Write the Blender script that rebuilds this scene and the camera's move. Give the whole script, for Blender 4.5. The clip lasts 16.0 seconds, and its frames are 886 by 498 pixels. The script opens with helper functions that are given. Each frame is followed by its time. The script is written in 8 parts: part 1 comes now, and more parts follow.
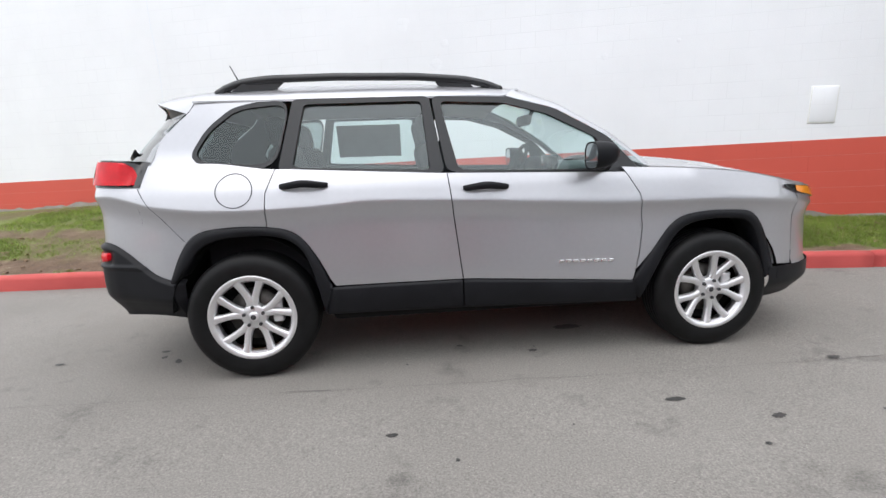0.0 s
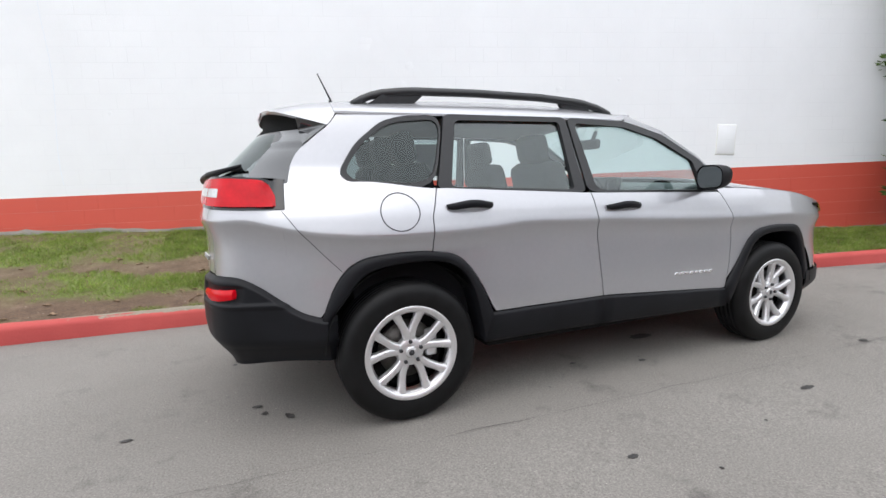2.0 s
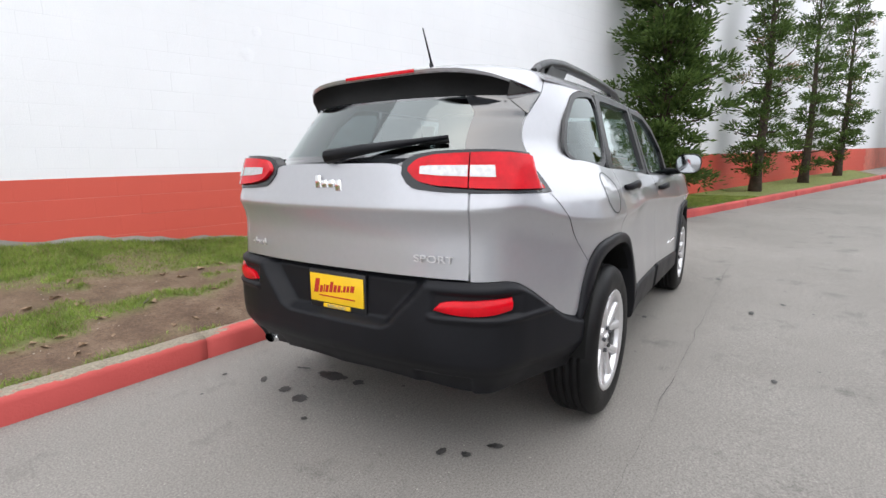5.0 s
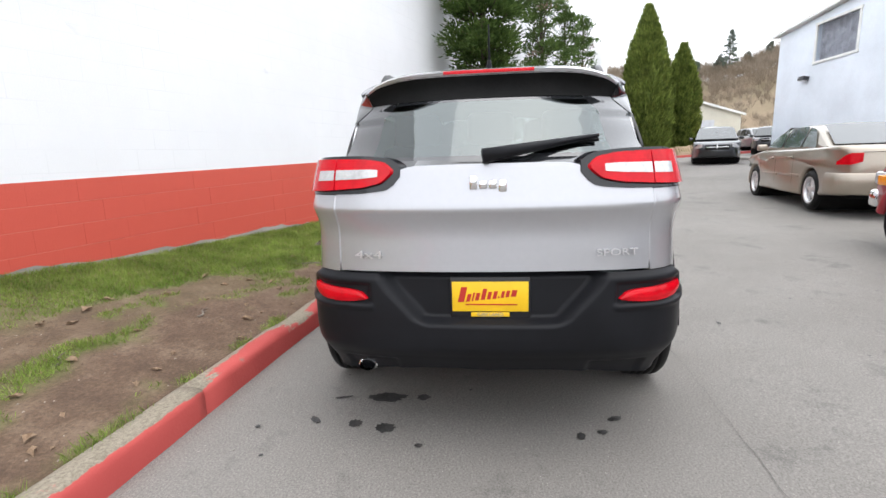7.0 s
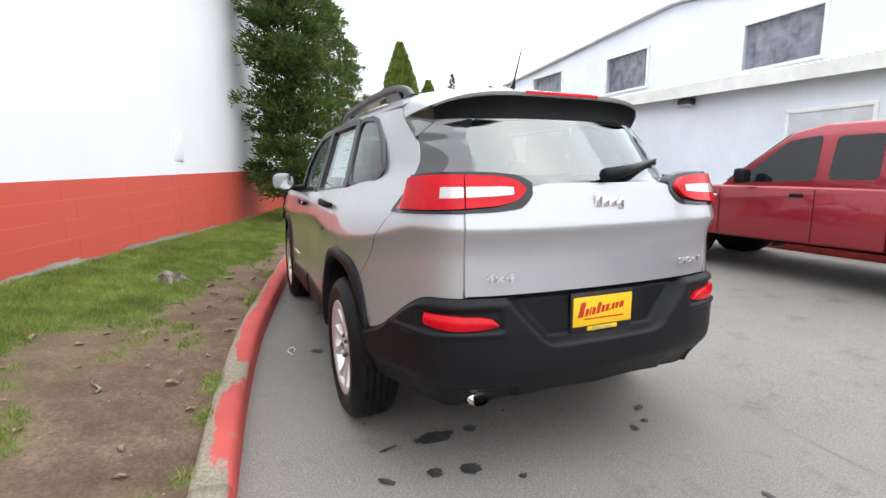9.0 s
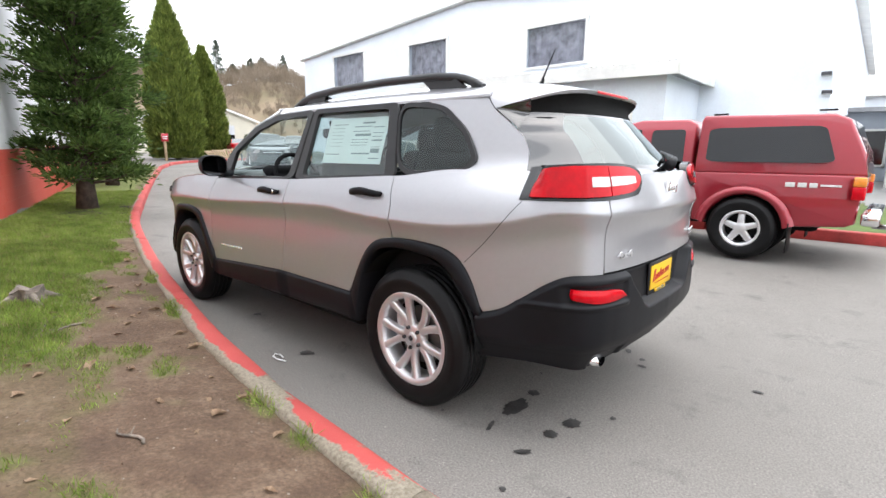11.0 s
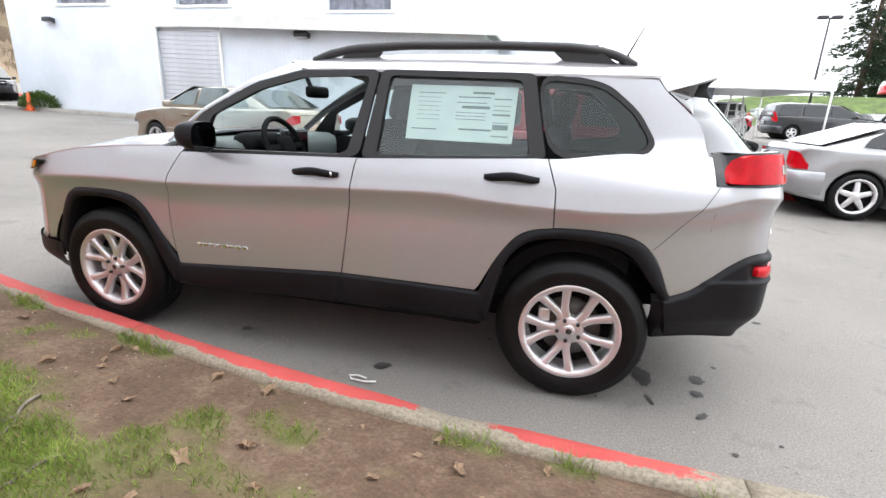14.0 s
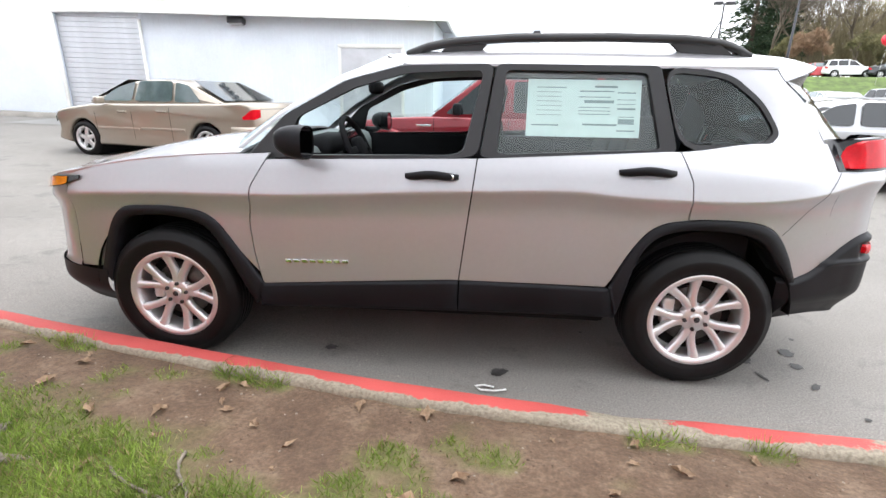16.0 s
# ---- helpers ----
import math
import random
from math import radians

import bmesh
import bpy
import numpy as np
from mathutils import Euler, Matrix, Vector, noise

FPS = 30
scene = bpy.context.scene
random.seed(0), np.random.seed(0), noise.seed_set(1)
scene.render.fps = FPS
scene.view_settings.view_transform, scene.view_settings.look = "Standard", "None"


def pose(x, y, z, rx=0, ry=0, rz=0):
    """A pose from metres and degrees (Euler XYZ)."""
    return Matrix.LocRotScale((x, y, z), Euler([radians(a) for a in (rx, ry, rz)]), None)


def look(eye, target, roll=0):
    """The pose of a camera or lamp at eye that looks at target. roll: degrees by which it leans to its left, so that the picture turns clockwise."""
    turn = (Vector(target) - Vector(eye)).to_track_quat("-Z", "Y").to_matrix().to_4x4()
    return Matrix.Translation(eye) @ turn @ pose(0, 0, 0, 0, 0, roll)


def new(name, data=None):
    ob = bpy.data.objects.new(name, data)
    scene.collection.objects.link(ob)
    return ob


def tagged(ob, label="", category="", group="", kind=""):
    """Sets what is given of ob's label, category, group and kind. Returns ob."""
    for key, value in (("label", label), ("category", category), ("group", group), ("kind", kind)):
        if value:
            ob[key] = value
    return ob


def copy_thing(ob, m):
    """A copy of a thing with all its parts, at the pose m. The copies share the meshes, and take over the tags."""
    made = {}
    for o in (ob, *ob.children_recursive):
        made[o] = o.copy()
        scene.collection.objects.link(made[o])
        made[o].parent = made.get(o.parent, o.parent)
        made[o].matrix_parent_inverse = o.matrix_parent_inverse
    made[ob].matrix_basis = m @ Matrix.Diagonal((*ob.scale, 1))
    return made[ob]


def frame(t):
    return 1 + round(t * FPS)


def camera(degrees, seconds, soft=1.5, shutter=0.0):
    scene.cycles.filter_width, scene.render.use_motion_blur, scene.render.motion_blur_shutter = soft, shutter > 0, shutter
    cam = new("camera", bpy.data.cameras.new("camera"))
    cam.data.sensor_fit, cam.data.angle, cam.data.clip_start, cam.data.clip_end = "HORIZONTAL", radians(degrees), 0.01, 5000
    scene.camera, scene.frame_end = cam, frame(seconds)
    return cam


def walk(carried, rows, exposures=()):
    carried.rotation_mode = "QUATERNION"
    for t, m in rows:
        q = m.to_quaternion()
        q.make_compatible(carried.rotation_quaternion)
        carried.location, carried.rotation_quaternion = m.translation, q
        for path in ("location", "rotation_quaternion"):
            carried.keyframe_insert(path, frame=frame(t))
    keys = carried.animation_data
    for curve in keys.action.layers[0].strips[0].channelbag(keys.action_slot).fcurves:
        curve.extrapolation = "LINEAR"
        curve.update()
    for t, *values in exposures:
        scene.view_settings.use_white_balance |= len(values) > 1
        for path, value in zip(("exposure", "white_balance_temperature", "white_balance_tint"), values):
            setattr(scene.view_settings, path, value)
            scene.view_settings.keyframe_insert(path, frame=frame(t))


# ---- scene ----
cam = camera(85.0, 16.0)
PATH = [
    (0, (-0.526, -3.554, 1.216), (-0.346, -1.599, 0.834), -1.9),
    (0.5, (-0.937, -3.457, 1.235), (-0.638, -1.512, 0.879), -0.8),
    (1, (-1.356, -3.381, 1.257), (-0.847, -1.478, 0.907), -1.5),
    (1.5, (-1.72, -3.227, 1.241), (-1.115, -1.353, 0.894), -2.0),
    (2, (-2.092, -3.076, 1.234), (-1.329, -1.252, 0.931), -1.2),
    (2.5, (-2.456, -2.859, 1.227), (-1.511, -1.128, 0.895), -1.5),
    (3, (-2.762, -2.57, 1.211), (-1.725, -0.896, 0.862), 0.2),
    (3.5, (-3.083, -2.31, 1.206), (-1.804, -0.815, 0.85), 0.2),
    (4, (-3.305, -2.012, 1.182), (-1.91, -0.627, 0.817), -1.8),
    (4.2, (-3.382, -1.894, 1.179), (-1.94, -0.556, 0.811), -1.5),
    (6.3, (-4.05, -0.556, 1.238), (-2.135, -0.09, 0.896), -0.4),
    (6.5, (-4.093, -0.419, 1.24), (-2.164, -0.03, 0.88), -0.2),
    (7, (-4.082, -0.028, 1.233), (-2.13, 0.193, 0.86), -1.8),
    (7.5, (-4.086, 0.335, 1.243), (-2.116, 0.263, 0.907), -1.0),
    (8, (-4.077, 0.701, 1.258), (-2.144, 0.338, 0.898), -1.7),
    (8.5, (-3.916, 1.029, 1.237), (-2.038, 0.457, 0.852), -3.3),
    (8.7, (-3.858, 1.151, 1.238), (-1.998, 0.5, 0.894), -1.9),
    (10.8, (-3.085, 2.4, 1.273), (-1.7, 1.008, 0.882), 0.7),
    (11, (-3.022, 2.51, 1.28), (-1.715, 1.045, 0.894), 0.4),
    (11.5, (-2.777, 2.701, 1.264), (-1.563, 1.167, 0.85), -0.0),
    (12, (-2.465, 2.842, 1.292), (-1.354, 1.237, 0.855), 2.0),
    (12.5, (-2.139, 2.963, 1.326), (-1.256, 1.24, 0.827), 2.3),
    (13, (-1.792, 2.971, 1.342), (-1.062, 1.204, 0.754), 1.9),
    (13.5, (-1.528, 2.994, 1.369), (-0.895, 1.187, 0.791), 2.5),
    (14, (-1.255, 3.113, 1.379), (-0.801, 1.249, 0.816), 2.4),
    (14.5, (-1.006, 3.141, 1.381), (-0.589, 1.278, 0.786), 2.1),
    (15, (-0.769, 3.18, 1.385), (-0.502, 1.276, 0.834), 3.4),
    (15.5, (-0.503, 3.231, 1.412), (-0.364, 1.322, 0.831), 2.2),
    (16, (-0.272, 3.16, 1.399), (-0.119, 1.26, 0.794), 1.0),
]
walk(cam, [(t, look(eye, target, roll)) for t, eye, target, roll in PATH],
     exposures=[(0.0, 0.95), (3.0, 0.92), (5.0, 1.02), (7.0, 1.17), (9.0, 1.26), (11.0, 1.43), (13.0, 1.48), (14.5, 1.58), (16.0, 1.66)])

# ---- light ----
SUN_EL, SUN_AZ = radians(72), radians(215)
world = bpy.data.worlds.new("overcast_sky")
scene.world = world
world.use_nodes = True
wt = world.node_tree
sky = wt.nodes.new("ShaderNodeTexSky")
sky.sky_type = 'NISHITA'
sky.sun_disc = False
sky.sun_elevation, sky.sun_rotation = SUN_EL, SUN_AZ
sky.dust_density, sky.air_density = 4.0, 1.0
# a bright cloud layer, whiter and stronger towards the zenith, over the clear sky
tcw, sepw = wt.nodes.new("ShaderNodeTexCoord"), wt.nodes.new("ShaderNodeSeparateXYZ")
wt.links.new(tcw.outputs["Generated"], sepw.inputs[0])
cloud = wt.nodes.new("ShaderNodeValToRGB")
wt.links.new(sepw.outputs["Z"], cloud.inputs[0])
for stop, (pos, val) in zip((cloud.color_ramp.elements[0], cloud.color_ramp.elements[1]), ((0.0, 0.60), (1.0, 0.82))):
    stop.position, stop.color = pos, (val * 0.965, val * 0.995, val * 1.045, 1)
puff = wt.nodes.new("ShaderNodeTexNoise")
puff.inputs["Scale"].default_value, puff.inputs["Detail"].default_value = 2.2, 5.0
wt.links.new(tcw.outputs["Generated"], puff.inputs["Vector"])
puffs = wt.nodes.new("ShaderNodeMapRange")
puffs.inputs["To Min"].default_value, puffs.inputs["To Max"].default_value = 0.86, 1.12
wt.links.new(puff.outputs["Fac"], puffs.inputs[0])
bright = wt.nodes.new("ShaderNodeVectorMath")
bright.operation = 'SCALE'
wt.links.new(cloud.outputs[0], bright.inputs[0])
wt.links.new(puffs.outputs[0], bright.inputs["Scale"])
both = wt.nodes.new("ShaderNodeMix")
both.data_type = 'RGBA'
both.inputs[0].default_value = 0.9
scaled = wt.nodes.new("ShaderNodeVectorMath")
scaled.operation = 'SCALE'
scaled.inputs["Scale"].default_value = 0.1
wt.links.new(sky.outputs[0], scaled.inputs[0])
wt.links.new(scaled.outputs[0], both.inputs[6])
wt.links.new(bright.outputs[0], both.inputs[7])
wt.links.new(both.outputs[2], wt.nodes["Background"].inputs[0])
wt.nodes["Background"].inputs[1].default_value = 1.55
sun = new("sun", bpy.data.lights.new("sun", 'SUN'))
sun.data.energy, sun.data.angle, sun.data.color = 0.35, radians(60), (1.0, 0.97, 0.93)
sun.matrix_basis = look((0, 0, 0), (-math.sin(SUN_AZ) * math.cos(SUN_EL), -math.cos(SUN_AZ) * math.cos(SUN_EL), -math.sin(SUN_EL)))


# ---- materials ----
def shader(name):
    m = bpy.data.materials.new(name)
    m.use_nodes = True
    return m, m.node_tree.nodes, m.node_tree.links, m.node_tree.nodes["Principled BSDF"]


def noise_tex(nodes, links, scale, detail=4.0, rough=0.6, coord="Object"):
    tc = nodes.new("ShaderNodeTexCoord")
    n = nodes.new("ShaderNodeTexNoise")
    n.inputs["Scale"].default_value, n.inputs["Detail"].default_value, n.inputs["Roughness"].default_value = scale, detail, rough
    links.new(tc.outputs[coord], n.inputs["Vector"])
    return n


def ramp(nodes, links, src, stops):
    r = nodes.new("ShaderNodeValToRGB")
    links.new(src, r.inputs[0])
    el = r.color_ramp.elements
    while len(el) < len(stops):
        el.new(0.5)
    for e, (p, c) in zip(el, stops):
        e.position, e.color = p, (*c, 1) if len(c) == 3 else c
    return r


def grey(v):
    return (v, v, v)


def mixed(nodes, links, fac, a, b, kind='MIX'):
    m = nodes.new("ShaderNodeMix")
    m.data_type, m.blend_type = 'RGBA', kind
    for src, slot in ((fac, 0), (a, 6), (b, 7)):
        if isinstance(src, (int, float)):
            m.inputs[slot].default_value = src
        elif isinstance(src, tuple):
            m.inputs[slot].default_value = (*src, 1)
        else:
            links.new(src, m.inputs[slot])
    return m.outputs[2]


def bumped(nodes, links, bsdf, src, strength, distance):
    b = nodes.new("ShaderNodeBump")
    b.inputs["Strength"].default_value, b.inputs["Distance"].default_value = strength, distance
    links.new(src, b.inputs["Height"])
    links.new(b.outputs[0], bsdf.inputs["Normal"])


def surface(name, col, rough=0.5, metal=0.0, var=0.12, scale=6.0, fine=90.0, bump=0.15, dist=0.002, coat=0.0, col2=None, coord="Object"):
    """A surface with a broad stain, a fine grain and a little relief."""
    m, n, l, b = shader(name)
    broad, grain = noise_tex(n, l, scale, 5, 0.6, coord), noise_tex(n, l, fine, 3, 0.6, coord)
    dark = col2 or tuple(c * (1 - 2 * var) for c in col)
    lite = tuple(min(1, c * (1 + var)) for c in col)
    r = ramp(n, l, broad.outputs["Fac"], [(0.3, dark), (0.65, lite)])
    g2 = ramp(n, l, grain.outputs["Fac"], [(0.3, grey(1 - var)), (0.7, grey(1.0))])
    l.new(mixed(n, l, 1.0, r.outputs[0], g2.outputs[0], 'MULTIPLY'), b.inputs["Base Color"])
    rr = ramp(n, l, broad.outputs["Fac"], [(0.3, grey(max(0.02, rough - 0.06))), (0.7, grey(min(1, rough + 0.06)))])
    l.new(rr.outputs[0], b.inputs["Roughness"])
    b.inputs["Metallic"].default_value = metal
    b.inputs["Coat Weight"].default_value = coat
    b.inputs["Coat Roughness"].default_value = 0.04
    if bump:
        bumped(n, l, b, grain.outputs["Fac"], bump, dist)
    return m


def car_paint(name, col, metal=0.75, rough=0.34, flake=0.02):
    m, n, l, b = shader(name)
    fl = noise_tex(n, l, 40, 3, 0.6)
    dust = noise_tex(n, l, 3.0, 6, 0.65)
    r = ramp(n, l, fl.outputs["Fac"], [(0.35, tuple(c * (1 - flake) for c in col)), (0.65, tuple(min(1, c * (1 + flake)) for c in col))])
    l.new(r.outputs[0], b.inputs["Base Color"])
    rr = ramp(n, l, dust.outputs["Fac"], [(0.35, grey(rough - 0.03)), (0.7, grey(rough + 0.05))])
    l.new(rr.outputs[0], b.inputs["Roughness"])
    b.inputs["Metallic"].default_value = metal
    b.inputs["Coat Weight"].default_value, b.inputs["Coat Roughness"].default_value = 1.0, 0.04
    return m


def pane(name, tint, gloss=1.0, f0=0.10):
    m, n, l, b = shader(name)
    out = n["Material Output"]
    t, g, f, x = n.new("ShaderNodeBsdfTransparent"), n.new("ShaderNodeBsdfGlossy"), n.new("ShaderNodeLayerWeight"), n.new("ShaderNodeMixShader")
    t.inputs[0].default_value = (*tint, 1)
    g.inputs["Roughness"].default_value = 0.02
    g.inputs["Color"].default_value = (gloss * 0.93, gloss, gloss * 0.99, 1)
    f.inputs["Blend"].default_value = 0.5
    pw, mr = n.new("ShaderNodeMath"), n.new("ShaderNodeMapRange")
    pw.operation = 'POWER'
    pw.inputs[1].default_value = 4.5
    mr.inputs["To Min"].default_value = f0
    l.new(f.outputs["Facing"], pw.inputs[0])
    l.new(pw.outputs[0], mr.inputs[0])
    l.new(mr.outputs[0], x.inputs[0])
    l.new(t.outputs[0], x.inputs[1])
    l.new(g.outputs[0], x.inputs[2])
    l.new(x.outputs[0], out.inputs["Surface"])
    return m


def asphalt_material():
    m, n, l, b = shader("asphalt")
    broad, mid = noise_tex(n, l, 0.35, 6, 0.6), noise_tex(n, l, 2.2, 6, 0.7)
    fine = noise_tex(n, l, 110, 5, 0.75)
    vor = n.new("ShaderNodeTexVoronoi")
    vor.inputs["Scale"].default_value = 70
    tc = n.new("ShaderNodeTexCoord")
    l.new(tc.outputs["Object"], vor.inputs["Vector"])
    base = ramp(n, l, broad.outputs["Fac"], [(0.3, (0.164, 0.153, 0.139)), (0.7, (0.222, 0.208, 0.191))])
    spots = ramp(n, l, mid.outputs["Fac"], [(0.30, grey(0.60)), (0.43, grey(1.0)), (0.68, grey(1.0)), (0.8, grey(1.12))])
    grit = ramp(n, l, fine.outputs["Fac"], [(0.3, grey(0.54)), (0.5, grey(0.98)), (0.72, grey(1.5))])
    pick = ramp(n, l, vor.outputs["Distance"], [(0.06, grey(2.3)), (0.17, grey(1.0))])
    gate = noise_tex(n, l, 9.0, 2, 0.5)
    stones = ramp(n, l, gate.outputs["Fac"], [(0.56, grey(0.0)), (0.66, grey(1.0))])
    c = mixed(n, l, 1.0, base.outputs[0], spots.outputs[0], 'MULTIPLY')
    c = mixed(n, l, 1.0, c, grit.outputs[0], 'MULTIPLY')
    c2 = mixed(n, l, 1.0, c, pick.outputs[0], 'MULTIPLY')
    l.new(mixed(n, l, stones.outputs[0], c, c2), b.inputs["Base Color"])
    rr = ramp(n, l, mid.outputs["Fac"], [(0.3, grey(0.72)), (0.7, grey(0.9))])
    l.new(rr.outputs[0], b.inputs["Roughness"])
    bumped(n, l, b, fine.outputs["Fac"], 0.22, 0.002)
    return m


def lawn_material():
    m, n, l, b = shader("lawn_and_dirt")
    at = n.new("ShaderNodeAttribute")
    at.attribute_name = "turf"
    big, fine, mid = noise_tex(n, l, 3.6, 8, 0.72), noise_tex(n, l, 55, 5, 0.75), noise_tex(n, l, 14, 5, 0.7)
    dirt = ramp(n, l, big.outputs["Fac"], [(0.3, (0.070, 0.042, 0.027)), (0.5, (0.125, 0.079, 0.050)), (0.72, (0.205, 0.143, 0.098))])
    crumbs = ramp(n, l, fine.outputs["Fac"], [(0.3, grey(0.6)), (0.5, grey(1.0)), (0.72, grey(1.5))])
    d = mixed(n, l, 1.0, dirt.outputs[0], crumbs.outputs[0], 'MULTIPLY')
    green = ramp(n, l, mid.outputs["Fac"], [(0.3, (0.10, 0.11, 0.03)), (0.6, (0.16, 0.20, 0.05)), (0.8, (0.26, 0.245, 0.11))])
    l.new(mixed(n, l, at.outputs["Fac"], d, green.outputs[0]), b.inputs["Base Color"])
    b.inputs["Roughness"].default_value = 0.95
    bumped(n, l, b, mixed(n, l, 0.5, fine.outputs["Fac"], mid.outputs["Fac"]), 0.9, 0.02)
    return m


def block_paint(name, col, joint=0.25, chips=None):
    """Thickly painted concrete block: faint courses, drips and chips."""
    m, n, l, b = shader(name)
    tc = n.new("ShaderNodeTexCoord")
    mp = n.new("ShaderNodeMapping")
    mp.inputs["Rotation"].default_value = (radians(90), 0, 0)
    l.new(tc.outputs["Object"], mp.inputs["Vector"])
    br = n.new("ShaderNodeTexBrick")
    br.inputs["Scale"].default_value = 1.0
    br.inputs["Brick Width"].default_value, br.inputs["Row Height"].default_value = 0.4, 0.2
    br.inputs["Mortar Size"].default_value, br.inputs["Mortar Smooth"].default_value = 0.006, 0.6
    l.new(mp.outputs[0], br.inputs["Vector"])
    gate, broad, grain = noise_tex(n, l, 0.9, 5, 0.6), noise_tex(n, l, 0.5, 6, 0.65), noise_tex(n, l, 60, 4, 0.7)
    g = ramp(n, l, gate.outputs["Fac"], [(0.42, grey(0.1)), (0.62, grey(1.0))])
    line = mixed(n, l, 1.0, br.outputs["Fac"], g.outputs[0], 'MULTIPLY')
    tone = ramp(n, l, broad.outputs["Fac"], [(0.3, tuple(c * 0.93 for c in col)), (0.65, col)])
    col_out = mixed(n, l, line, tone.outputs[0], tuple(c * (1 - joint) for c in col))
    if chips:
        ch = noise_tex(n, l, 5.0, 8, 0.75)
        cr = ramp(n, l, ch.outputs["Fac"], [(0.75, grey(0.0)), (0.78, grey(1.0))])
        col_out = mixed(n, l, cr.outputs[0], col_out, chips)
    l.new(col_out, b.inputs["Base Color"])
    b.inputs["Roughness"].default_value = 0.62
    inv = n.new("ShaderNodeMath")
    inv.operation = 'SUBTRACT'
    l.new(grain.outputs["Fac"], inv.inputs[0])
    soft = n.new("ShaderNodeMath")
    soft.operation = 'MULTIPLY'
    soft.inputs[1].default_value = 0.35
    l.new(line, soft.inputs[0])
    l.new(soft.outputs[0], inv.inputs[1])
    bumped(n, l, b, inv.outputs[0], 0.35, 0.006)
    return m


def kerb_paint():
    m, n, l, b = shader("worn_red_kerb_paint")
    wear, fine, broad = noise_tex(n, l, 2.6, 8, 0.72), noise_tex(n, l, 60, 4, 0.7), noise_tex(n, l, 1.1, 3, 0.6)
    at = n.new("ShaderNodeAttribute")
    at.attribute_name = "bare"
    red = ramp(n, l, broad.outputs["Fac"], [(0.3, (0.36, 0.046, 0.042)), (0.7, (0.53, 0.085, 0.075))])
    conc = ramp(n, l, fine.outputs["Fac"], [(0.3, (0.15, 0.125, 0.088)), (0.7, (0.33, 0.29, 0.225))])
    add = n.new("ShaderNodeMath")
    add.operation = 'ADD'
    l.new(wear.outputs["Fac"], add.inputs[0])
    l.new(at.outputs["Fac"], add.inputs[1])
    w = ramp(n, l, add.outputs[0], [(0.66, grey(0.0)), (0.70, grey(1.0))])
    l.new(mixed(n, l, w.outputs[0], red.outputs[0], conc.outputs[0]), b.inputs["Base Color"])
    b.inputs["Roughness"].default_value = 0.75
    bumped(n, l, b, fine.outputs["Fac"], 0.6, 0.006)
    return m


def foliage(name, dark, lite, scale=7.0, spread=1.0):
    m, n, l, b = shader(name)
    a, c = noise_tex(n, l, scale, 3, 0.6), noise_tex(n, l, 1.3, 3, 0.6)
    r = ramp(n, l, a.outputs["Fac"], [(0.3, dark), (0.7, lite)])
    g = ramp(n, l, c.outputs["Fac"], [(0.3, grey(0.7)), (0.7, grey(1.15))])
    geo = n.new("ShaderNodeNewGeometry")
    ri = ramp(n, l, geo.outputs["Random Per Island"], [(0.0, grey(1 - 0.38 * spread)), (1.0, grey(1 + 0.3 * spread))])
    col = mixed(n, l, 1.0, r.outputs[0], g.outputs[0], 'MULTIPLY')
    l.new(mixed(n, l, 1.0, col, ri.outputs[0], 'MULTIPLY'), b.inputs["Base Color"])
    b.inputs["Roughness"].default_value = 0.7
    b.inputs["Specular IOR Level"].default_value = 0.25
    tr, mx = n.new("ShaderNodeBsdfTranslucent"), n.new("ShaderNodeMixShader")
    l.new(mixed(n, l, 1.0, col, ri.outputs[0], 'MULTIPLY'), tr.inputs["Color"])
    mx.inputs[0].default_value = 0.35 if spread > 0.5 else 0.5
    l.new(b.outputs[0], mx.inputs[1])
    l.new(tr.outputs[0], mx.inputs[2])
    l.new(mx.outputs[0], n["Material Output"].inputs["Surface"])
    return m


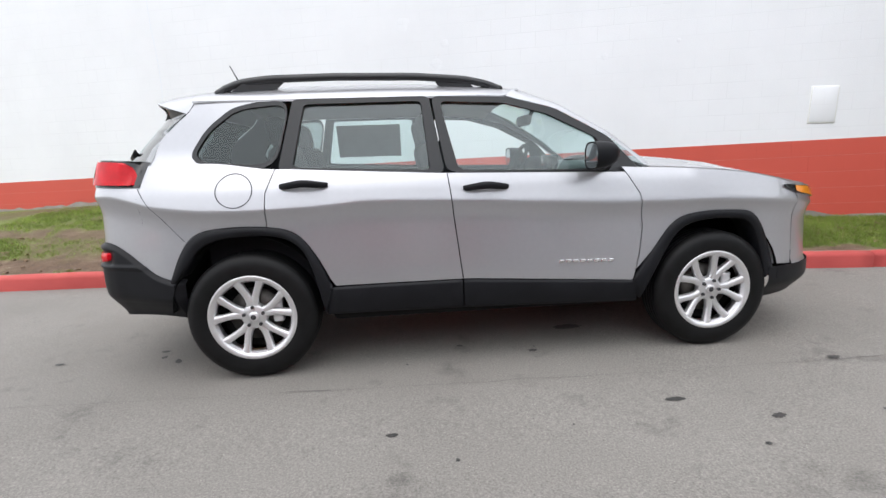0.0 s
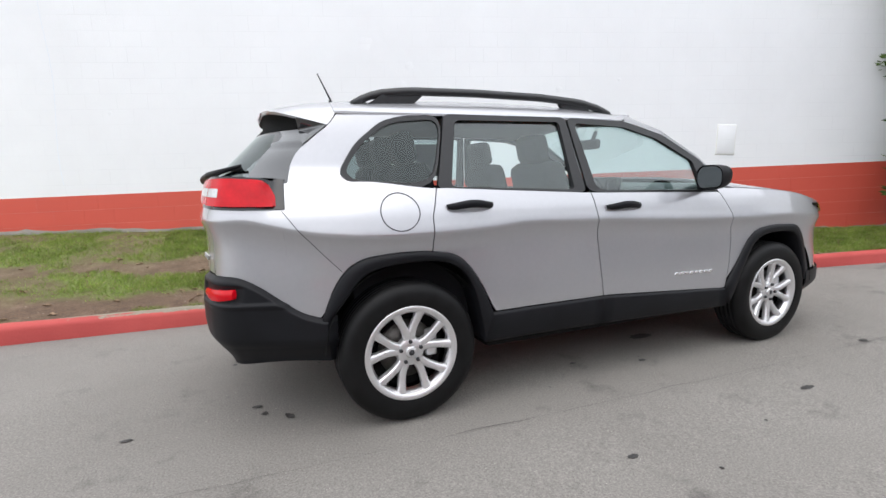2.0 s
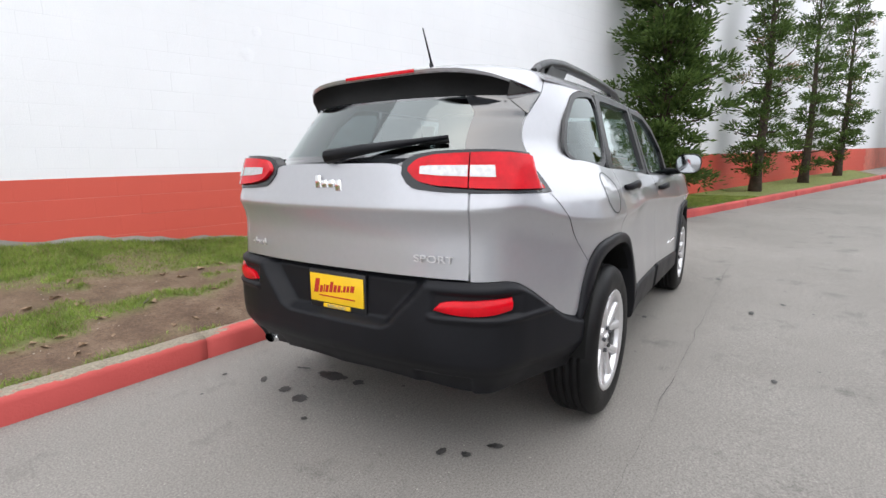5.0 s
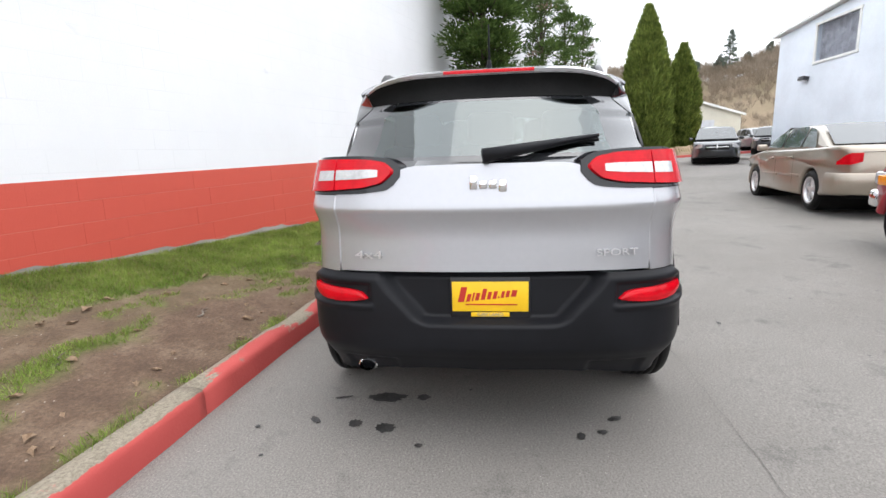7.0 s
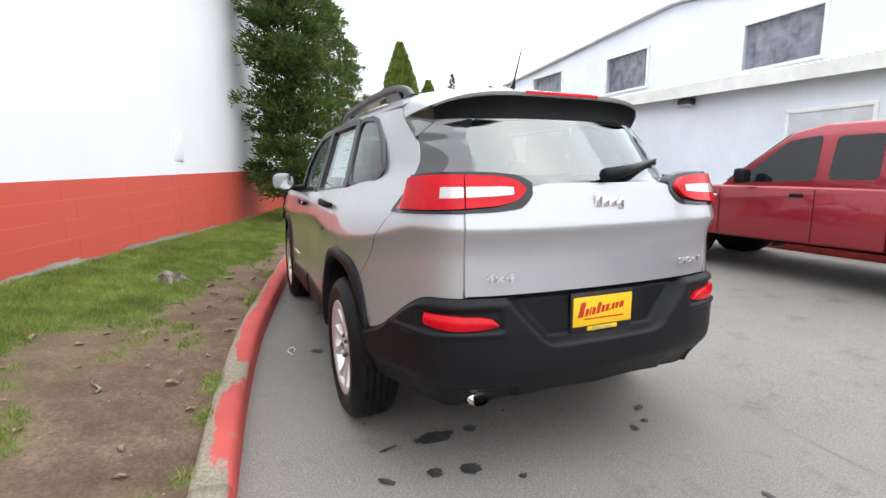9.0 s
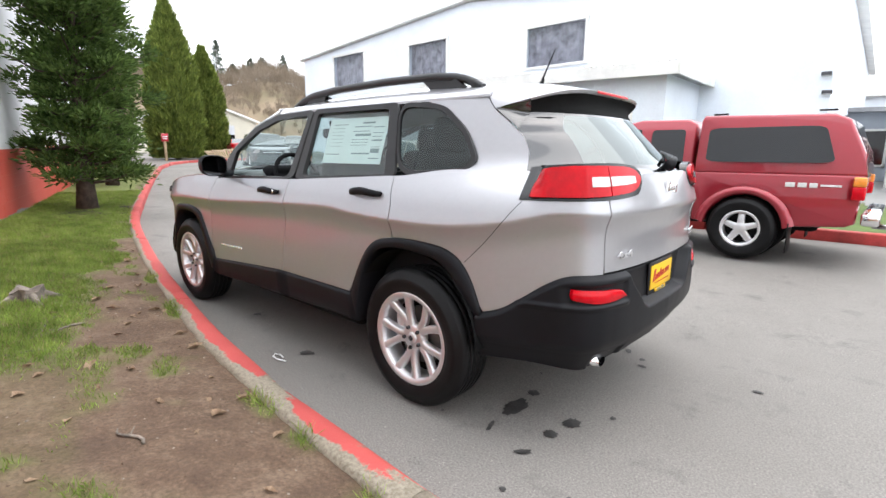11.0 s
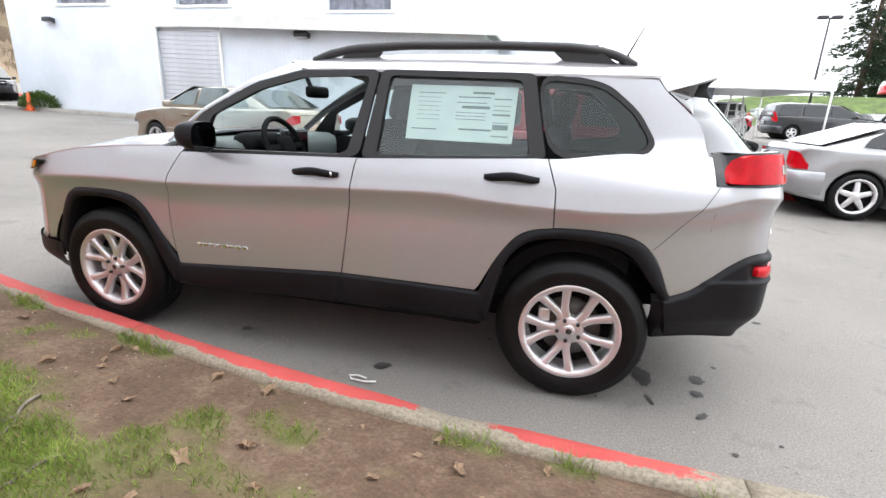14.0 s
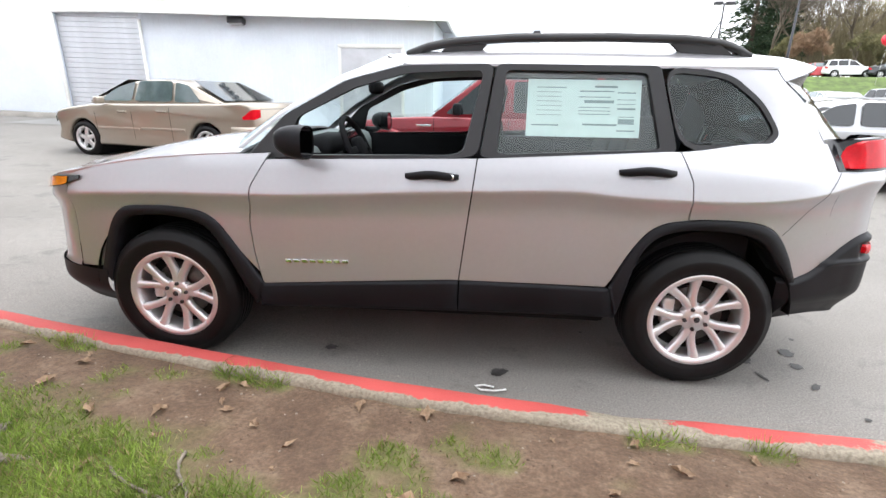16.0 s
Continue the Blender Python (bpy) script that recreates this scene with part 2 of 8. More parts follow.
M = {
    "asphalt": asphalt_material(), "lawn": lawn_material(), "kerb": kerb_paint(),
    "white_wall": block_paint("white_block_paint", (0.82, 0.825, 0.845), 0.09),
    # the paler joint red is a painted highlight, light caught along the mortar
    "red_wall": block_paint("red_block_paint", (0.60, 0.088, 0.058), 0.0, (0.6, 0.5, 0.46)), "red_joint": surface("red_joint_highlight", (0.66, 0.20, 0.15), 0.7, 0, 0.1, 2, 60, 0.2),
    "silver": car_paint("silver_metallic_paint", (0.432, 0.432, 0.453), 0.64, 0.345, 0.012),
    "tan": car_paint("tan_metallic_paint", (0.36, 0.31, 0.25), 0.6, 0.35),
    "red_paint": car_paint("dark_red_paint", (0.30, 0.012, 0.025), 0.35, 0.34),
    "dark_paint": car_paint("near_black_paint", (0.015, 0.017, 0.02), 0.3, 0.34),
    "white_paint": car_paint("white_car_paint", (0.75, 0.75, 0.75), 0.0, 0.35),
    "blue_paint": car_paint("blue_car_paint", (0.03, 0.10, 0.35), 0.4, 0.35),
    "bright_red": car_paint("bright_red_paint", (0.45, 0.02, 0.03), 0.2, 0.35),
    "pale_silver": car_paint("pale_silver_paint", (0.34, 0.345, 0.355), 0.6, 0.36),
    "plastic": surface("black_textured_plastic", (0.0095, 0.0098, 0.012), 0.44, 0, 0.12, 4, 300, 0.15, 0.0005),
    "gloss_black": surface("gloss_black", (0.012, 0.012, 0.014), 0.12, 0, 0.05, 4, 300, 0.0),
    "trim_black": surface("satin_black_trim", (0.015, 0.015, 0.0165), 0.38, 0, 0.08, 5, 500, 0.1, 0.0003),
    "rubber": surface("tyre_rubber", (0.007, 0.007, 0.0075), 0.5, 0, 0.2, 12, 160, 0.3, 0.001),
    "alloy": surface("silver_alloy", (0.72, 0.715, 0.725), 0.36, 0.75, 0.015, 10, 60, 0.0),
    "brake": surface("brake_iron", (0.16, 0.15, 0.14), 0.5, 0.8, 0.2, 20, 200, 0.2),
    "chrome": surface("chrome", (0.85, 0.85, 0.86), 0.1, 1.0, 0.03, 10, 200, 0.0),
    "dark_metal": surface("dark_metal", (0.05, 0.05, 0.055), 0.45, 0.5, 0.1, 8, 200, 0.1),
    "under": surface("sooty_underbody_and_shade", (0.012, 0.012, 0.012), 0.9, 0, 0.2, 5, 100, 0.3),
    "cabin": surface("dark_cabin_cloth", (0.018, 0.018, 0.02), 0.9, 0, 0.06, 8, 40, 0.0),
    "cabin_grey": surface("grey_cabin_plastic", (0.13, 0.15, 0.15), 0.6, 0, 0.06, 8, 40, 0.0),
    "headliner": surface("pale_headliner", (0.35, 0.34, 0.32), 0.95, 0, 0.05, 8, 40, 0.0),
    "red_lens": surface("red_lamp_lens", (0.56, 0.002, 0.010), 0.12, 0, 0.1, 14, 60, 0.0),
    "clear_lens": surface("clear_lamp_lens", (0.56, 0.55, 0.55), 0.12, 0.35, 0.1, 40, 120, 0.0, coat=1.0),
    "amber": surface("amber_lens", (0.85, 0.28, 0.02), 0.15, 0, 0.08, 30, 120, 0.0, coat=1.0),
    "glass": pane("clear_car_glass", (0.74, 0.84, 0.83), 1.0, 0.10),
    "tint": pane("tinted_car_glass", (0.36, 0.43, 0.43), 1.0, 0.06),
    "window_glass": pane("plain_window_glass", (0.86, 0.88, 0.90), 1.0, 0.04),
    # opaque pane: reflected sky and the view through put into its teal colour
    "pale_glass": surface("teal_window_painted_reflection", (0.10, 0.14, 0.145), 0.05, 0, 0.15, 3, 50, 0.0, coat=1.0),
    "rear_glass": pane("reflective_rear_glass", (0.13, 0.165, 0.17), 1.0, 0.15),
    "dark_glass": surface("dark_window_glass", (0.010, 0.012, 0.014), 0.04, 0, 0.1, 3, 50, 0.0, coat=0.35),
    "screen_glass": surface("sky_reflecting_window_glass", (0.02, 0.026, 0.026), 0.05, 0, 0.1, 3, 50, 0.0, coat=1.0),
    "wrap_glass": surface("dark_wraparound_glass", (0.016, 0.017, 0.019), 0.06, 0, 0.1, 3, 50, 0.0, coat=1.0),
    # distance haze put into the needle colour, paler than the near firs
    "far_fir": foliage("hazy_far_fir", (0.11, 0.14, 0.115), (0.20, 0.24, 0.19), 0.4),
    # darkened base colour stands in for a reflection of the dark car flank
    "mirror": surface("mirror_glass_dark_reflection", (0.4, 0.41, 0.43), 0.02, 1.0, 0.0, 3, 50, 0.0),
    "paper": surface("white_paper", (0.74, 0.80, 0.78), 0.7, 0, 0.03, 10, 200, 0.0),
    "ink": surface("grey_print", (0.22, 0.27, 0.28), 0.8, 0, 0.05, 10, 200, 0.0),
    "yellow": surface("yellow_plate", (0.85, 0.52, 0.01), 0.4, 0, 0.04, 10, 200, 0.0),
    "plate_red": surface("red_lettering", (0.45, 0.02, 0.01), 0.5, 0, 0.05, 10, 200, 0.0),
    "siding": surface("white_painted_siding", (0.75, 0.80, 0.87), 0.55, 0, 0.05, 0.6, 25, 0.1, 0.003),
    "trim_white": surface("white_trim", (0.80, 0.80, 0.77), 0.5, 0, 0.08, 1.5, 40, 0.1),
    "rollup": surface("grey_rollup_door", (0.58, 0.59, 0.62), 0.5, 0, 0.08, 1.5, 40, 0.1),
    "curtain": surface("grey_blind", (0.36, 0.35, 0.40), 0.8, 0, 0.3, 3, 40, 0.1),
    "roofing": surface("grey_roofing", (0.28, 0.28, 0.29), 0.7, 0, 0.1, 2, 40, 0.2),
    "concrete": surface("concrete", (0.33, 0.31, 0.28), 0.85, 0, 0.15, 1.5, 60, 0.4, 0.004),
    "pale_road": surface("pale_concrete_road", (0.24, 0.235, 0.225), 0.85, 0, 0.1, 0.4, 40, 0.3, 0.004),
    "bark": surface("rough_bark", (0.085, 0.06, 0.045), 0.95, 0, 0.3, 8, 40, 1.0, 0.02),
    "wood": surface("weathered_wood", (0.42, 0.31, 0.19), 0.8, 0, 0.2, 6, 60, 0.5, 0.003),
    "stump": surface("grey_weathered_stump", (0.26, 0.22, 0.18), 0.95, 0, 0.35, 10, 60, 1.0, 0.01),
    "pine": foliage("pine_needles", (0.045, 0.085, 0.022), (0.145, 0.22, 0.055)),
    "cypress": foliage("dense_cypress", (0.085, 0.125, 0.022), (0.245, 0.295, 0.065), 2.5),
    "fir": foliage("dark_fir", (0.022, 0.04, 0.024), (0.06, 0.09, 0.045), 2),
    "twigs": foliage("bare_twigs", (0.10, 0.075, 0.055), (0.24, 0.20, 0.16), 0.6),
    "thicket": foliage("pale_winter_thicket", (0.235, 0.185, 0.135), (0.31, 0.26, 0.205), 0.1, 0.2),
    "woods": foliage("brown_olive_woods", (0.17, 0.14, 0.085), (0.30, 0.26, 0.17), 0.08, 0.2),
    "spring": foliage("olive_spring_twigs", (0.15, 0.14, 0.07), (0.30, 0.28, 0.15), 0.6),
    "blade": foliage("grass_blades", (0.14, 0.215, 0.035), (0.31, 0.41, 0.09), 5),
    "straw": foliage("dry_grass_blades", (0.22, 0.17, 0.08), (0.42, 0.34, 0.19), 5),
    "turf": surface("mown_turf", (0.10, 0.15, 0.035), 0.95, 0, 0.3, 1.5, 60, 0.8, 0.01),
    "hill": surface("winter_scrub", (0.235, 0.17, 0.115), 0.95, 0, 0.15, 0.05, 0.6, 0.0, col2=(0.18, 0.155, 0.085)),
    "leaf": surface("dry_leaf", (0.36, 0.25, 0.16), 0.85, 0, 0.3, 9, 90, 0.3, 0.002, col2=(0.20, 0.13, 0.08)),
    "damp": surface("faint_damp_mark", (0.105, 0.10, 0.094), 0.75, 0, 0.25, 9, 70, 0.3, 0.003),
    "stain": surface("oily_stain", (0.05, 0.048, 0.046), 0.6, 0, 0.3, 12, 70, 0.4, 0.004),
    "earth_crumb": surface("brown_earth_crumb", (0.17, 0.112, 0.076), 0.95, 0, 0.3, 30, 90, 0.3, 0.003),
    "chip": surface("pale_wood_chip", (0.36, 0.30, 0.24), 0.85, 0, 0.3, 20, 90, 0.3, 0.002),
    "mulch": surface("dark_mulch", (0.05, 0.033, 0.022), 0.95, 0, 0.35, 6, 60, 1.0, 0.02),
    "cream": surface("cream_siding", (0.62, 0.58, 0.48), 0.7, 0, 0.06, 0.5, 10, 0.1),
    "cone": surface("orange_cone", (0.80, 0.13, 0.03), 0.6, 0, 0.1, 10, 90, 0.1),
    "tent": surface("white_tent_canvas", (0.85, 0.85, 0.85), 0.7, 0, 0.03, 1, 40, 0.1),
    "kiosk": surface("grey_painted_boards", (0.33, 0.36, 0.40), 0.7, 0, 0.06, 1, 40, 0.1),
    "balloon": surface("red_balloon_skin", (0.75, 0.02, 0.05), 0.3, 0, 0.05, 3, 40, 0.0),
    "white_stuff": surface("white_litter", (0.7, 0.7, 0.68), 0.7, 0, 0.1, 20, 90, 0.1),
}

M["dark_glass"].node_tree.nodes["Principled BSDF"].inputs["Coat IOR"].default_value = 1.5
M["red_lens"].node_tree.nodes["Principled BSDF"].inputs["Specular IOR Level"].default_value = 0.28
M["pale_glass"].node_tree.nodes["Principled BSDF"].inputs["Coat IOR"].default_value = 1.8
M["screen_glass"].node_tree.nodes["Principled BSDF"].inputs["Coat IOR"].default_value = 1.45
M["wrap_glass"].node_tree.nodes["Principled BSDF"].inputs["Coat IOR"].default_value = 1.64
for dull in ("rubber", "cabin", "under", "plastic"):
    M[dull].node_tree.nodes["Principled BSDF"].inputs["Specular IOR Level"].default_value = {"plastic": 0.17, "rubber": 0.2}.get(dull, 0.1)


# ---- building tools ----
def lerp(a, b, t):
    return a + (b - a) * t


def smooth(a, b, x):
    t = min(1.0, max(0.0, (x - a) / (b - a)))
    return t * t * (3 - 2 * t)


def curve1(table):
    """A smooth monotone-ish curve through (x, y) pairs."""
    xs, ys = np.array([p[0] for p in table], float), np.array([p[1] for p in table], float)
    d = np.gradient(ys, xs)

    def at(x):
        if x <= xs[0]:
            return float(ys[0])
        if x >= xs[-1]:
            return float(ys[-1])
        i = int(np.searchsorted(xs, x) - 1)
        h = xs[i + 1] - xs[i]
        t = (x - xs[i]) / h
        m = (ys[i + 1] - ys[i]) / h
        d0, d1 = d[i], d[i + 1]
        if m == 0 or d0 * m < 0 or d1 * m < 0:
            d0, d1 = (0 if d0 * m <= 0 else d0), (0 if d1 * m <= 0 else d1)
        lim = 3 * abs(m)
        d0, d1 = max(-lim, min(lim, d0)), max(-lim, min(lim, d1))
        return float((2 * t**3 - 3 * t**2 + 1) * ys[i] + (t**3 - 2 * t**2 + t) * h * d0 + (-2 * t**3 + 3 * t**2) * ys[i + 1] + (t**3 - t**2) * h * d1)
    return at


def line1(table):
    xs, ys = [p[0] for p in table], [p[1] for p in table]
    return lambda x: float(np.interp(x, xs, ys))


def finish(name, bm, material, smooth_faces=True):
    me = bpy.data.meshes.new(name)
    if smooth_faces:
        for fc in bm.faces:
            fc.smooth = True
    bm.to_mesh(me)
    bm.free()
    if material:
        me.materials.append(M[material])
    return me


def thing(name, label, category, group="", kind="", m=None):
    ob = tagged(new(name), label, category, group, kind)
    ob.empty_display_size = 0.2
    if m is not None:
        ob.matrix_basis = m
    return ob


def part(name, bm, material, parent, label="", smooth_faces=True):
    ob = new(name, finish(name, bm, material, smooth_faces))
    ob.parent = parent
    return tagged(ob, label)


def solo(name, bm, material, label, category, group="", kind="", smooth_faces=True, m=None):
    ob = tagged(new(name, finish(name, bm, material, smooth_faces)), label, category, group, kind)
    if m is not None:
        ob.matrix_basis = m
    return ob


def sheet(fn, us, vs, bm=None):
    bm = bm or bmesh.new()
    rows = [[bm.verts.new(fn(u, v)) for u in us] for v in vs]
    for a, b in zip(rows, rows[1:]):
        for i in range(len(us) - 1):
            bm.faces.new((a[i], a[i + 1], b[i + 1], b[i]))
    return bm


def span(n, a=0.0, b=1.0):
    return [a + (b - a) * i / n for i in range(n + 1)]


def flange(bm, off, skip=None):
    """Turns the free edges of a panel inward."""
    edges = [e for e in bm.edges if e.is_boundary and not (skip and all(skip(v.co) for v in e.verts))]
    for e in edges:
        e.smooth = False
    out = bmesh.ops.extrude_edge_only(bm, edges=edges)["geom"]
    for v in out:
        if isinstance(v, bmesh.types.BMVert):
            v.co += Vector(off(v.co))
    return bm


def box(bm, c, s, bevel=0.0, rot=None):
    b2 = bmesh.new()
    bmesh.ops.create_cube(b2, size=1)
    for v in b2.verts:
        v.co = Vector((v.co.x * s[0], v.co.y * s[1], v.co.z * s[2]))
    if bevel:
        bmesh.ops.bevel(b2, geom=list(b2.edges), offset=bevel, segments=2, affect='EDGES', profile=0.5)
    mt = Matrix.Translation(c) @ (rot.to_4x4() if rot else Matrix())
    bmesh.ops.transform(b2, matrix=mt, verts=b2.verts)
    me = bpy.data.meshes.new("tmp")
    b2.to_mesh(me)
    b2.free()
    bm.from_mesh(me)
    bpy.data.meshes.remove(me)
    return bm


def lathe(profile, seg=32, axis="y", bm=None):
    """Turns (radius, along) pairs round an axis."""
    bm = bm or bmesh.new()
    rings = []
    for r, a in profile:
        ring = []
        for i in range(seg):
            t = 2 * math.pi * i / seg
            c, s = math.cos(t) * r, math.sin(t) * r
            ring.append(bm.verts.new({"y": (c, a, s), "z": (c, s, a), "x": (a, c, s)}[axis]))
        rings.append(ring)
    for a, b in zip(rings, rings[1:]):
        for i in range(seg):
            j = (i + 1) % seg
            bm.faces.new((a[i], a[j], b[j], b[i]))
    return bm


def tube(pts, radii, seg=8, bm=None, cap=True):
    bm = bm or bmesh.new()
    pts = [Vector(p) for p in pts]
    if isinstance(radii, (int, float)):
        radii = [radii] * len(pts)
    rings = []
    side = None
    for i, p in enumerate(pts):
        d = (pts[min(i + 1, len(pts) - 1)] - pts[max(i - 1, 0)]).normalized()
        if side is None:
            side = d.orthogonal().normalized()
        side = (side - d * side.dot(d)).normalized()
        up = d.cross(side)
        rings.append([bm.verts.new(p + (side * math.cos(2 * math.pi * k / seg) + up * math.sin(2 * math.pi * k / seg)) * radii[i]) for k in range(seg)])
    for a, b in zip(rings, rings[1:]):
        for k in range(seg):
            j = (k + 1) % seg
            bm.faces.new((a[k], a[j], b[j], b[k]))
    if cap:
        bm.faces.new(rings[0][::-1])
        bm.faces.new(rings[-1])
    return bm


def resample(poly, n, closed=False):
    p = np.array(poly + (poly[:1] if closed else []), float)
    d = np.r_[0, np.cumsum(np.linalg.norm(np.diff(p, axis=0), axis=1))]
    t = np.linspace(0, d[-1], n, endpoint=not closed)
    return np.stack([np.interp(t, d, p[:, k]) for k in range(p.shape[1])], 1).tolist()


def rounded(poly, r=0.25, n=4):
    """Corners of a closed polygon cut into small curves."""
    out = []
    k = len(poly)
    for i in range(k):
        a, b, c = (np.array(poly[(i + j) % k], float) for j in (-1, 0, 1))
        p, q = b + (a - b) * r, b + (c - b) * r
        for t in span(n):
            out.append(((1 - t) ** 2 * p + 2 * t * (1 - t) * b + t * t * q).tolist())
    return out


def letters(name, text, size, depth, m, material, parent, label=""):
    cu = bpy.data.curves.new(name, 'FONT')
    cu.body, cu.size, cu.extrude, cu.align_x, cu.align_y = text, size, depth, 'CENTER', 'CENTER'
    tmp = bpy.data.objects.new(name, cu)
    me = bpy.data.meshes.new_from_object(tmp)
    bpy.data.objects.remove(tmp)
    me.name = name
    me.materials.clear()
    me.materials.append(M[material])
    ob = new(name, me)
    ob.parent = parent
    ob.matrix_basis = m
    return tagged(ob, label)


def sp(u):
    return u * u / (u + 1) if u > 0 else 0.0


def ground_z(x, y):
    return 0.018 * sp(x - 0.5) + 0.022 * sp(-y - 1)

# ---- ground, kerb, lawn and the painted wall ----
WALL_ANG = radians(-18)
WALL_DIR, WALL_ORG = (math.cos(WALL_ANG), math.sin(WALL_ANG)), (0.11, 3.66)
wall_pose = pose(WALL_ORG[0], WALL_ORG[1], 0, 0, 0, -18)


def wall_y(x):
    return WALL_ORG[1] + (x - WALL_ORG[0]) * math.tan(WALL_ANG)


KERB = [(-22, 4.6), (-14, 2.9), (-9, 2.05), (-6, 1.72), (-4.6, 1.6), (-3.6, 1.53), (-2.35, 1.44), (-1.2, 1.37), (0, 1.24), (1.2, 1.03), (2.6, 0.76), (4.3, 0.37),
        (5.9, -0.04), (9.2, -1.13), (14.65, -3.06), (22.6, -6.0), (26.3, -7.8), (28.0, -9.3), (29.0, -11.0), (29.9, -13.8), (31.2, -18), (33.5, -24)]
kerb_y = curve1(KERB[:16])
wall_base = curve1([(-16, 0.4), (-8, 0.44), (-5.6, 0.54), (-2, 0.49), (-1, 0.42), (0, 0.34), (2, 0.31), (5, 0.28), (9, 0.24), (20, 0.35), (34, 0.6)])


def uneven(x, y, s, seed=0.0):
    return noise.noise(Vector((x * s + seed, y * s - seed * 1.7, seed * 0.3)))


grass_line = curve1([(-8, 0.35), (-4, 0.5), (-2.6, 0.5), (-1.6, 0.66), (-1.0, 0.78), (-0.4, 0.68), (0.2, 0.54), (1.7, 0.42), (3.6, 0.14), (5.0, 0.04)])


def turf(x, y):
    """How much of the strip is grass (1) or bare earth (0)."""
    d = y - kerb_y(x) - 0.15
    n = uneven(x, y, 0.9, 3) * 0.5 + uneven(x, y, 2.3, 8) * 0.5 + uneven(x, y, 6.5, 5) * 0.35
    w = grass_line(x)
    lush = smooth(w - 0.12, w + 0.16, d + n * 0.38)
    mid = abs(y - (2.28 - 0.22 * x) + 0.25 * n)
    lush *= 1 - 0.9 * smooth(0.34, 0.14, mid) * smooth(0.5, -0.2, x)
    patch = 0.75 * smooth(0.22, 0.5, 0.8 * uneven(x, y, 2.9, 12) + 0.5 * uneven(x, y, 7.0, 21)) * smooth(0.0, 0.2, d)
    bare = smooth(0.02, 0.3, uneven(x, y, 1.1, 31) + 0.4 * uneven(x, y, 4, 2)) * (1 - smooth(-1.6, -0.4, x)) * 0.7
    edge = smooth(0.1, 0.0, d) * smooth(0.0, 0.35, uneven(x, y, 3.1, 41)) * 0.9
    return max(0.0, min(1.0, max(lush * (1 - bare), patch * 0.85, edge)))


def lawn_z(x, y):
    ky, wy = kerb_y(x) + 0.15, wall_y(x)
    t = min(1.0, max(0.0, (y - ky) / max(0.3, wy - ky)))
    z0 = ground_z(x, kerb_y(x)) + 0.112
    return lerp(z0, max(wall_base(x), z0 + 0.03), t**0.85) + 0.02 * uneven(x, y, 2.0, 4) * smooth(0, 0.12, t) + 0.008 * uneven(x, y, 9.0, 7)


def ground_sheet():
    xs = [-420, -250, -150, -90, -60, -40, -28, -20, -14] + span(60, -10, 14) + span(16, 16, 48) + [60, 80, 110, 160, 250, 420]
    ys = [-420, -250, -150, -90, -60, -46] + span(18, -38, -8) + span(36, -7, 5) + [8, 14, 25, 50, 100, 200, 420]
    bm = sheet(lambda x, y: (x, y, ground_z(min(x, 60), max(y, -60)) + 0.004 * uneven(x, y, 0.8)), xs, ys)
    solo("ground", bm, "asphalt", "worn grey asphalt drive with pale grit and dark spots", "ground", kind="structure")


def lawn_strip():
    bm = bmesh.new()
    xs = span(30, -21, -6) + span(230, -5.93, 8.5)[0:] + span(60, 8.8, 30)
    vs = span(44)
    rows = []
    lay = bm.verts.layers.float_color.new("turf")
    for x in xs:
        y0, y1 = kerb_y(x) + 0.13, wall_y(x) + 0.05
        row = []
        for v in vs:
            y = lerp(y0, y1, v)
            p = bm.verts.new((x, y, lawn_z(x, y)))
            t = turf(x, y)
            p[lay] = (t, t, t, 1)
            row.append(p)
        rows.append(row)
    for a, b in zip(rows, rows[1:]):
        for i in range(len(vs) - 1):
            bm.faces.new((a[i], b[i], b[i + 1], a[i + 1]))
    solo("lawn_strip", bm, "lawn", "patchy grass strip with bare brown earth beside the kerb", "lawn", kind="structure")


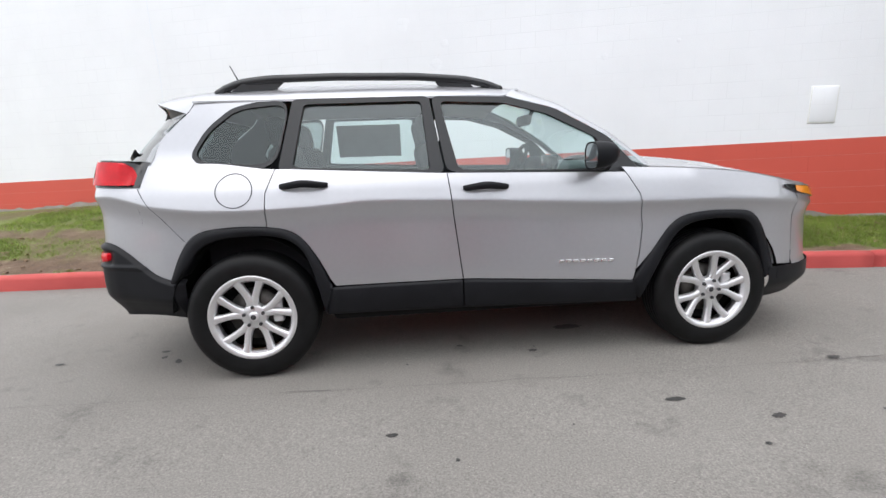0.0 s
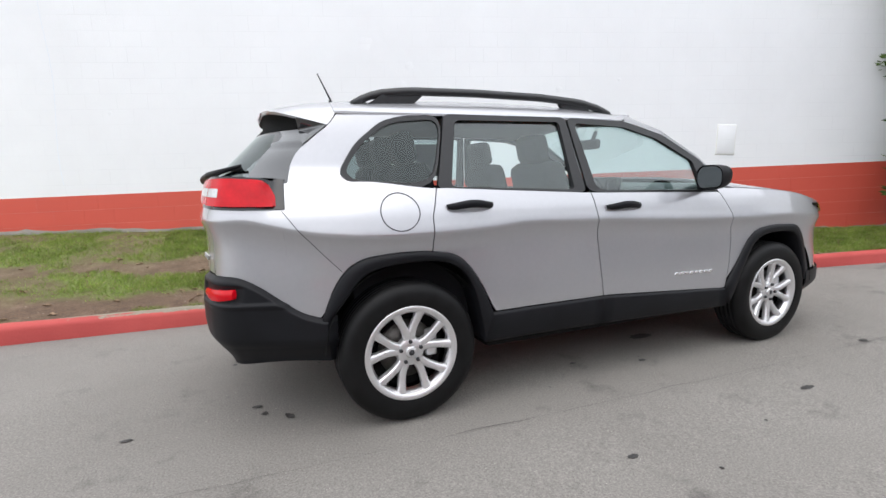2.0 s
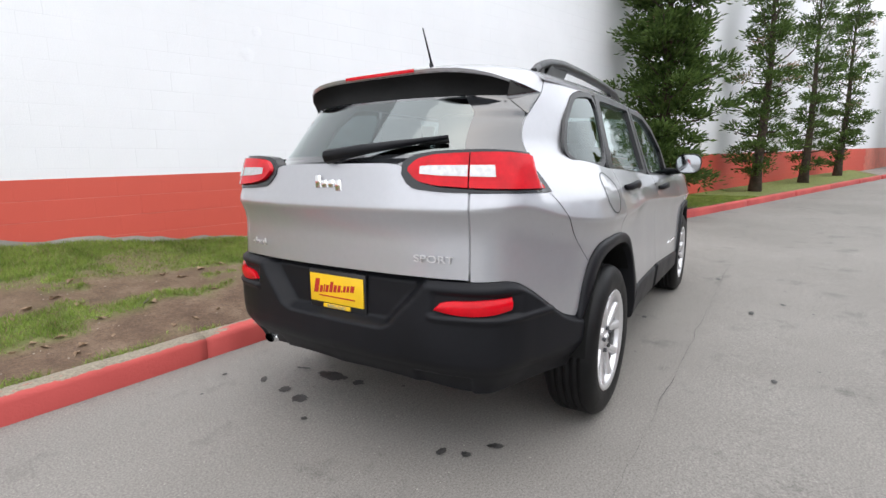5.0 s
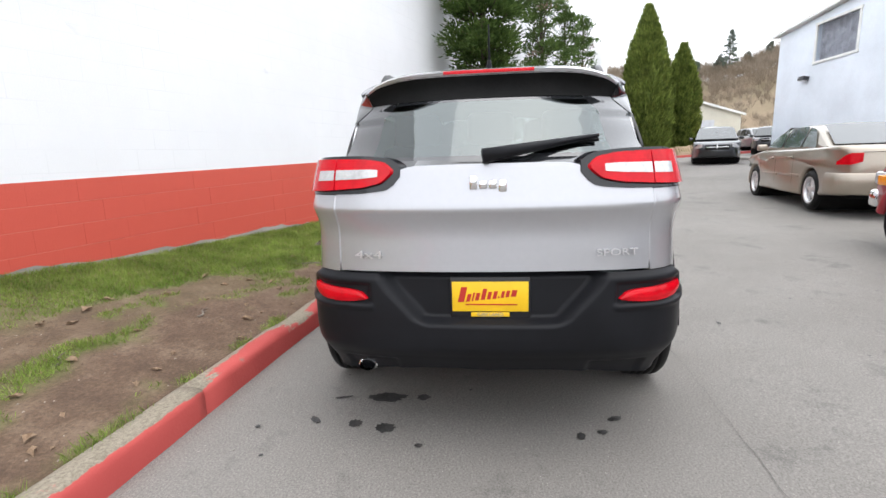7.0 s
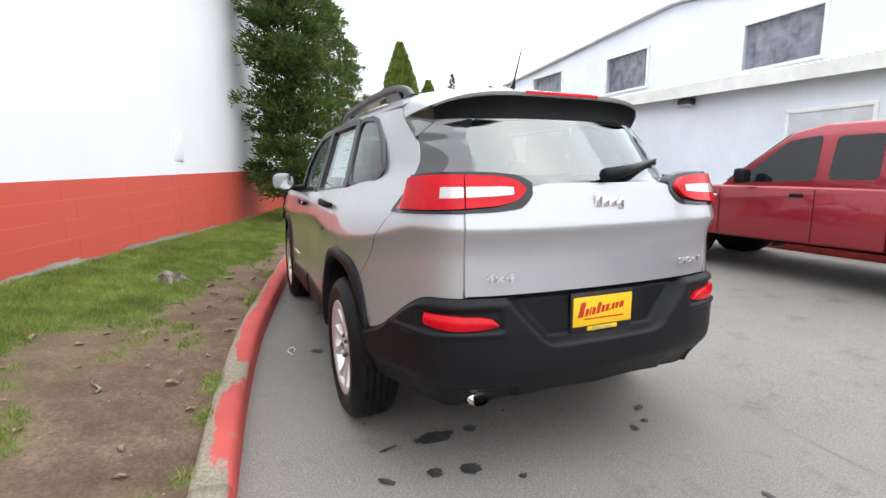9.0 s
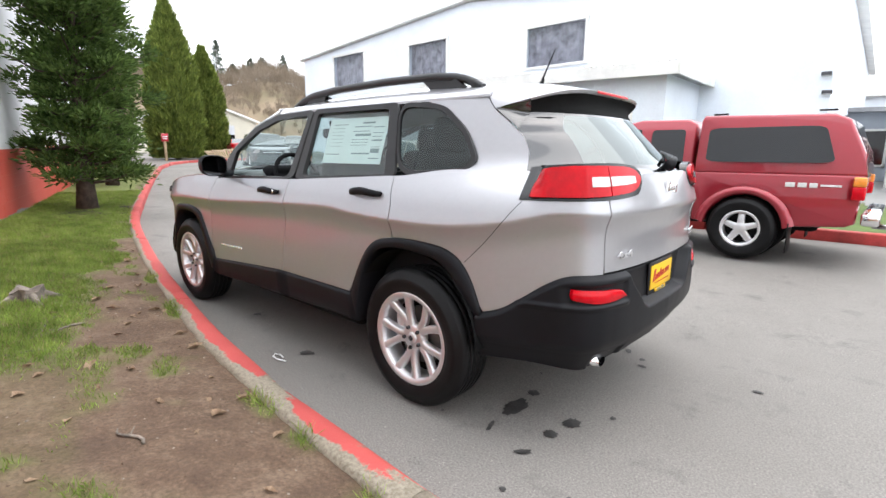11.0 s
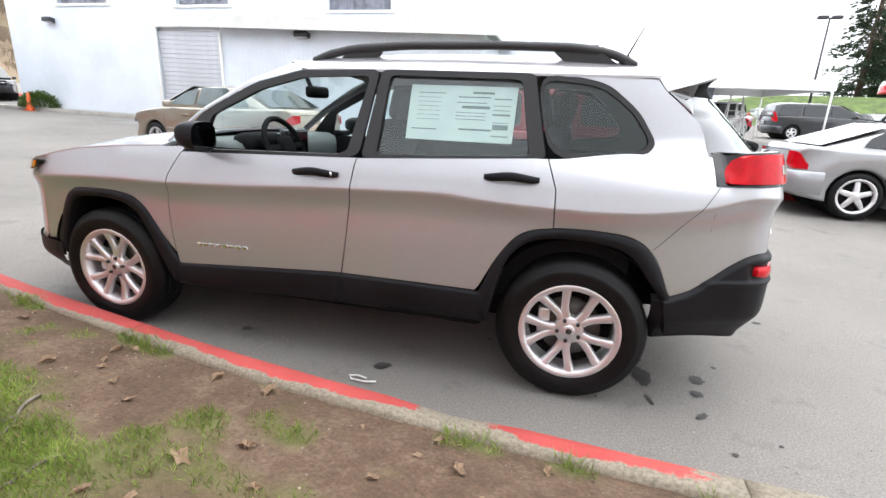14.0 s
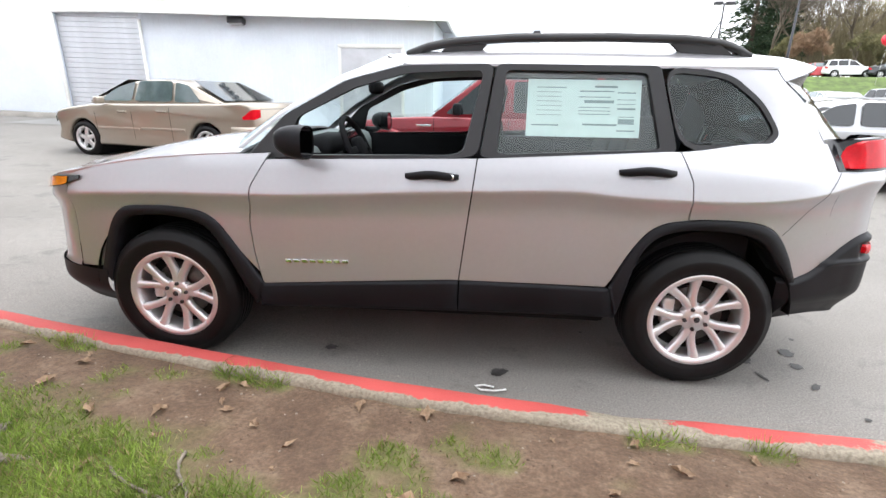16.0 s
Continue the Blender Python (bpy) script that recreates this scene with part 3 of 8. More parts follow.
def kerb_run():
    root = thing("kerb", "low concrete kerb painted red, worn to bare concrete in places", "kerb", kind="structure")
    path = []
    for i, (x, y) in enumerate(KERB[:-1]):
        x2, y2 = KERB[i + 1]
        steps = max(1, int(math.hypot(x2 - x, y2 - y) / 0.25))
        for k in range(steps):
            t = k / steps
            xx = lerp(x, x2, t)
            path.append((xx, kerb_y(xx) if xx < 20 else lerp(y, y2, t)))
    path.append(KERB[-1])
    cuts = [-22, -14, -10, -7.4, -4.9, -2.0, 0.93, 3.9, 6.9, 9.9, 13, 16, 19, 22, 25, 28, 40]
    path = sorted(path + [(c, kerb_y(c)) for c in cuts if -21 < c < 20], key=lambda q: q[0])
    prof = [(0.0, -0.06), (0.004, 0.105), (0.012, 0.128), (0.03, 0.14), (0.075, 0.146), (0.12, 0.146), (0.145, 0.138), (0.155, 0.11), (0.16, -0.05)]
    rnd = random.Random(4)
    for c0, c1 in zip(cuts, cuts[1:]):
        pts = [p for p in path if c0 <= p[0] <= c1]
        if len(pts) < 2:
            continue
        bm = bmesh.new()
        lay = bm.verts.layers.float_color.new("bare")
        rows = []
        lift, shift = rnd.uniform(-0.004, 0.004), rnd.uniform(-0.004, 0.004)
        for i, (x, y) in enumerate(pts):
            a, b = pts[max(0, i - 1)], pts[min(len(pts) - 1, i + 1)]
            d = Vector((b[0] - a[0], b[1] - a[1])).normalized()
            nrm = Vector((-d.y, d.x))
            row = []
            for k, (o, z) in enumerate(prof):
                jx = 0.006 * uneven(x, o * 9 + k, 3.0, 2) + 0.004 * uneven(x, k, 14, 6)
                q = Vector((x, y)) + nrm * (o + jx + shift)
                v = bm.verts.new((q.x, q.y, ground_z(x, y) + z + lift + ((0.006 * uneven(x, k, 5.0, 9) - 0.022 * smooth(-1.04, -0.96, x) * smooth(-0.70, -0.78, x) * (0.6 + 0.8 * abs(uneven(x, k, 9, 1)))) if k else 0)))
                worn = 0.0
                if k >= 2:
                    worn = 0.32 * smooth(-1.06, -0.98, x) * smooth(-0.68, -0.76, x) + 0.3 * smooth(-1.93, -2.0, x) * smooth(-3.4, -3.0, x) * (1 if k >= 3 else 0.3)
                if k >= 5:
                    worn += 0.2 + (0.2 if k >= 6 else 0)
                v[lay] = (worn, worn, worn, 1)
                row.append(v)
            rows.append(row)
        for a, b in zip(rows, rows[1:]):
            for k in range(len(prof) - 1):
                bm.faces.new((a[k], b[k], b[k + 1], a[k + 1]))
        bm.faces.new(rows[0])
        bm.faces.new(rows[-1][::-1])
        for v in bm.verts:
            if v.co.x < c0 + 0.01:
                v.co.x += 0.008
        part("kerb_stone", bm, "kerb", root)


def red_top(u):
    return 1.147 + 0.021 * u


def painted_wall():
    root = thing("wall_north", "white painted block wall with a red painted base band", "wall", kind="structure", m=wall_pose)
    us = span(30, -17, 43)
    bm = sheet(lambda u, z: (u, 0.0, lerp(red_top(u), 8.0 + 0.021 * u, z)), us, span(8))
    sheet(lambda u, z: (u, 0.3, lerp(red_top(u), 8.0 + 0.021 * u, z)), us, span(1), bm)
    sheet(lambda u, y: (u, y * 0.3, 8.0 + 0.021 * u), us, span(1), bm)
    sheet(lambda u, y: (u, y * 0.3, red_top(u)), us, span(1), bm)
    part("upper_wall", bm, "white_wall", root, "white painted blocks", False)
    bm = sheet(lambda u, z: (u, -0.0015, lerp(-0.4, red_top(u), z)), us, span(1))
    part("lower_wall", bm, "red_joint", root, "red joints with the light they catch painted in paler", False)
    block = bmesh.new()
    box(block, (0.2, 0.02, 0.1), (0.3998, 0.05, 0.1958), 0.0015)
    for v in block.verts:
        v.co.z += 0.021 * v.co.x
    me = finish("block", block, "red_wall", False)
    for r in range(6):
        for c in range(31):
            u = -5.0 + 0.4 * c + (0.2 if r % 2 else 0)
            ob = new("block", me)
            ob.parent = root
            ob.matrix_basis = Matrix.Translation((u, 0.001 * ((c * 7 + r * 3) % 3), red_top(u) - 0.2 * (r + 1)))
    rest = bmesh.new()
    for r in range(6):
        for c in list(range(-30, 0)) + list(range(31, 95)):
            u = -5.0 + 0.4 * c + (0.2 if r % 2 else 0)
            z = red_top(u) - 0.2 * (r + 1)
            vs = [rest.verts.new((u + a * 0.3998, -0.0055, z + b * 0.1958 + 0.021 * a * 0.4)) for a, b in ((0, 0), (1, 0), (1, 1), (0, 1))]
            rest.faces.new(vs)
    tagged(part("block_courses", rest, "red_wall", root, "", False), kind="stuff")
    bm = sheet(lambda u, z: (u, -0.012 - 0.02 * (1 - z) * abs(uneven(u, z, 5, 3)), lerp(wall_base(u * 0.95) - 0.15, wall_base(u * 0.95) + 0.05 + 0.05 * uneven(u, 0, 2.7, 5) + 0.03 * uneven(u, 0, 11, 5), z)), span(240, -12, 14), span(3))
    part("footing", bm, "concrete", root, "crumbling bare concrete footing")


def wall_hatch():
    bm = bmesh.new()
    box(bm, (0, 0, 0), (0.30, 0.022, 0.445), 0.004)
    ob = thing("wall_hatch", "white painted metal hatch set in the block wall", "hatch", m=wall_pose @ pose(4.893, 0.0, 1.672, 0, 1.5, 0))
    part("hatch_frame", bm, "trim_white", ob)
    bm = bmesh.new()
    box(bm, (0, -0.012, 0), (0.272, 0.008, 0.415), 0.002)
    part("hatch_door", bm, "white_wall", ob)


def wall_patches():
    rnd = random.Random(11)
    for u, z, r in ((0.02, 2.48, 0.085), (-0.45, 3.05, 0.10), (3.2, 2.55, 0.03), (2.3, 2.42, 0.05), (-3.9, 2.15, 0.03), (0.15, 2.75, 0.06)):
        bm = bmesh.new()
        c = bm.verts.new((0, -0.009, 0))
        ring = [bm.verts.new((r * rnd.uniform(0.75, 1.15) * math.cos(a), -0.002, r * rnd.uniform(0.75, 1.15) * math.sin(a))) for a in span(17, 0, 2 * math.pi)[:-1]]
        for i in range(len(ring)):
            bm.faces.new((c, ring[i], ring[(i + 1) % len(ring)]))
        solo("wall_patch", bm, "white_wall", "rough filler patch on the white block wall", "patch", "wall patches", m=wall_pose @ pose(u, 0, z))
    bm = bmesh.new()
    pts = [(-4.6 + 0.03 * math.sin(z * 3), -0.0025, z) for z in span(30, 1.2, 4.5)]
    for a, b in zip(pts, pts[1:]):
        bm.faces.new([bm.verts.new(p) for p in ((a[0] - 0.003, a[1], a[2]), (a[0] + 0.003, a[1], a[2]), (b[0] + 0.003, b[1], b[2]), (b[0] - 0.003, b[1], b[2]))])
    solo("wall_crack", bm, "siding", "thin vertical crack in the white block wall", "crack", m=wall_pose)


def ground_marks():
    rnd = random.Random(7)

    def blot(x, y, rx, ry, ang, n=26, mat="stain"):
        bm = bmesh.new()
        c = bm.verts.new((0, 0, 0.0))
        ring = []
        for i in range(n):
            a = 2 * math.pi * i / n
            k = rnd.uniform(0.74, 1.14)
            ring.append(bm.verts.new((rx * k * math.cos(a), ry * k * math.sin(a), -0.0012)))
        for i in range(n):
            bm.faces.new((c, ring[i], ring[(i + 1) % n]))
        solo("oil_stain", bm, mat, "dark oil stain on grey asphalt" if mat == "stain" else "faint damp mark on grey asphalt", "stain", "oil stains", m=pose(x, y, ground_z(x, y) + 0.006, 0, 0, ang))
    for x, y, rx, ry, ang in ((-2.07, 0.5, 0.045, 0.05, 0), (-2.04, 0.65, 0.035, 0.035, 0), (-1.78, 0.55, 0.05, 0.10, 0), (-1.77, 0.36, 0.035, 0.035, 0), (-1.93, -0.57, 0.02, 0.04, 30),
                              (-2.05, -0.49, 0.02, 0.025, 0), (-1.79, 0.78, 0.012, 0.05, 20), (-0.4, 0.89, 0.05, 0.035, 20), (0.56, 0.73, 0.035, 0.03, 0), (0.62, -0.42, 0.10, 0.05, 0),
                              (0.78, -1.49, 0.05, 0.02, 0), (1.14, -1.71, 0.035, 0.02, 10), (0.27, -0.78, 0.03, 0.02, 0), (-2.68, -0.49, 0.03, 0.015, 0), (-0.17, -0.63, 0.025, 0.015, 0),
                              (-2.02, 0.85, 0.04, 0.02, 40), (-2.09, -0.39, 0.03, 0.02, 0), (1.9, -1.2, 0.04, 0.02, 0), (-0.6, -1.6, 0.03, 0.015, 0), (-2.2, 0.32, 0.015, 0.02, 0)):
        blot(x, y, rx, ry, ang)
    for _ in range(46):
        blot(rnd.uniform(-6, 6), rnd.uniform(-3.4, 1.2), rnd.uniform(0.006, 0.018), rnd.uniform(0.006, 0.014), rnd.uniform(0, 180), 9)
    bm = bmesh.new()
    prev = None
    for i, t in enumerate(span(220, -4.5, 6.5)):
        y = -1.06 - 0.075 * (t + 2.3) * 0.55 + 0.02 * uneven(t, 0, 4, 3) + 0.008 * uneven(t, 0, 17, 3)
        w = max(0.0006, 0.0022 * (0.5 + uneven(t, 1, 3.0, 5)))
        z = ground_z(t, y) + 0.0055
        cur = (bm.verts.new((t, y - w, z)), bm.verts.new((t, y + w, z)))
        if prev:
            bm.faces.new((prev[0], cur[0], cur[1], prev[1]))
        prev = cur
    solo("asphalt_crack", bm, "damp", "long thin crack running along grey asphalt", "crack")


ground_sheet()
lawn_strip()
kerb_run()
painted_wall()
wall_hatch()
wall_patches()
ground_marks()

# ---- the silver sport utility car ----
PLAN = [(-2.295, 0.0), (-2.29, 0.2), (-2.275, 0.4), (-2.25, 0.555), (-2.225, 0.635), (-2.18, 0.70), (-2.12, 0.738), (-2.03, 0.772), (-1.92, 0.81), (-1.78, 0.855), (-1.6, 0.893), (-1.4, 0.912), (-1.1, 0.914),
        (-0.6, 0.905), (0.0, 0.905), (0.5, 0.908), (0.9, 0.912), (1.2, 0.918), (1.5, 0.912), (1.7, 0.888), (1.85, 0.85), (2.0, 0.785), (2.12, 0.69), (2.2, 0.55), (2.24, 0.35), (2.26, 0.15), (2.265, 0.0)]
_p = np.array(PLAN)
_arc = np.r_[0, np.cumsum(np.linalg.norm(np.diff(_p, axis=0), axis=1))]
plan_x, plan_y = curve1(list(zip(_arc, _p[:, 0]))), curve1(list(zip(_arc, _p[:, 1])))
_dense = np.array([(s, plan_x(s), plan_y(s)) for s in np.linspace(0, _arc[-1], 1200)])


def s_at_x(x):
    return float(np.interp(x, _dense[:, 1], _dense[:, 0]))


def s_at_y_rear(y):
    k = _dense[:, 1] < -2.1
    return float(np.interp(y, _dense[k, 2], _dense[k, 0]))


crease_z = curve1([(-2.3, 1.035), (-2.1, 1.045), (-1.85, 0.99), (-1.6, 0.96), (-1.4, 0.952), (-1.1, 0.955), (-0.92, 0.962), (-0.7, 0.978), (-0.3, 0.966), (0.87, 0.914), (1.3, 0.912), (1.7, 0.89), (2.1, 0.85), (2.3, 0.83)])
section = curve1([(-0.75, -0.075), (-0.6, -0.020), (-0.5, -0.006), (-0.42, -0.006), (-0.3, -0.013), (-0.17, -0.021), (-0.09, -0.024), (-0.045, -0.017), (-0.012, -0.005), (0, 0), (0.015, -0.003), (0.05, -0.013), (0.1, -0.027), (0.2, -0.057), (0.3, -0.10), (0.42, -0.17)])
glass_w = curve1([(-2.3, 0.56), (-2.05, 0.62), (-1.9, 0.665), (-1.6, 0.745), (-1.2, 0.785), (-0.6, 0.797), (0.0, 0.797), (0.5, 0.785), (0.95, 0.755), (1.2, 0.72)])


def house_y(x, z):
    """Half width of the windows' level."""
    d = z - 1.16
    return glass_w(x) - 0.27 * d - 0.12 * d * d


def skin(s, z, out=0.0):
    """A point of the car's left flank, from the rear's middle round to the nose."""
    x, y = plan_x(s), plan_y(s)
    e = 0.004
    tx, ty = plan_x(s + e) - plan_x(s - e), plan_y(s + e) - plan_y(s - e)
    ln = math.hypot(tx, ty) or 1
    nx, ny = (-1.0, 0.0) if s < 1e-4 else (1.0, 0.0) if s > _arc[-1] - 1e-4 else (-ty / ln, tx / ln)
    o = section(z - crease_z(x)) + out
    px, py = x + nx * o, y + ny * o
    if -2.02 < x < 1.2:
        k = smooth(1.04, 1.30, z) * smooth(-2.02, -1.95, x)
        py = lerp(py, house_y(x, z) + out, k)
    return px, py, z


def flank(x, z, out=0.0):
    return skin(s_at_x(x), z, out)


def sided(p, sg):
    return (p[0], p[1] * sg, p[2])


REAR_OUT = [(-1.775, 0.585), (-1.715, 0.745), (-1.615, 0.85), (-1.43, 0.872), (-1.23, 0.868), (-1.08, 0.838), (-0.985, 0.71), (-0.905, 0.522)]
REAR_IN = [(-1.765, 0.55), (-1.675, 0.65), (-1.585, 0.785), (-1.40, 0.822), (-1.18, 0.818), (-1.06, 0.755), (-1.0, 0.62), (-0.95, 0.36)]
FRONT_OUT = [(0.832, 0.46), (0.96, 0.645), (1.085, 0.82), (1.26, 0.85), (1.46, 0.846), (1.575, 0.835), (1.655, 0.74), (1.735, 0.50)]
FRONT_IN = [(0.885, 0.34), (1.02, 0.62), (1.12, 0.765), (1.27, 0.80), (1.44, 0.798), (1.535, 0.785), (1.605, 0.70), (1.685, 0.42)]


def softened_line(pts, rounds=2):
    """Cuts the corners of an open line, keeping its ends."""
    for _ in range(rounds):
        out = [pts[0]]
        for a, b in zip(pts, pts[1:]):
            out += [(lerp(a[0], b[0], 0.25), lerp(a[1], b[1], 0.25)), (lerp(a[0], b[0], 0.75), lerp(a[1], b[1], 0.75))]
        pts = out + [pts[-1]]
    return pts


REAR_OUT, REAR_IN, FRONT_OUT, FRONT_IN = (softened_line(q) for q in (REAR_OUT, REAR_IN, FRONT_OUT, FRONT_IN))
rear_out, front_out = line1(REAR_OUT), line1(FRONT_OUT)
sill_z = line1([(-0.95, 0.522), (-0.17, 0.520), (0.85, 0.458)])
belt_z = line1([(-1.17, 1.168), (-0.25, 1.118), (0.95, 1.085)])
line_c = line1([(0.80, -1.232), (0.86, -1.232), (1.04, -1.225), (1.20, -1.165)])
line_b = line1([(0.40, -0.165), (0.52, -0.17), (0.82, -0.205), (1.15, -0.245)])
line_a = line1([(0.40, 0.835), (0.458, 0.842), (0.62, 0.875), (0.77, 0.89), (0.96, 0.865), (1.13, 0.765)])
lid_edge = curve1([(0.7, 1.13), (0.95, 1.115), (1.2, 1.10), (1.5, 1.068), (1.85, 1.0), (2.05, 0.96), (2.2, 0.91), (2.27, 0.87)])
seam_x = curve1([(1.09, -1.925), (1.22, -1.90), (1.30, -1.885), (1.37, -1.852), (1.394, -1.827), (1.44, -1.765), (1.486, -1.70), (1.53, -1.66), (1.56, -1.64), (1.62, -1.61)])
quarter_x = curve1([(1.168, -1.50), (1.19, -1.585), (1.215, -1.622), (1.26, -1.637), (1.33, -1.605), (1.40, -1.545), (1.47, -1.465), (1.515, -1.385), (1.54, -1.26), (1.552, -1.08)])
bumper_top = curve1([(-2.3, 0.785), (-2.25, 0.788), (-2.16, 0.79), (-2.1, 0.775), (-2.03, 0.735), (-1.95, 0.675), (-1.86, 0.615), (-1.775, 0.585)])


def rows_z(z0, z1, zc, n=26):
    """Heights from edge to edge, with one row always on the crease."""
    if not z0 + 0.03 < zc < z1 - 0.03:
        return span(n, z0, z1)
    k = int(n * 0.56)
    return span(k - 2, z0, zc - 0.013) + [zc] + span(n - k, zc + 0.013, z1)


def panel(sg, x_rear, x_front, bottom, top, nu=40, nv=26, out=0.0):
    """A panel of the flank between two upright lines, its lower and its upper edge."""
    bm = bmesh.new()
    cols = []
    for u in span(nu):
        xm = lerp(x_rear(0.9), x_front(0.9), u)
        col = []
        for z in rows_z(bottom(xm), top(xm), crease_z(xm), nv):
            x = lerp(x_rear(z), x_front(z), u)
            col.append(bm.verts.new(sided(flank(x, z, out), sg)))
        cols.append(col)
    for a, b in zip(cols, cols[1:]):
        for i in range(len(a) - 1):
            bm.faces.new((a[i], b[i], b[i + 1], a[i + 1]))
    flange(bm, lambda c: (0, -sg * 0.02, 0))
    return bm


def ribbon(sg, outer, inner, n, out=0.012, depth=0.0, lip=0.006):
    """A band of cladding between two curves on the flank."""
    o, i = resample(outer, n), resample(inner, n)
    bm = bmesh.new()
    rows = []
    for (xo, zo), (xi, zi) in zip(o, i):
        row = []
        for t, k in ((0.0, -0.006), (0.03, lip), (0.12, out), (0.9, out), (1.0, out - 0.006)):
            row.append(bm.verts.new(sided(flank(lerp(xo, xi, t), lerp(zo, zi, t), k), sg)))
        if depth:
            p = flank(xi, zi, out - 0.006)
            row.append(bm.verts.new(sided((p[0], p[1] - depth, p[2]), sg)))
        rows.append(row)
    for a, b in zip(rows, rows[1:]):
        for k in range(len(a) - 1):
            bm.faces.new((a[k], b[k], b[k + 1], a[k + 1]))
    bm.faces.new(rows[0])
    bm.faces.new(rows[-1])
    return bm


def ring_on(fn, inner, outer, back, m=0.2):
    """A window surround: a ring between two outlines, with its inner edge turned in."""
    a, b = rounded(inner, m), rounded(outer, m)
    n = len(a)
    bm = bmesh.new()
    rows = []
    for k in (0, 1, 2, 3):
        row = []
        for (xi, zi), (xo, zo) in zip(a, b):
            if k == 0:
                p = fn(xo, zo, -0.004)
            elif k == 1:
                p = fn(lerp(xo, xi, 0.06), lerp(zo, zi, 0.06), 0.008)
            elif k == 2:
                p = fn(lerp(xo, xi, 0.94), lerp(zo, zi, 0.94), 0.006)
            else:
                p = fn(xi, zi, -back)
            row.append(bm.verts.new(p))
        rows.append(row)
    for r, q in zip(rows, rows[1:]):
        for i in range(n):
            j = (i + 1) % n
            bm.faces.new((r[i], r[j], q[j], q[i])).smooth = False
    return bm


def pane_on(fn, outline, back, m=0.2):
    pts = rounded(outline, m)
    cx, cz = np.mean(pts, axis=0)
    bm = bmesh.new()
    rings = []
    for t in (0.0, 0.5, 1.0):
        rings.append([bm.verts.new(fn(lerp(x, cx, t * 0.96), lerp(z, cz, t * 0.96), -back)) for x, z in pts])
    for r, q in zip(rings, rings[1:]):
        for i in range(len(pts)):
            j = (i + 1) % len(pts)
            bm.faces.new((r[i], r[j], q[j], q[i]))
    bm.faces.new(rings[-1])
    return bm


def tilted(sg):
    return lambda x, z, k: sided((x, house_y(x, z) + 0.012 + k, z), sg)


def make_wheel(parent, x, y, sg, spokes=5, R=0.36, rim=0.232, width=0.225, fine=True, dark="brake", turn=1.571):
    """A tyre with a cast wheel of paired spokes; sg tells the outer side."""
    holder = new("wheel")
    holder.parent = parent
    holder.matrix_basis = Matrix.Translation((x, y, R))
    w = width / 2
    grooves = [q for c in (-0.45, -0.15, 0.15, 0.45) for q in ((R, (c - 0.045) * w), (R - 0.007, (c - 0.035) * w), (R - 0.007, (c + 0.035) * w), (R, (c + 0.045) * w))]
    prof = [(rim - 0.012, -w * 0.86), (rim + 0.02, -w * 0.98), (R - 0.055, -w * 1.04), (R - 0.02, -w * 0.9), (R - 0.004, -w * 0.72), (R, -w * 0.58)] + (grooves if fine else []) + [(R, w * 0.58), (R - 0.004, w * 0.72), (R - 0.02, w * 0.9), (R - 0.046, w * 1.01), (R - 0.048, w * 1.035), (R - 0.055, w * 1.04), (R - 0.060, w * 1.05), (R - 0.066, w * 1.045), (rim + 0.036, w * 1.03), (rim + 0.03, w * 1.0), (rim + 0.008, w * 0.94), (rim - 0.012, w * 0.82)]
    bm = lathe(prof, 56 if fine else 24)
    if fine:
        for v in bm.verts:
            if v.co.z < -R + 0.008:
                v.co.z = -R + 0.008 + (v.co.z + R - 0.008) * 0.2
    part("tyre", bm, "rubber", holder)
    bm = lathe([(rim - 0.03, -w * 0.7), (rim - 0.022, sg * w * 0.2), (rim - 0.022, sg * w * 0.84), (rim - 0.016, sg * w * 0.90), (rim - 0.004, sg * w * 0.95), (rim + 0.008, sg * w * 0.97), (rim + 0.012, sg * w * 0.92)], 48 if fine else 24)
    part("rim", bm, "alloy", holder)
    face = sg * w * 0.62
    bm = bmesh.new()
    for k in range(spokes * 2 if fine else spokes):
        pair, half = divmod(k, 2) if fine else (k, 0)
        a0 = 2 * math.pi * pair / spokes + turn
        d = Vector((math.cos(a0), 0, math.sin(a0)))
        t = Vector((-d.z, 0, d.x)) * (1 if half else -1)
        # each arm leaves the shared stem and bends out to the rim
        drift = curve1([(0.04, 0.008), (0.085, 0.0125), (0.12, 0.023), (0.16, 0.040), (0.20, 0.058), (0.232, 0.071)])
        half_w = curve1([(0.04, 0.026), (0.085, 0.0205), (0.13, 0.0185), (0.19, 0.0205), (0.232, 0.026)])
        rows = []
        for f in span(9) if fine else span(3):
            r = lerp(0.045, rim - 0.006, f)
            c = d * (math.sqrt(max(0.0, r * r - drift(r) ** 2)) if fine else r) + t * (drift(r) if fine else 0.0)
            slant = (drift(r + 0.004) - drift(r - 0.004)) / 0.008 if fine else 0.0
            e = (t - d * slant).normalized()
            wd = half_w(r) if fine else lerp(0.04, 0.032, f)
            yo = face + sg * ((0.010 + 0.022 * f * f) if fine else (0.012 - 0.022 * f * f))
            rows.append([bm.verts.new(c + e * a + Vector((0, yo + sg * b, 0))) for a, b in ((-wd, -0.034), (-wd, -0.007), (-wd * 0.6, 0.0), (wd * 0.6, 0.0), (wd, -0.007), (wd, -0.034))])
        for p, q in zip(rows, rows[1:]):
            for i in range(5):
                bm.faces.new((p[i], p[i + 1], q[i + 1], q[i]))
    lathe([(0.0001, face + sg * 0.012), (0.062, face + sg * 0.012), (0.070, face + sg * 0.006), (0.073, face - sg * 0.03)], 32, bm=bm)
    part("spokes", bm, "alloy", holder)
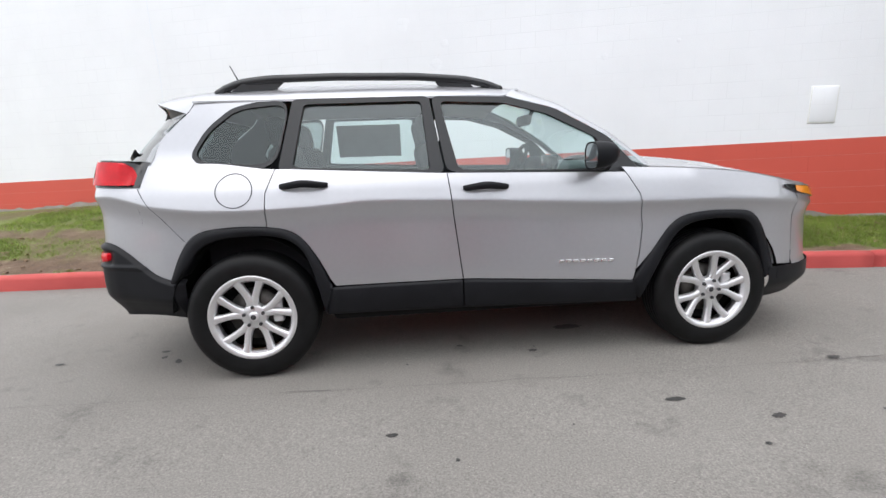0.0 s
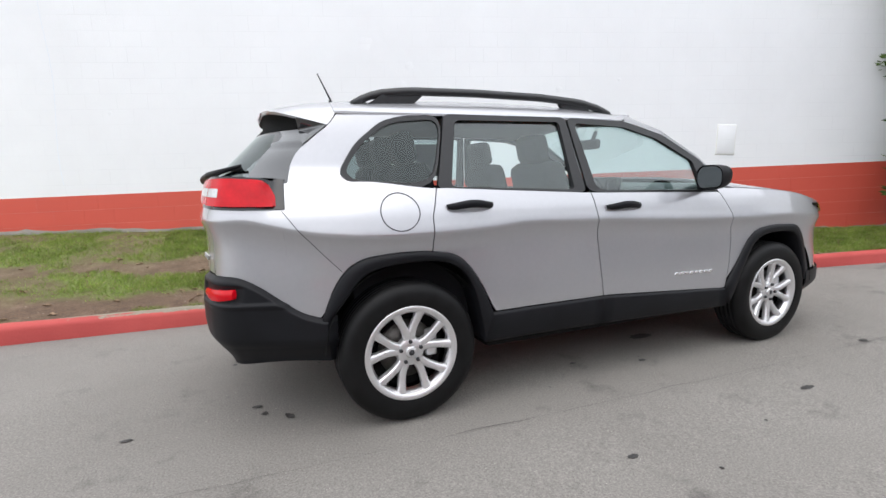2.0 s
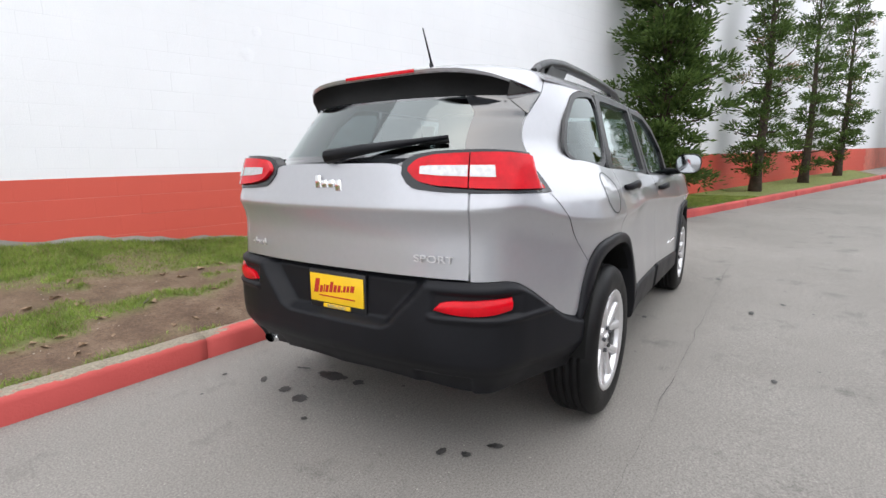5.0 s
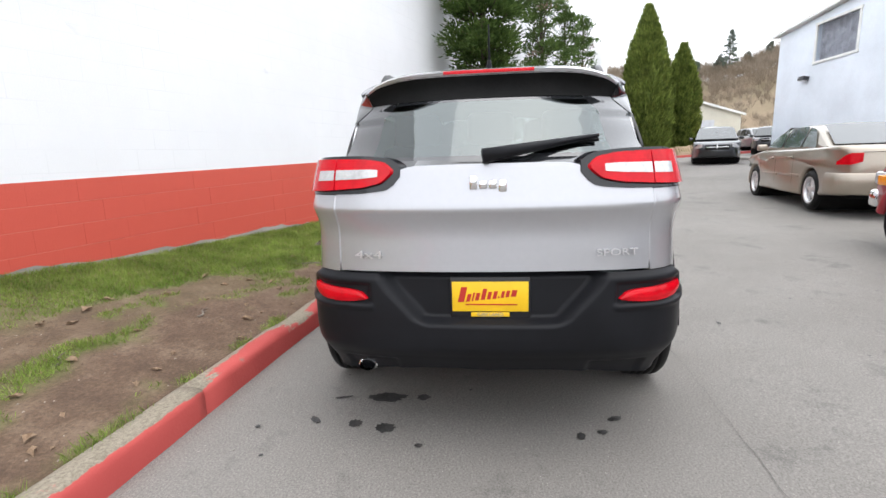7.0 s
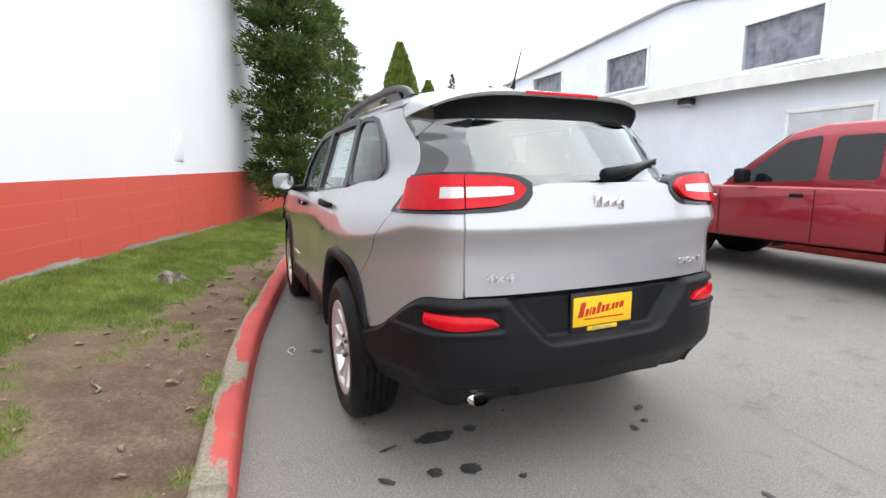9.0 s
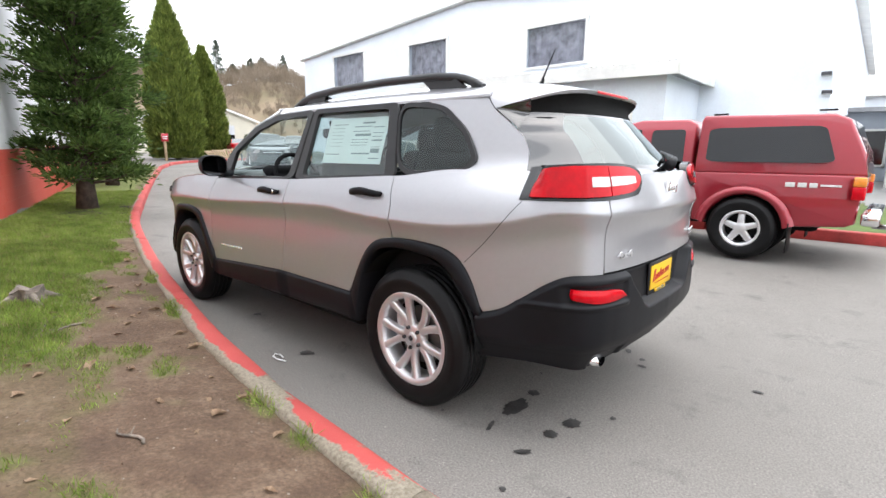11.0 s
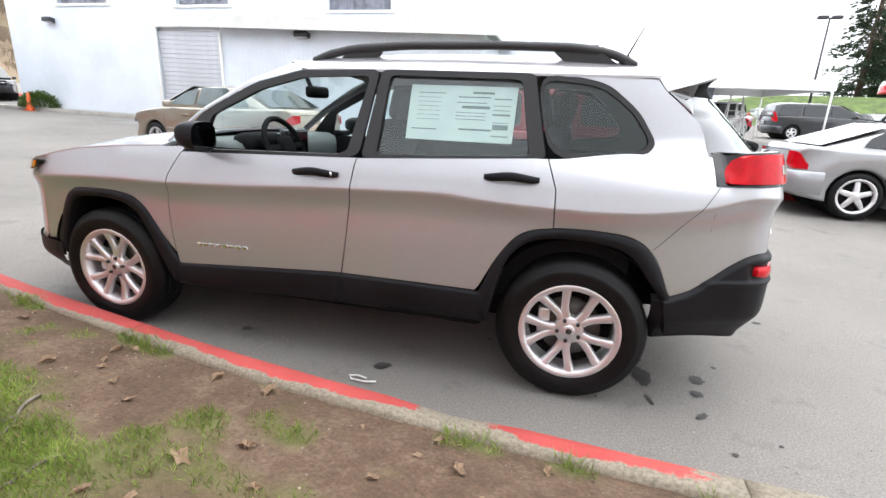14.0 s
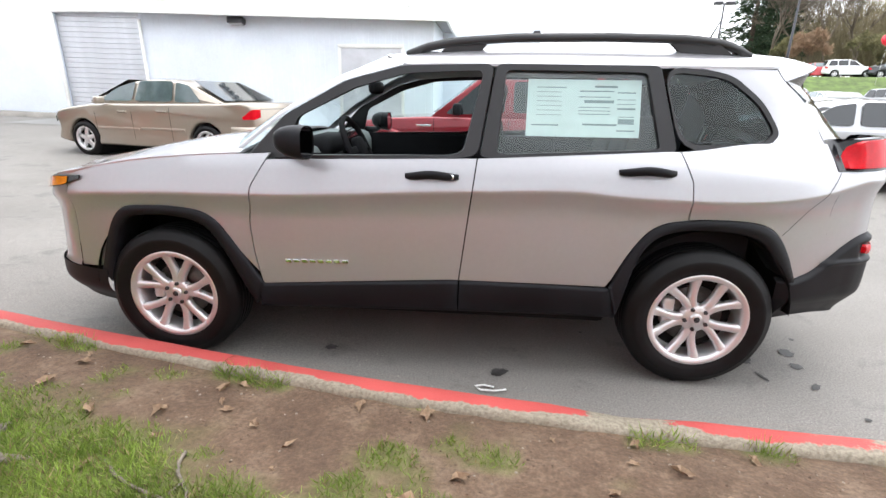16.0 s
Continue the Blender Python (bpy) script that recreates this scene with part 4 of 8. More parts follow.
    if fine:
        for k in range(5):
            a = 2 * math.pi * k / 5 + turn
            bm = lathe([(0.0001, face + sg * 0.026), (0.008, face + sg * 0.026), (0.0105, face + sg * 0.02), (0.0105, face)], 6)
            for v in bm.verts:
                v.co += Vector((math.cos(a) * 0.055, 0, math.sin(a) * 0.055))
            part("lug_nut", bm, "dark_metal", holder, "dark steel wheel nut", False)
        bm = lathe([(0.0001, face + sg * 0.024), (0.022, face + sg * 0.023), (0.030, face + sg * 0.018), (0.031, face)], 24)
        part("hub_cap", bm, "alloy", holder, "round hub cap with a small mark")
        bm = lathe([(0.0001, face + sg * 0.0262), (0.0001, face + sg * 0.0255), (0.015, face + sg * 0.0245)], 16)
        part("hub_mark", bm, "dark_metal", holder)
        bm = lathe([(0.05, face - sg * 0.05), (0.15, face - sg * 0.05), (0.15, face - sg * 0.07), (0.05, face - sg * 0.07)], 40)
        part("brake_disc", bm, dark, holder, "worn iron brake disc")
        bm = bmesh.new()
        box(bm, (0.125, face - sg * 0.045, 0.02), (0.06, 0.05, 0.14), 0.012)
        part("brake_caliper", bm, "alloy", holder, "grey cast brake caliper")
    bm = lathe([(0.0001, face - sg * 0.075), (rim - 0.03, face - sg * 0.075)], 32)
    part("wheel_back", bm, "under", holder)
    return holder


car = thing("sport_utility_car", "silver sport utility car with black cladding parked beside the red kerb", "car")


def car_side(sg):
    # panels
    rd = part("rear_door", panel(sg, lambda z: line_c(z) + 0.003, lambda z: line_b(z) - 0.003, lambda x: rear_out(x) if x < -0.905 else sill_z(x), belt_z, 46, 24), "silver", car)
    fd = part("front_door", panel(sg, lambda z: line_b(z) + 0.003, lambda z: line_a(z) - 0.003, sill_z, belt_z, 36, 26), "silver", car)
    part("front_fender", panel(sg, lambda z: line_a(max(z, 0.3)) + 0.003, lambda z: 1.90, lambda x: front_out(x) if x < 1.735 else 0.50 - (x - 1.735) * 0.1, lambda x: lid_edge(x) - 0.003, 40, 22), "silver", car)
    # quarter panel: flank, corner and roof pillar in one
    bm = bmesh.new()
    cols = []
    for u in span(40):
        xm = lerp(-1.92, line_c(0.95) - 0.003, u)
        b = rear_out(xm) if xm > -1.775 else bumper_top(xm)
        t = lerp(1.21, 1.168, smooth(-1.6, -1.2, xm))
        col = []
        for z in rows_z(b + 0.002, t, crease_z(xm), 22):
            x = lerp(-1.92, line_c(z) - 0.003, u)
            col.append(bm.verts.new(sided(flank(x, z), sg)))
        cols.append(col)
    for a, b in zip(cols, cols[1:]):
        for i in range(len(a) - 1):
            bm.faces.new((a[i], b[i], b[i + 1], a[i + 1]))
    s0, s1 = s_at_y_rear(0.612), s_at_x(-1.92)
    cols = []
    for u in span(16):
        s = lerp(s0, s1, u)
        x = plan_x(s)
        cols.append([bm.verts.new(sided(skin(s, z), sg)) for z in rows_z(bumper_top(x) + 0.003, 1.098, crease_z(x), 16)])
    for a, b in zip(cols, cols[1:]):
        for i in range(len(a) - 1):
            bm.faces.new((a[i], b[i], b[i + 1], a[i + 1]))
    zs = span(26, 1.21, 1.552)
    sheet(lambda u, z: sided(flank(lerp(seam_x(z) + 0.003, quarter_x(z) + 0.012, u), z, 0.014 * smooth(1.21, 1.5, z)), sg), span(12), zs, bm)
    bmesh.ops.remove_doubles(bm, verts=bm.verts, dist=0.0015)
    flange(bm, lambda c: (0.006, -sg * 0.02, 0), lambda c: (abs(c.z - 1.21) < 0.004 and c.x < -1.55) or (abs(c.x + 1.92) < 0.012 and c.z < 1.1))
    qp = part("quarter_panel", bm, "silver", car)
    # fuel flap: a thin round seam
    ring = bmesh.new()
    rows = []
    for r, o in ((0.094, 0.0012), (0.0955, 0.002), (0.098, 0.002), (0.0995, 0.0012)):
        rows.append([ring.verts.new(sided(flank(-1.388 + math.cos(a) * r, 1.064 + math.sin(a) * r * 0.92, o), sg)) for a in span(40, 0, 2 * math.pi)[:-1]])
    for p, q in zip(rows, rows[1:]):
        for i in range(40):
            ring.faces.new((p[i], p[(i + 1) % 40], q[(i + 1) % 40], q[i]))
    if sg < 0:
        part("fuel_flap_seam", ring, "dark_metal", qp, "round fuel flap seam")
    else:
        ring.free()
    seam = [(lerp(-1.925, -1.68, f), lerp(1.088, 0.80, f) - 0.012 * math.sin(math.pi * f)) for f in span(24)]
    bm = sheet(lambda i, v: sided(flank(seam[i][0] + (v - 0.5) * 0.0035, seam[i][1], 0.0012), sg), range(25), span(1))
    part("corner_seam", bm, "under", qp, "thin panel gap")
    # cladding
    part("rear_arch_cladding", ribbon(sg, REAR_OUT, REAR_IN, 44, 0.016, 0.16), "plastic", car, "black plastic wheel arch trim")
    part("front_arch_cladding", ribbon(sg, FRONT_OUT, FRONT_IN, 44, 0.016, 0.16), "plastic", car, "black plastic wheel arch trim")
    part("rear_sill_cladding", ribbon(sg, [(-0.93, 0.515), (-0.175, 0.517)], [(-0.945, 0.355), (-0.172, 0.345)], 12, 0.012, 0.1), "plastic", rd, "black plastic sill trim")
    part("front_sill_cladding", ribbon(sg, [(-0.167, 0.517), (0.85, 0.455)], [(-0.165, 0.345), (0.865, 0.325)], 14, 0.012, 0.1), "plastic", fd, "black plastic sill trim")
    # liner behind the gaps
    bm = sheet(lambda x, v: sided(flank(x, lerp(0.36 if abs(abs(x) - 1.35) > 0.47 else 0.84, min(1.10, lid_edge(x) - 0.05) if x > 0.7 else 1.10, v), -0.05), sg), span(70, -2.0, 1.95), span(6))
    part("body_liner", bm, "under", car)
    # windows
    fn = tilted(sg)
    front = [(-0.255, 1.515), (0.11, 1.498), (0.36, 1.43), (0.645, 1.29), (0.70, 1.106), (-0.165, 1.129)]
    front_o = [(-0.308, 1.55), (0.13, 1.538), (0.41, 1.465), (0.72, 1.30), (0.93, 1.083), (-0.243, 1.116)]
    rear = [(-1.012, 1.515), (-0.365, 1.52), (-0.335, 1.137), (-1.082, 1.175)]
    rear_o = [(-1.078, 1.55), (-0.314, 1.551), (-0.249, 1.117), (-1.168, 1.164)]
    quart = [(-1.095, 1.522), (-1.375, 1.497), (-1.528, 1.385), (-1.612, 1.262), (-1.565, 1.214), (-1.185, 1.192)]
    quart_o = [(-1.083, 1.55), (-1.395, 1.522), (-1.555, 1.395), (-1.645, 1.255), (-1.585, 1.188), (-1.173, 1.166)]
    part("front_window_trim", ring_on(fn, front, front_o, 0.02, 0.1), "trim_black", fd, "satin black window surround", False)
    part("rear_window_trim", ring_on(fn, rear, rear_o, 0.02, 0.06), "trim_black", rd, "satin black window surround", False)
    part("quarter_window_trim", ring_on(fn, quart, quart_o, 0.012, 0.3), "trim_black", qp, "satin black window surround", False)
    if sg < 0:
        part("front_window_glass", pane_on(fn, front, 0.014, 0.08), "glass", fd).visible_shadow = False
    part("rear_window_glass", pane_on(fn, rear, 0.014, 0.05), "glass", rd).visible_shadow = False
    part("quarter_glass", pane_on(fn, quart, 0.003, 0.3), "tint", qp).visible_shadow = False
    # handles
    for door, hx, hz in ((rd, -1.02, 1.078), (fd, -0.03, 1.034)):
        bm = bmesh.new()
        rows = []
        for t in span(14):
            x = hx + lerp(-0.128, 0.128, t)
            env = math.sin(math.pi * min(1, max(0, t * 0.96 + 0.02))) ** 0.2
            bow = 0.036 * math.sin(math.pi * t) ** 0.6 + 0.006
            c = flank(x, hz, bow)
            rows.append([bm.verts.new(sided((c[0], c[1] + math.cos(a) * 0.013 * env, c[2] + math.sin(a) * 0.021 * env + 0.012 * math.sin(math.pi * t) ** 2), sg)) for a in span(10, 0, 2 * math.pi)[:-1]])
        for p, q in zip(rows, rows[1:]):
            for i in range(10):
                bm.faces.new((p[i], p[(i + 1) % 10], q[(i + 1) % 10], q[i]))
        h = part("door_handle", bm, "plastic", door, "black plastic door handle")
        bm = bmesh.new()
        pts = [sided(flank(hx + 0.072 * math.cos(a), hz - 0.012 + 0.03 * math.sin(a), 0.0025 - (0.0)), sg) for a in span(24, 0, 2 * math.pi)[:-1]]
        c = bm.verts.new(sided(flank(hx, hz - 0.012, 0.001), sg))
        vs = [bm.verts.new(p) for p in pts]
        for i in range(24):
            bm.faces.new((c, vs[i], vs[(i + 1) % 24]))
        part("handle_cup", bm, "silver", h)
        if sg > 0 and hx > -0.5:
            bm = lathe([(0.0001, 0.0), (0.011, 0.0), (0.012, -0.004)], 16)
            for v in bm.verts:
                p = flank(hx - 0.095, hz + 0.003, 0.036)
                v.co = Vector((v.co.x + p[0], p[1] + v.co.y, v.co.z + p[2]))
            part("key_lock", bm, "chrome", h, "round chrome key lock")
    # small name plate on the front door, as a plain row of chrome bars
    for i in range(8):
        bm = bmesh.new()
        x = 0.405 + i * 0.042
        p = flank(x, 0.588 - (x - 0.5) * 0.025, 0.003)
        box(bm, sided(p, sg), (0.030, 0.006, 0.019 if i % 2 else 0.016), 0.002)
        for v in bm.verts:
            v.co.x += (v.co.z - p[2]) * 0.35
        part("name_bar", bm, "chrome", fd, "small chrome lettering bar", False)
    # mirror
    bm = bmesh.new()
    rows = []
    for t in span(10):
        x = lerp(0.53, 0.685, t)
        k = math.sqrt(max(0.0, 1 - ((t - 0.0) / 1.0) ** 2.6)) * 0.99 + 0.01
        rows.append([bm.verts.new(sided((x, 0.985 + 0.09 * k * abs(math.cos(a)) ** 0.7 * (1 if math.cos(a) > 0 else -1) * 1.0, 1.185 + 0.075 * k * abs(math.sin(a)) ** 0.7 * (1 if math.sin(a) > 0 else -1) + 0.012 * t), sg)) for a in span(24, 0, 2 * math.pi)[:-1]])
    for p, q in zip(rows, rows[1:]):
        for i in range(24):
            bm.faces.new((p[i], p[(i + 1) % 24], q[(i + 1) % 24], q[i]))
    bm.faces.new(rows[-1])
    tube([sided((0.70, 0.80, 1.125), sg), sided((0.63, 0.88, 1.125), sg), sided((0.61, 0.96, 1.14), sg)], [0.03, 0.024, 0.024], 8, bm)
    mir = part("door_mirror", bm, "plastic", fd, "black plastic door mirror")
    bm = bmesh.new()
    vs = [bm.verts.new(sided((0.534, 0.985 + 0.083 * abs(math.cos(a)) ** 0.7 * (1 if math.cos(a) > 0 else -1), 1.185 + 0.067 * abs(math.sin(a)) ** 0.7 * (1 if math.sin(a) > 0 else -1)), sg)) for a in span(24, 0, 2 * math.pi)[:-1]]
    bm.faces.new(vs)
    part("mirror_glass", bm, "mirror", mir)
    # roof rail
    rail = [(-1.53, 1.605), (-1.46, 1.645), (-1.38, 1.668), (-1.22, 1.684), (-0.85, 1.690), (-0.4, 1.684), (-0.1, 1.664), (0.05, 1.636), (0.14, 1.60)]
    bm = bmesh.new()
    rows = []
    for i, (x, z) in enumerate(resample(rail, 30)):
        y = 0.565 - 0.02 * smooth(-0.2, 0.15, x) - 0.02 * smooth(-1.2, -1.5, x)
        rows.append([bm.verts.new((x, sg * (y + a), z + b)) for a, b in ((-0.016, -0.03), (0.016, -0.03), (0.02, -0.008), (0.012, 0.010), (-0.012, 0.010), (-0.02, 0.0))])
    for p, q in zip(rows, rows[1:]):
        for k in range(6):
            bm.faces.new((p[k], p[(k + 1) % 6], q[(k + 1) % 6], q[k]))
    bm.faces.new(rows[0])
    bm.faces.new(rows[-1])
    rl = part("roof_rail", bm, "trim_black", car, "satin black roof rail")
    for xa, xb, xc in ((-1.53, -1.47, None), (-1.36, -1.12, None), (-0.28, -0.08, None), (0.06, 0.15, None)):
        bm = sheet(lambda u, v: (lerp(xa, xb, u) + (0.10 * (v - 1) if xa == -1.36 else 0.06 * (1 - v) if xa == -0.28 else 0), sg * (0.56 + 0.012), lerp(1.59, float(np.interp(lerp(xa, xb, u), [p[0] for p in rail], [p[1] for p in rail])) - 0.012, v)), span(4), span(2))
        sheet(lambda u, v: (lerp(xa, xb, u) + (0.10 * (v - 1) if xa == -1.36 else 0.06 * (1 - v) if xa == -0.28 else 0), sg * (0.56 - 0.012), lerp(1.59, float(np.interp(lerp(xa, xb, u), [p[0] for p in rail], [p[1] for p in rail])) - 0.012, v)), span(4), span(2), bm)
        part("rail_foot", bm, "trim_black", rl)
    # A pillar
    e1 = [(0.13, house_y(0.13, 1.538) + 0.016, 1.540), (0.41, house_y(0.41, 1.465) + 0.016, 1.467), (0.72, house_y(0.72, 1.30) + 0.016, 1.302), (0.98, 0.765, 1.10)]
    e2 = [(0.22, 0.575, 1.592), (0.47, 0.63, 1.485), (0.76, 0.68, 1.31), (1.01, 0.715, 1.115)]
    a, b = resample(e1, 20), resample(e2, 20)
    bm = sheet(lambda i, t: sided((lerp(a[i][0], b[i][0], t), lerp(a[i][1], b[i][1], t) + 0.012 * math.sin(math.pi * t), lerp(a[i][2], b[i][2], t) + 0.012 * math.sin(math.pi * t)), sg), range(20), span(4))
    part("windscreen_pillar", bm, "silver", car)
    # headlamp
    s0, s1 = s_at_x(1.80), s_at_x(2.16)
    lo, hi = line1([(0, 0.962), (0.3, 0.92), (1, 0.872)]), line1([(0, 0.978), (0.5, 0.968), (1, 0.925)])
    bm = sheet(lambda u, v: sided(skin(lerp(s0, s1, u), lerp(lo(u), hi(u), v), 0.012), sg), span(14), span(4))
    flange(bm, lambda c: (0, -sg * 0.02, 0))
    hl = part("headlamp", bm, "gloss_black", car, "slim dark headlamp")
    bm = sheet(lambda u, v: sided(skin(lerp(s0, s1, lerp(0.2, 0.95, u)), lerp(lerp(lo(lerp(0.2, 0.95, u)), hi(lerp(0.2, 0.95, u)), 0.04), lerp(lo(lerp(0.2, 0.95, u)), hi(lerp(0.2, 0.95, u)), 0.84), v), 0.016), sg), span(10), span(2))
    part("turn_signal", bm, "amber", hl, "amber turn signal")
    bm = sheet(lambda u, v: sided(skin(lerp(s0, s1, lerp(0.1, 0.95, u)), lerp(lerp(lo(u), hi(u), 0.88), lerp(lo(u), hi(u), 0.97), v), 0.016), sg), span(10), span(2))
    part("lamp_strip", bm, "clear_lens", hl)
    # tail lamp
    s0, s1 = s_at_y_rear(0.375), s_at_x(-1.925)
    sm = s_at_y_rear(0.606)
    lo = curve1([(0, 1.178), (0.05, 1.150), (0.14, 1.132), (0.3, 1.122), (0.6, 1.114), (0.86, 1.110), (1, 1.108)])
    hi = curve1([(0, 1.190), (0.04, 1.212), (0.12, 1.228), (0.3, 1.236), (0.55, 1.238), (0.72, 1.234), (0.84, 1.224), (0.90, 1.195), (0.95, 1.14), (1, 1.13)])
    lo2 = curve1([(-0.06, 1.168), (0.0, 1.125), (0.12, 1.108), (0.5, 1.100), (0.9, 1.094), (1.02, 1.094)])
    hi2 = curve1([(-0.06, 1.205), (0.0, 1.228), (0.12, 1.242), (0.4, 1.248), (0.7, 1.243), (1.02, 1.228)])

    def lamp(a, b, v0, v1, out):
        return sheet(lambda u, v: sided(skin(lerp(s0, s1, u), lerp(lo(u), hi(u), v), out), sg), span(22, a, b), span(5, v0, v1))
    um = (sm - s0) / (s1 - s0)
    bm = sheet(lambda u, v: sided(skin(lerp(s0, s1, u), lerp(lo2(u), hi2(u), v), 0.004), sg), span(26, -0.055, 1.02), span(5))
    housing = part("lamp_housing", flange(bm, lambda c: (0.03, -sg * 0.02, 0)), "gloss_black", car, "black lamp surround")
    for a, b, nm in ((0.0, um - 0.004, "inner_tail_lamp"), (um + 0.004, 0.945, "outer_tail_lamp")):
        bm = lamp(a, b, 0.0, 1.0, 0.018)
        lens = part(nm, flange(bm, lambda c: (0.02, -sg * 0.015, 0)), "red_lens", car, "glossy red tail lamp")
        if nm[0] == "i":
            bm = lamp(a + 0.08, b - 0.003, 0.32, 0.64, 0.0205)
        else:
            bm = lamp(a + 0.003, a + 0.15, 0.32, 0.64, 0.0205)
        part("reversing_lens", bm, "clear_lens", lens, "clear lens strip")
    # reflector in the bumper
    s0, s1 = s_at_y_rear(0.487), s_at_x(-2.145)
    lo, hi = curve1([(0, 0.687), (0.1, 0.682), (0.45, 0.675), (0.7, 0.679), (1, 0.694)]), curve1([(0, 0.692), (0.07, 0.712), (0.5, 0.728), (1, 0.737)])
    bm = sheet(lambda u, v: sided(skin(lerp(s0, s1, u), lerp(lo(u), hi(u), v), 0.022 + 0.006 * math.sin(math.pi * v)), sg), span(12), span(4))
    part("bumper_reflector", flange(bm, lambda c: (0.02, -sg * 0.01, 0)), "red_lens", car, "red bumper reflector")
    # wheels and their wells
    for x in (-1.355, 1.35):
        make_wheel(car, x, sg * 0.79, sg, turn={(-1, 0): 1.62, (-1, 1): 1.2, (1, 0): 1.13, (1, 1): 1.75}[(sg, int(x > 0))])
        bm = bmesh.new()
        sheet(lambda a, y: (x + math.cos(a) * 0.42, sg * y, 0.40 + math.sin(a) * 0.42), span(20, 0.02, math.pi - 0.02), [0.50, 0.89], bm)
        sheet(lambda a, r: (x + math.cos(a) * 0.42 * r, sg * 0.50, 0.40 + math.sin(a) * 0.42 * r), span(20, 0.02, math.pi - 0.02), [0.05, 1.0], bm)
        part("wheel_well", bm, "under", car)


for side in (-1, 1):
    car_side(side)

# rear bumper
def bumper_point(s, z, sg):
    p = skin(s, max(z, 0.45), 0.0)
    y = p[1]
    top = bumper_top(plan_x(s))
    o = 0.022 - 0.075 * smooth(0.50, 0.34, z) - 0.022 * smooth(top - 0.028, top, z) ** 2
    # number plate recess with sloping walls
    brim = lerp(0.295, 0.455, smooth(0.56, 0.80, z))
    side, floor_ = min(1.0, max(0.0, (brim - y) / 0.075)), min(1.0, max(0.0, (z - 0.582) / 0.04))
    o -= 0.058 * smooth(0.0, 0.9, 1 - math.hypot(1 - side, 1 - floor_))
    # pocket and ledge of the reflector
    o -= 0.012 * smooth(0.465, 0.48, y) * smooth(0.664, 0.672, z) * smooth(0.752, 0.744, z) * smooth(0.74, 0.72, y)
    o += 0.009 * smooth(0.45, 0.48, y) * smooth(0.640, 0.658, z) * smooth(0.674, 0.664, z)
    # brow above the exhaust
    o -= 0.014 * smooth(0.37, 0.40, y) * smooth(0.62, 0.59, y) * smooth(0.432, 0.424, z)
    x0, y0, _ = skin(s, max(z, 0.45), o)
    return (x0, y0 * sg, z)


bm = bmesh.new()
sL = s_at_x(-1.752)
for sg in (-1, 1):
    cols = []
    for u in span(130):
        s = sL * u
        x = plan_x(s)
        top, bot = bumper_top(x), lerp(0.375, 0.352, u) + 0.012 * math.sin(u * 9)
        cols.append([bm.verts.new(bumper_point(s, lerp(bot, top, v), sg)) for v in span(64)])
    for a, b in zip(cols, cols[1:]):
        for i in range(64):
            bm.faces.new((a[i], b[i], b[i + 1], a[i + 1]))
bmesh.ops.remove_doubles(bm, verts=[v for v in bm.verts if abs(v.co.y) < 0.001], dist=0.002)
bmesh.ops.recalc_face_normals(bm, faces=bm.faces)
flange(bm, lambda c: (0.05, -0.03 * (1 if c.y > 0 else -1), 0))
rear_bumper = part("rear_bumper", bm, "plastic", car, "black textured plastic bumper")
bm = lathe([(0.034, -0.02), (0.04, 0.0), (0.044, 0.0), (0.044, 0.25)], 24, "x")
for v in bm.verts:
    v.co = Vector((-2.186 + v.co.x, 0.523 + v.co.y * 0.95, 0.374 + v.co.z * 0.62))
part("exhaust_tip", bm, "chrome", car, "oval chrome exhaust tip")
bm = lathe([(0.034, -0.01), (0.0001, 0.12)], 16, "x")
for v in bm.verts:
    v.co = Vector((-2.171 + v.co.x, 0.523 + v.co.y * 0.95, 0.374 + v.co.z * 0.62))
part("exhaust_bore", bm, "under", car)

# tailgate
gate_top = curve1([(0, 1.205), (0.28, 1.203), (0.34, 1.190), (0.40, 1.150), (0.46, 1.118), (0.52, 1.110), (0.62, 1.108)])
bm = bmesh.new()
sL = s_at_y_rear(0.604)
for sg in (-1, 1):
    cols = []
    for u in span(50):
        s = sL * u
        y = plan_y(s)
        cols.append([bm.verts.new(sided(skin(s, z), sg)) for z in rows_z(0.797, gate_top(y), 1.035, 24)])
    for a, b in zip(cols, cols[1:]):
        for i in range(len(a) - 1):
            bm.faces.new((a[i], b[i], b[i + 1], a[i + 1]))
bmesh.ops.remove_doubles(bm, verts=[v for v in bm.verts if abs(v.co.y) < 0.001], dist=0.002)
bmesh.ops.recalc_face_normals(bm, faces=bm.faces)
flange(bm, lambda c: (0.02, 0, 0))
tailgate = part("tailgate", bm, "silver", car)


FIN_Z = 1.394
CORNER = Vector((-1.79, 0.54, 1.466))


def seam_pt(z):
    return Vector(flank(seam_x(z) - 0.003, z, 0.014))


def glass_side(z):
    """Where the wrapped rear glass ends at the body's seam."""
    if z < FIN_Z:
        return Vector(flank(seam_x(z) + 0.006, z, 0.003))
    return seam_pt(FIN_Z).lerp(CORNER, min(1.0, (z - FIN_Z) / (CORNER.z - FIN_Z)))


def back_pt(z, t):
    """The rear glass's outer face, t from one seam (-1) across to the other (1)."""
    b = glass_side(z)
    mid = -2.235 + 1.02 * (z - 1.21)
    return (lerp(mid, b.x, abs(t) ** 2.5), b.y * t, z)


def back_x(y, z):
    return back_pt(z, max(-1.0, min(1.0, y / glass_side(z).y)))[0]


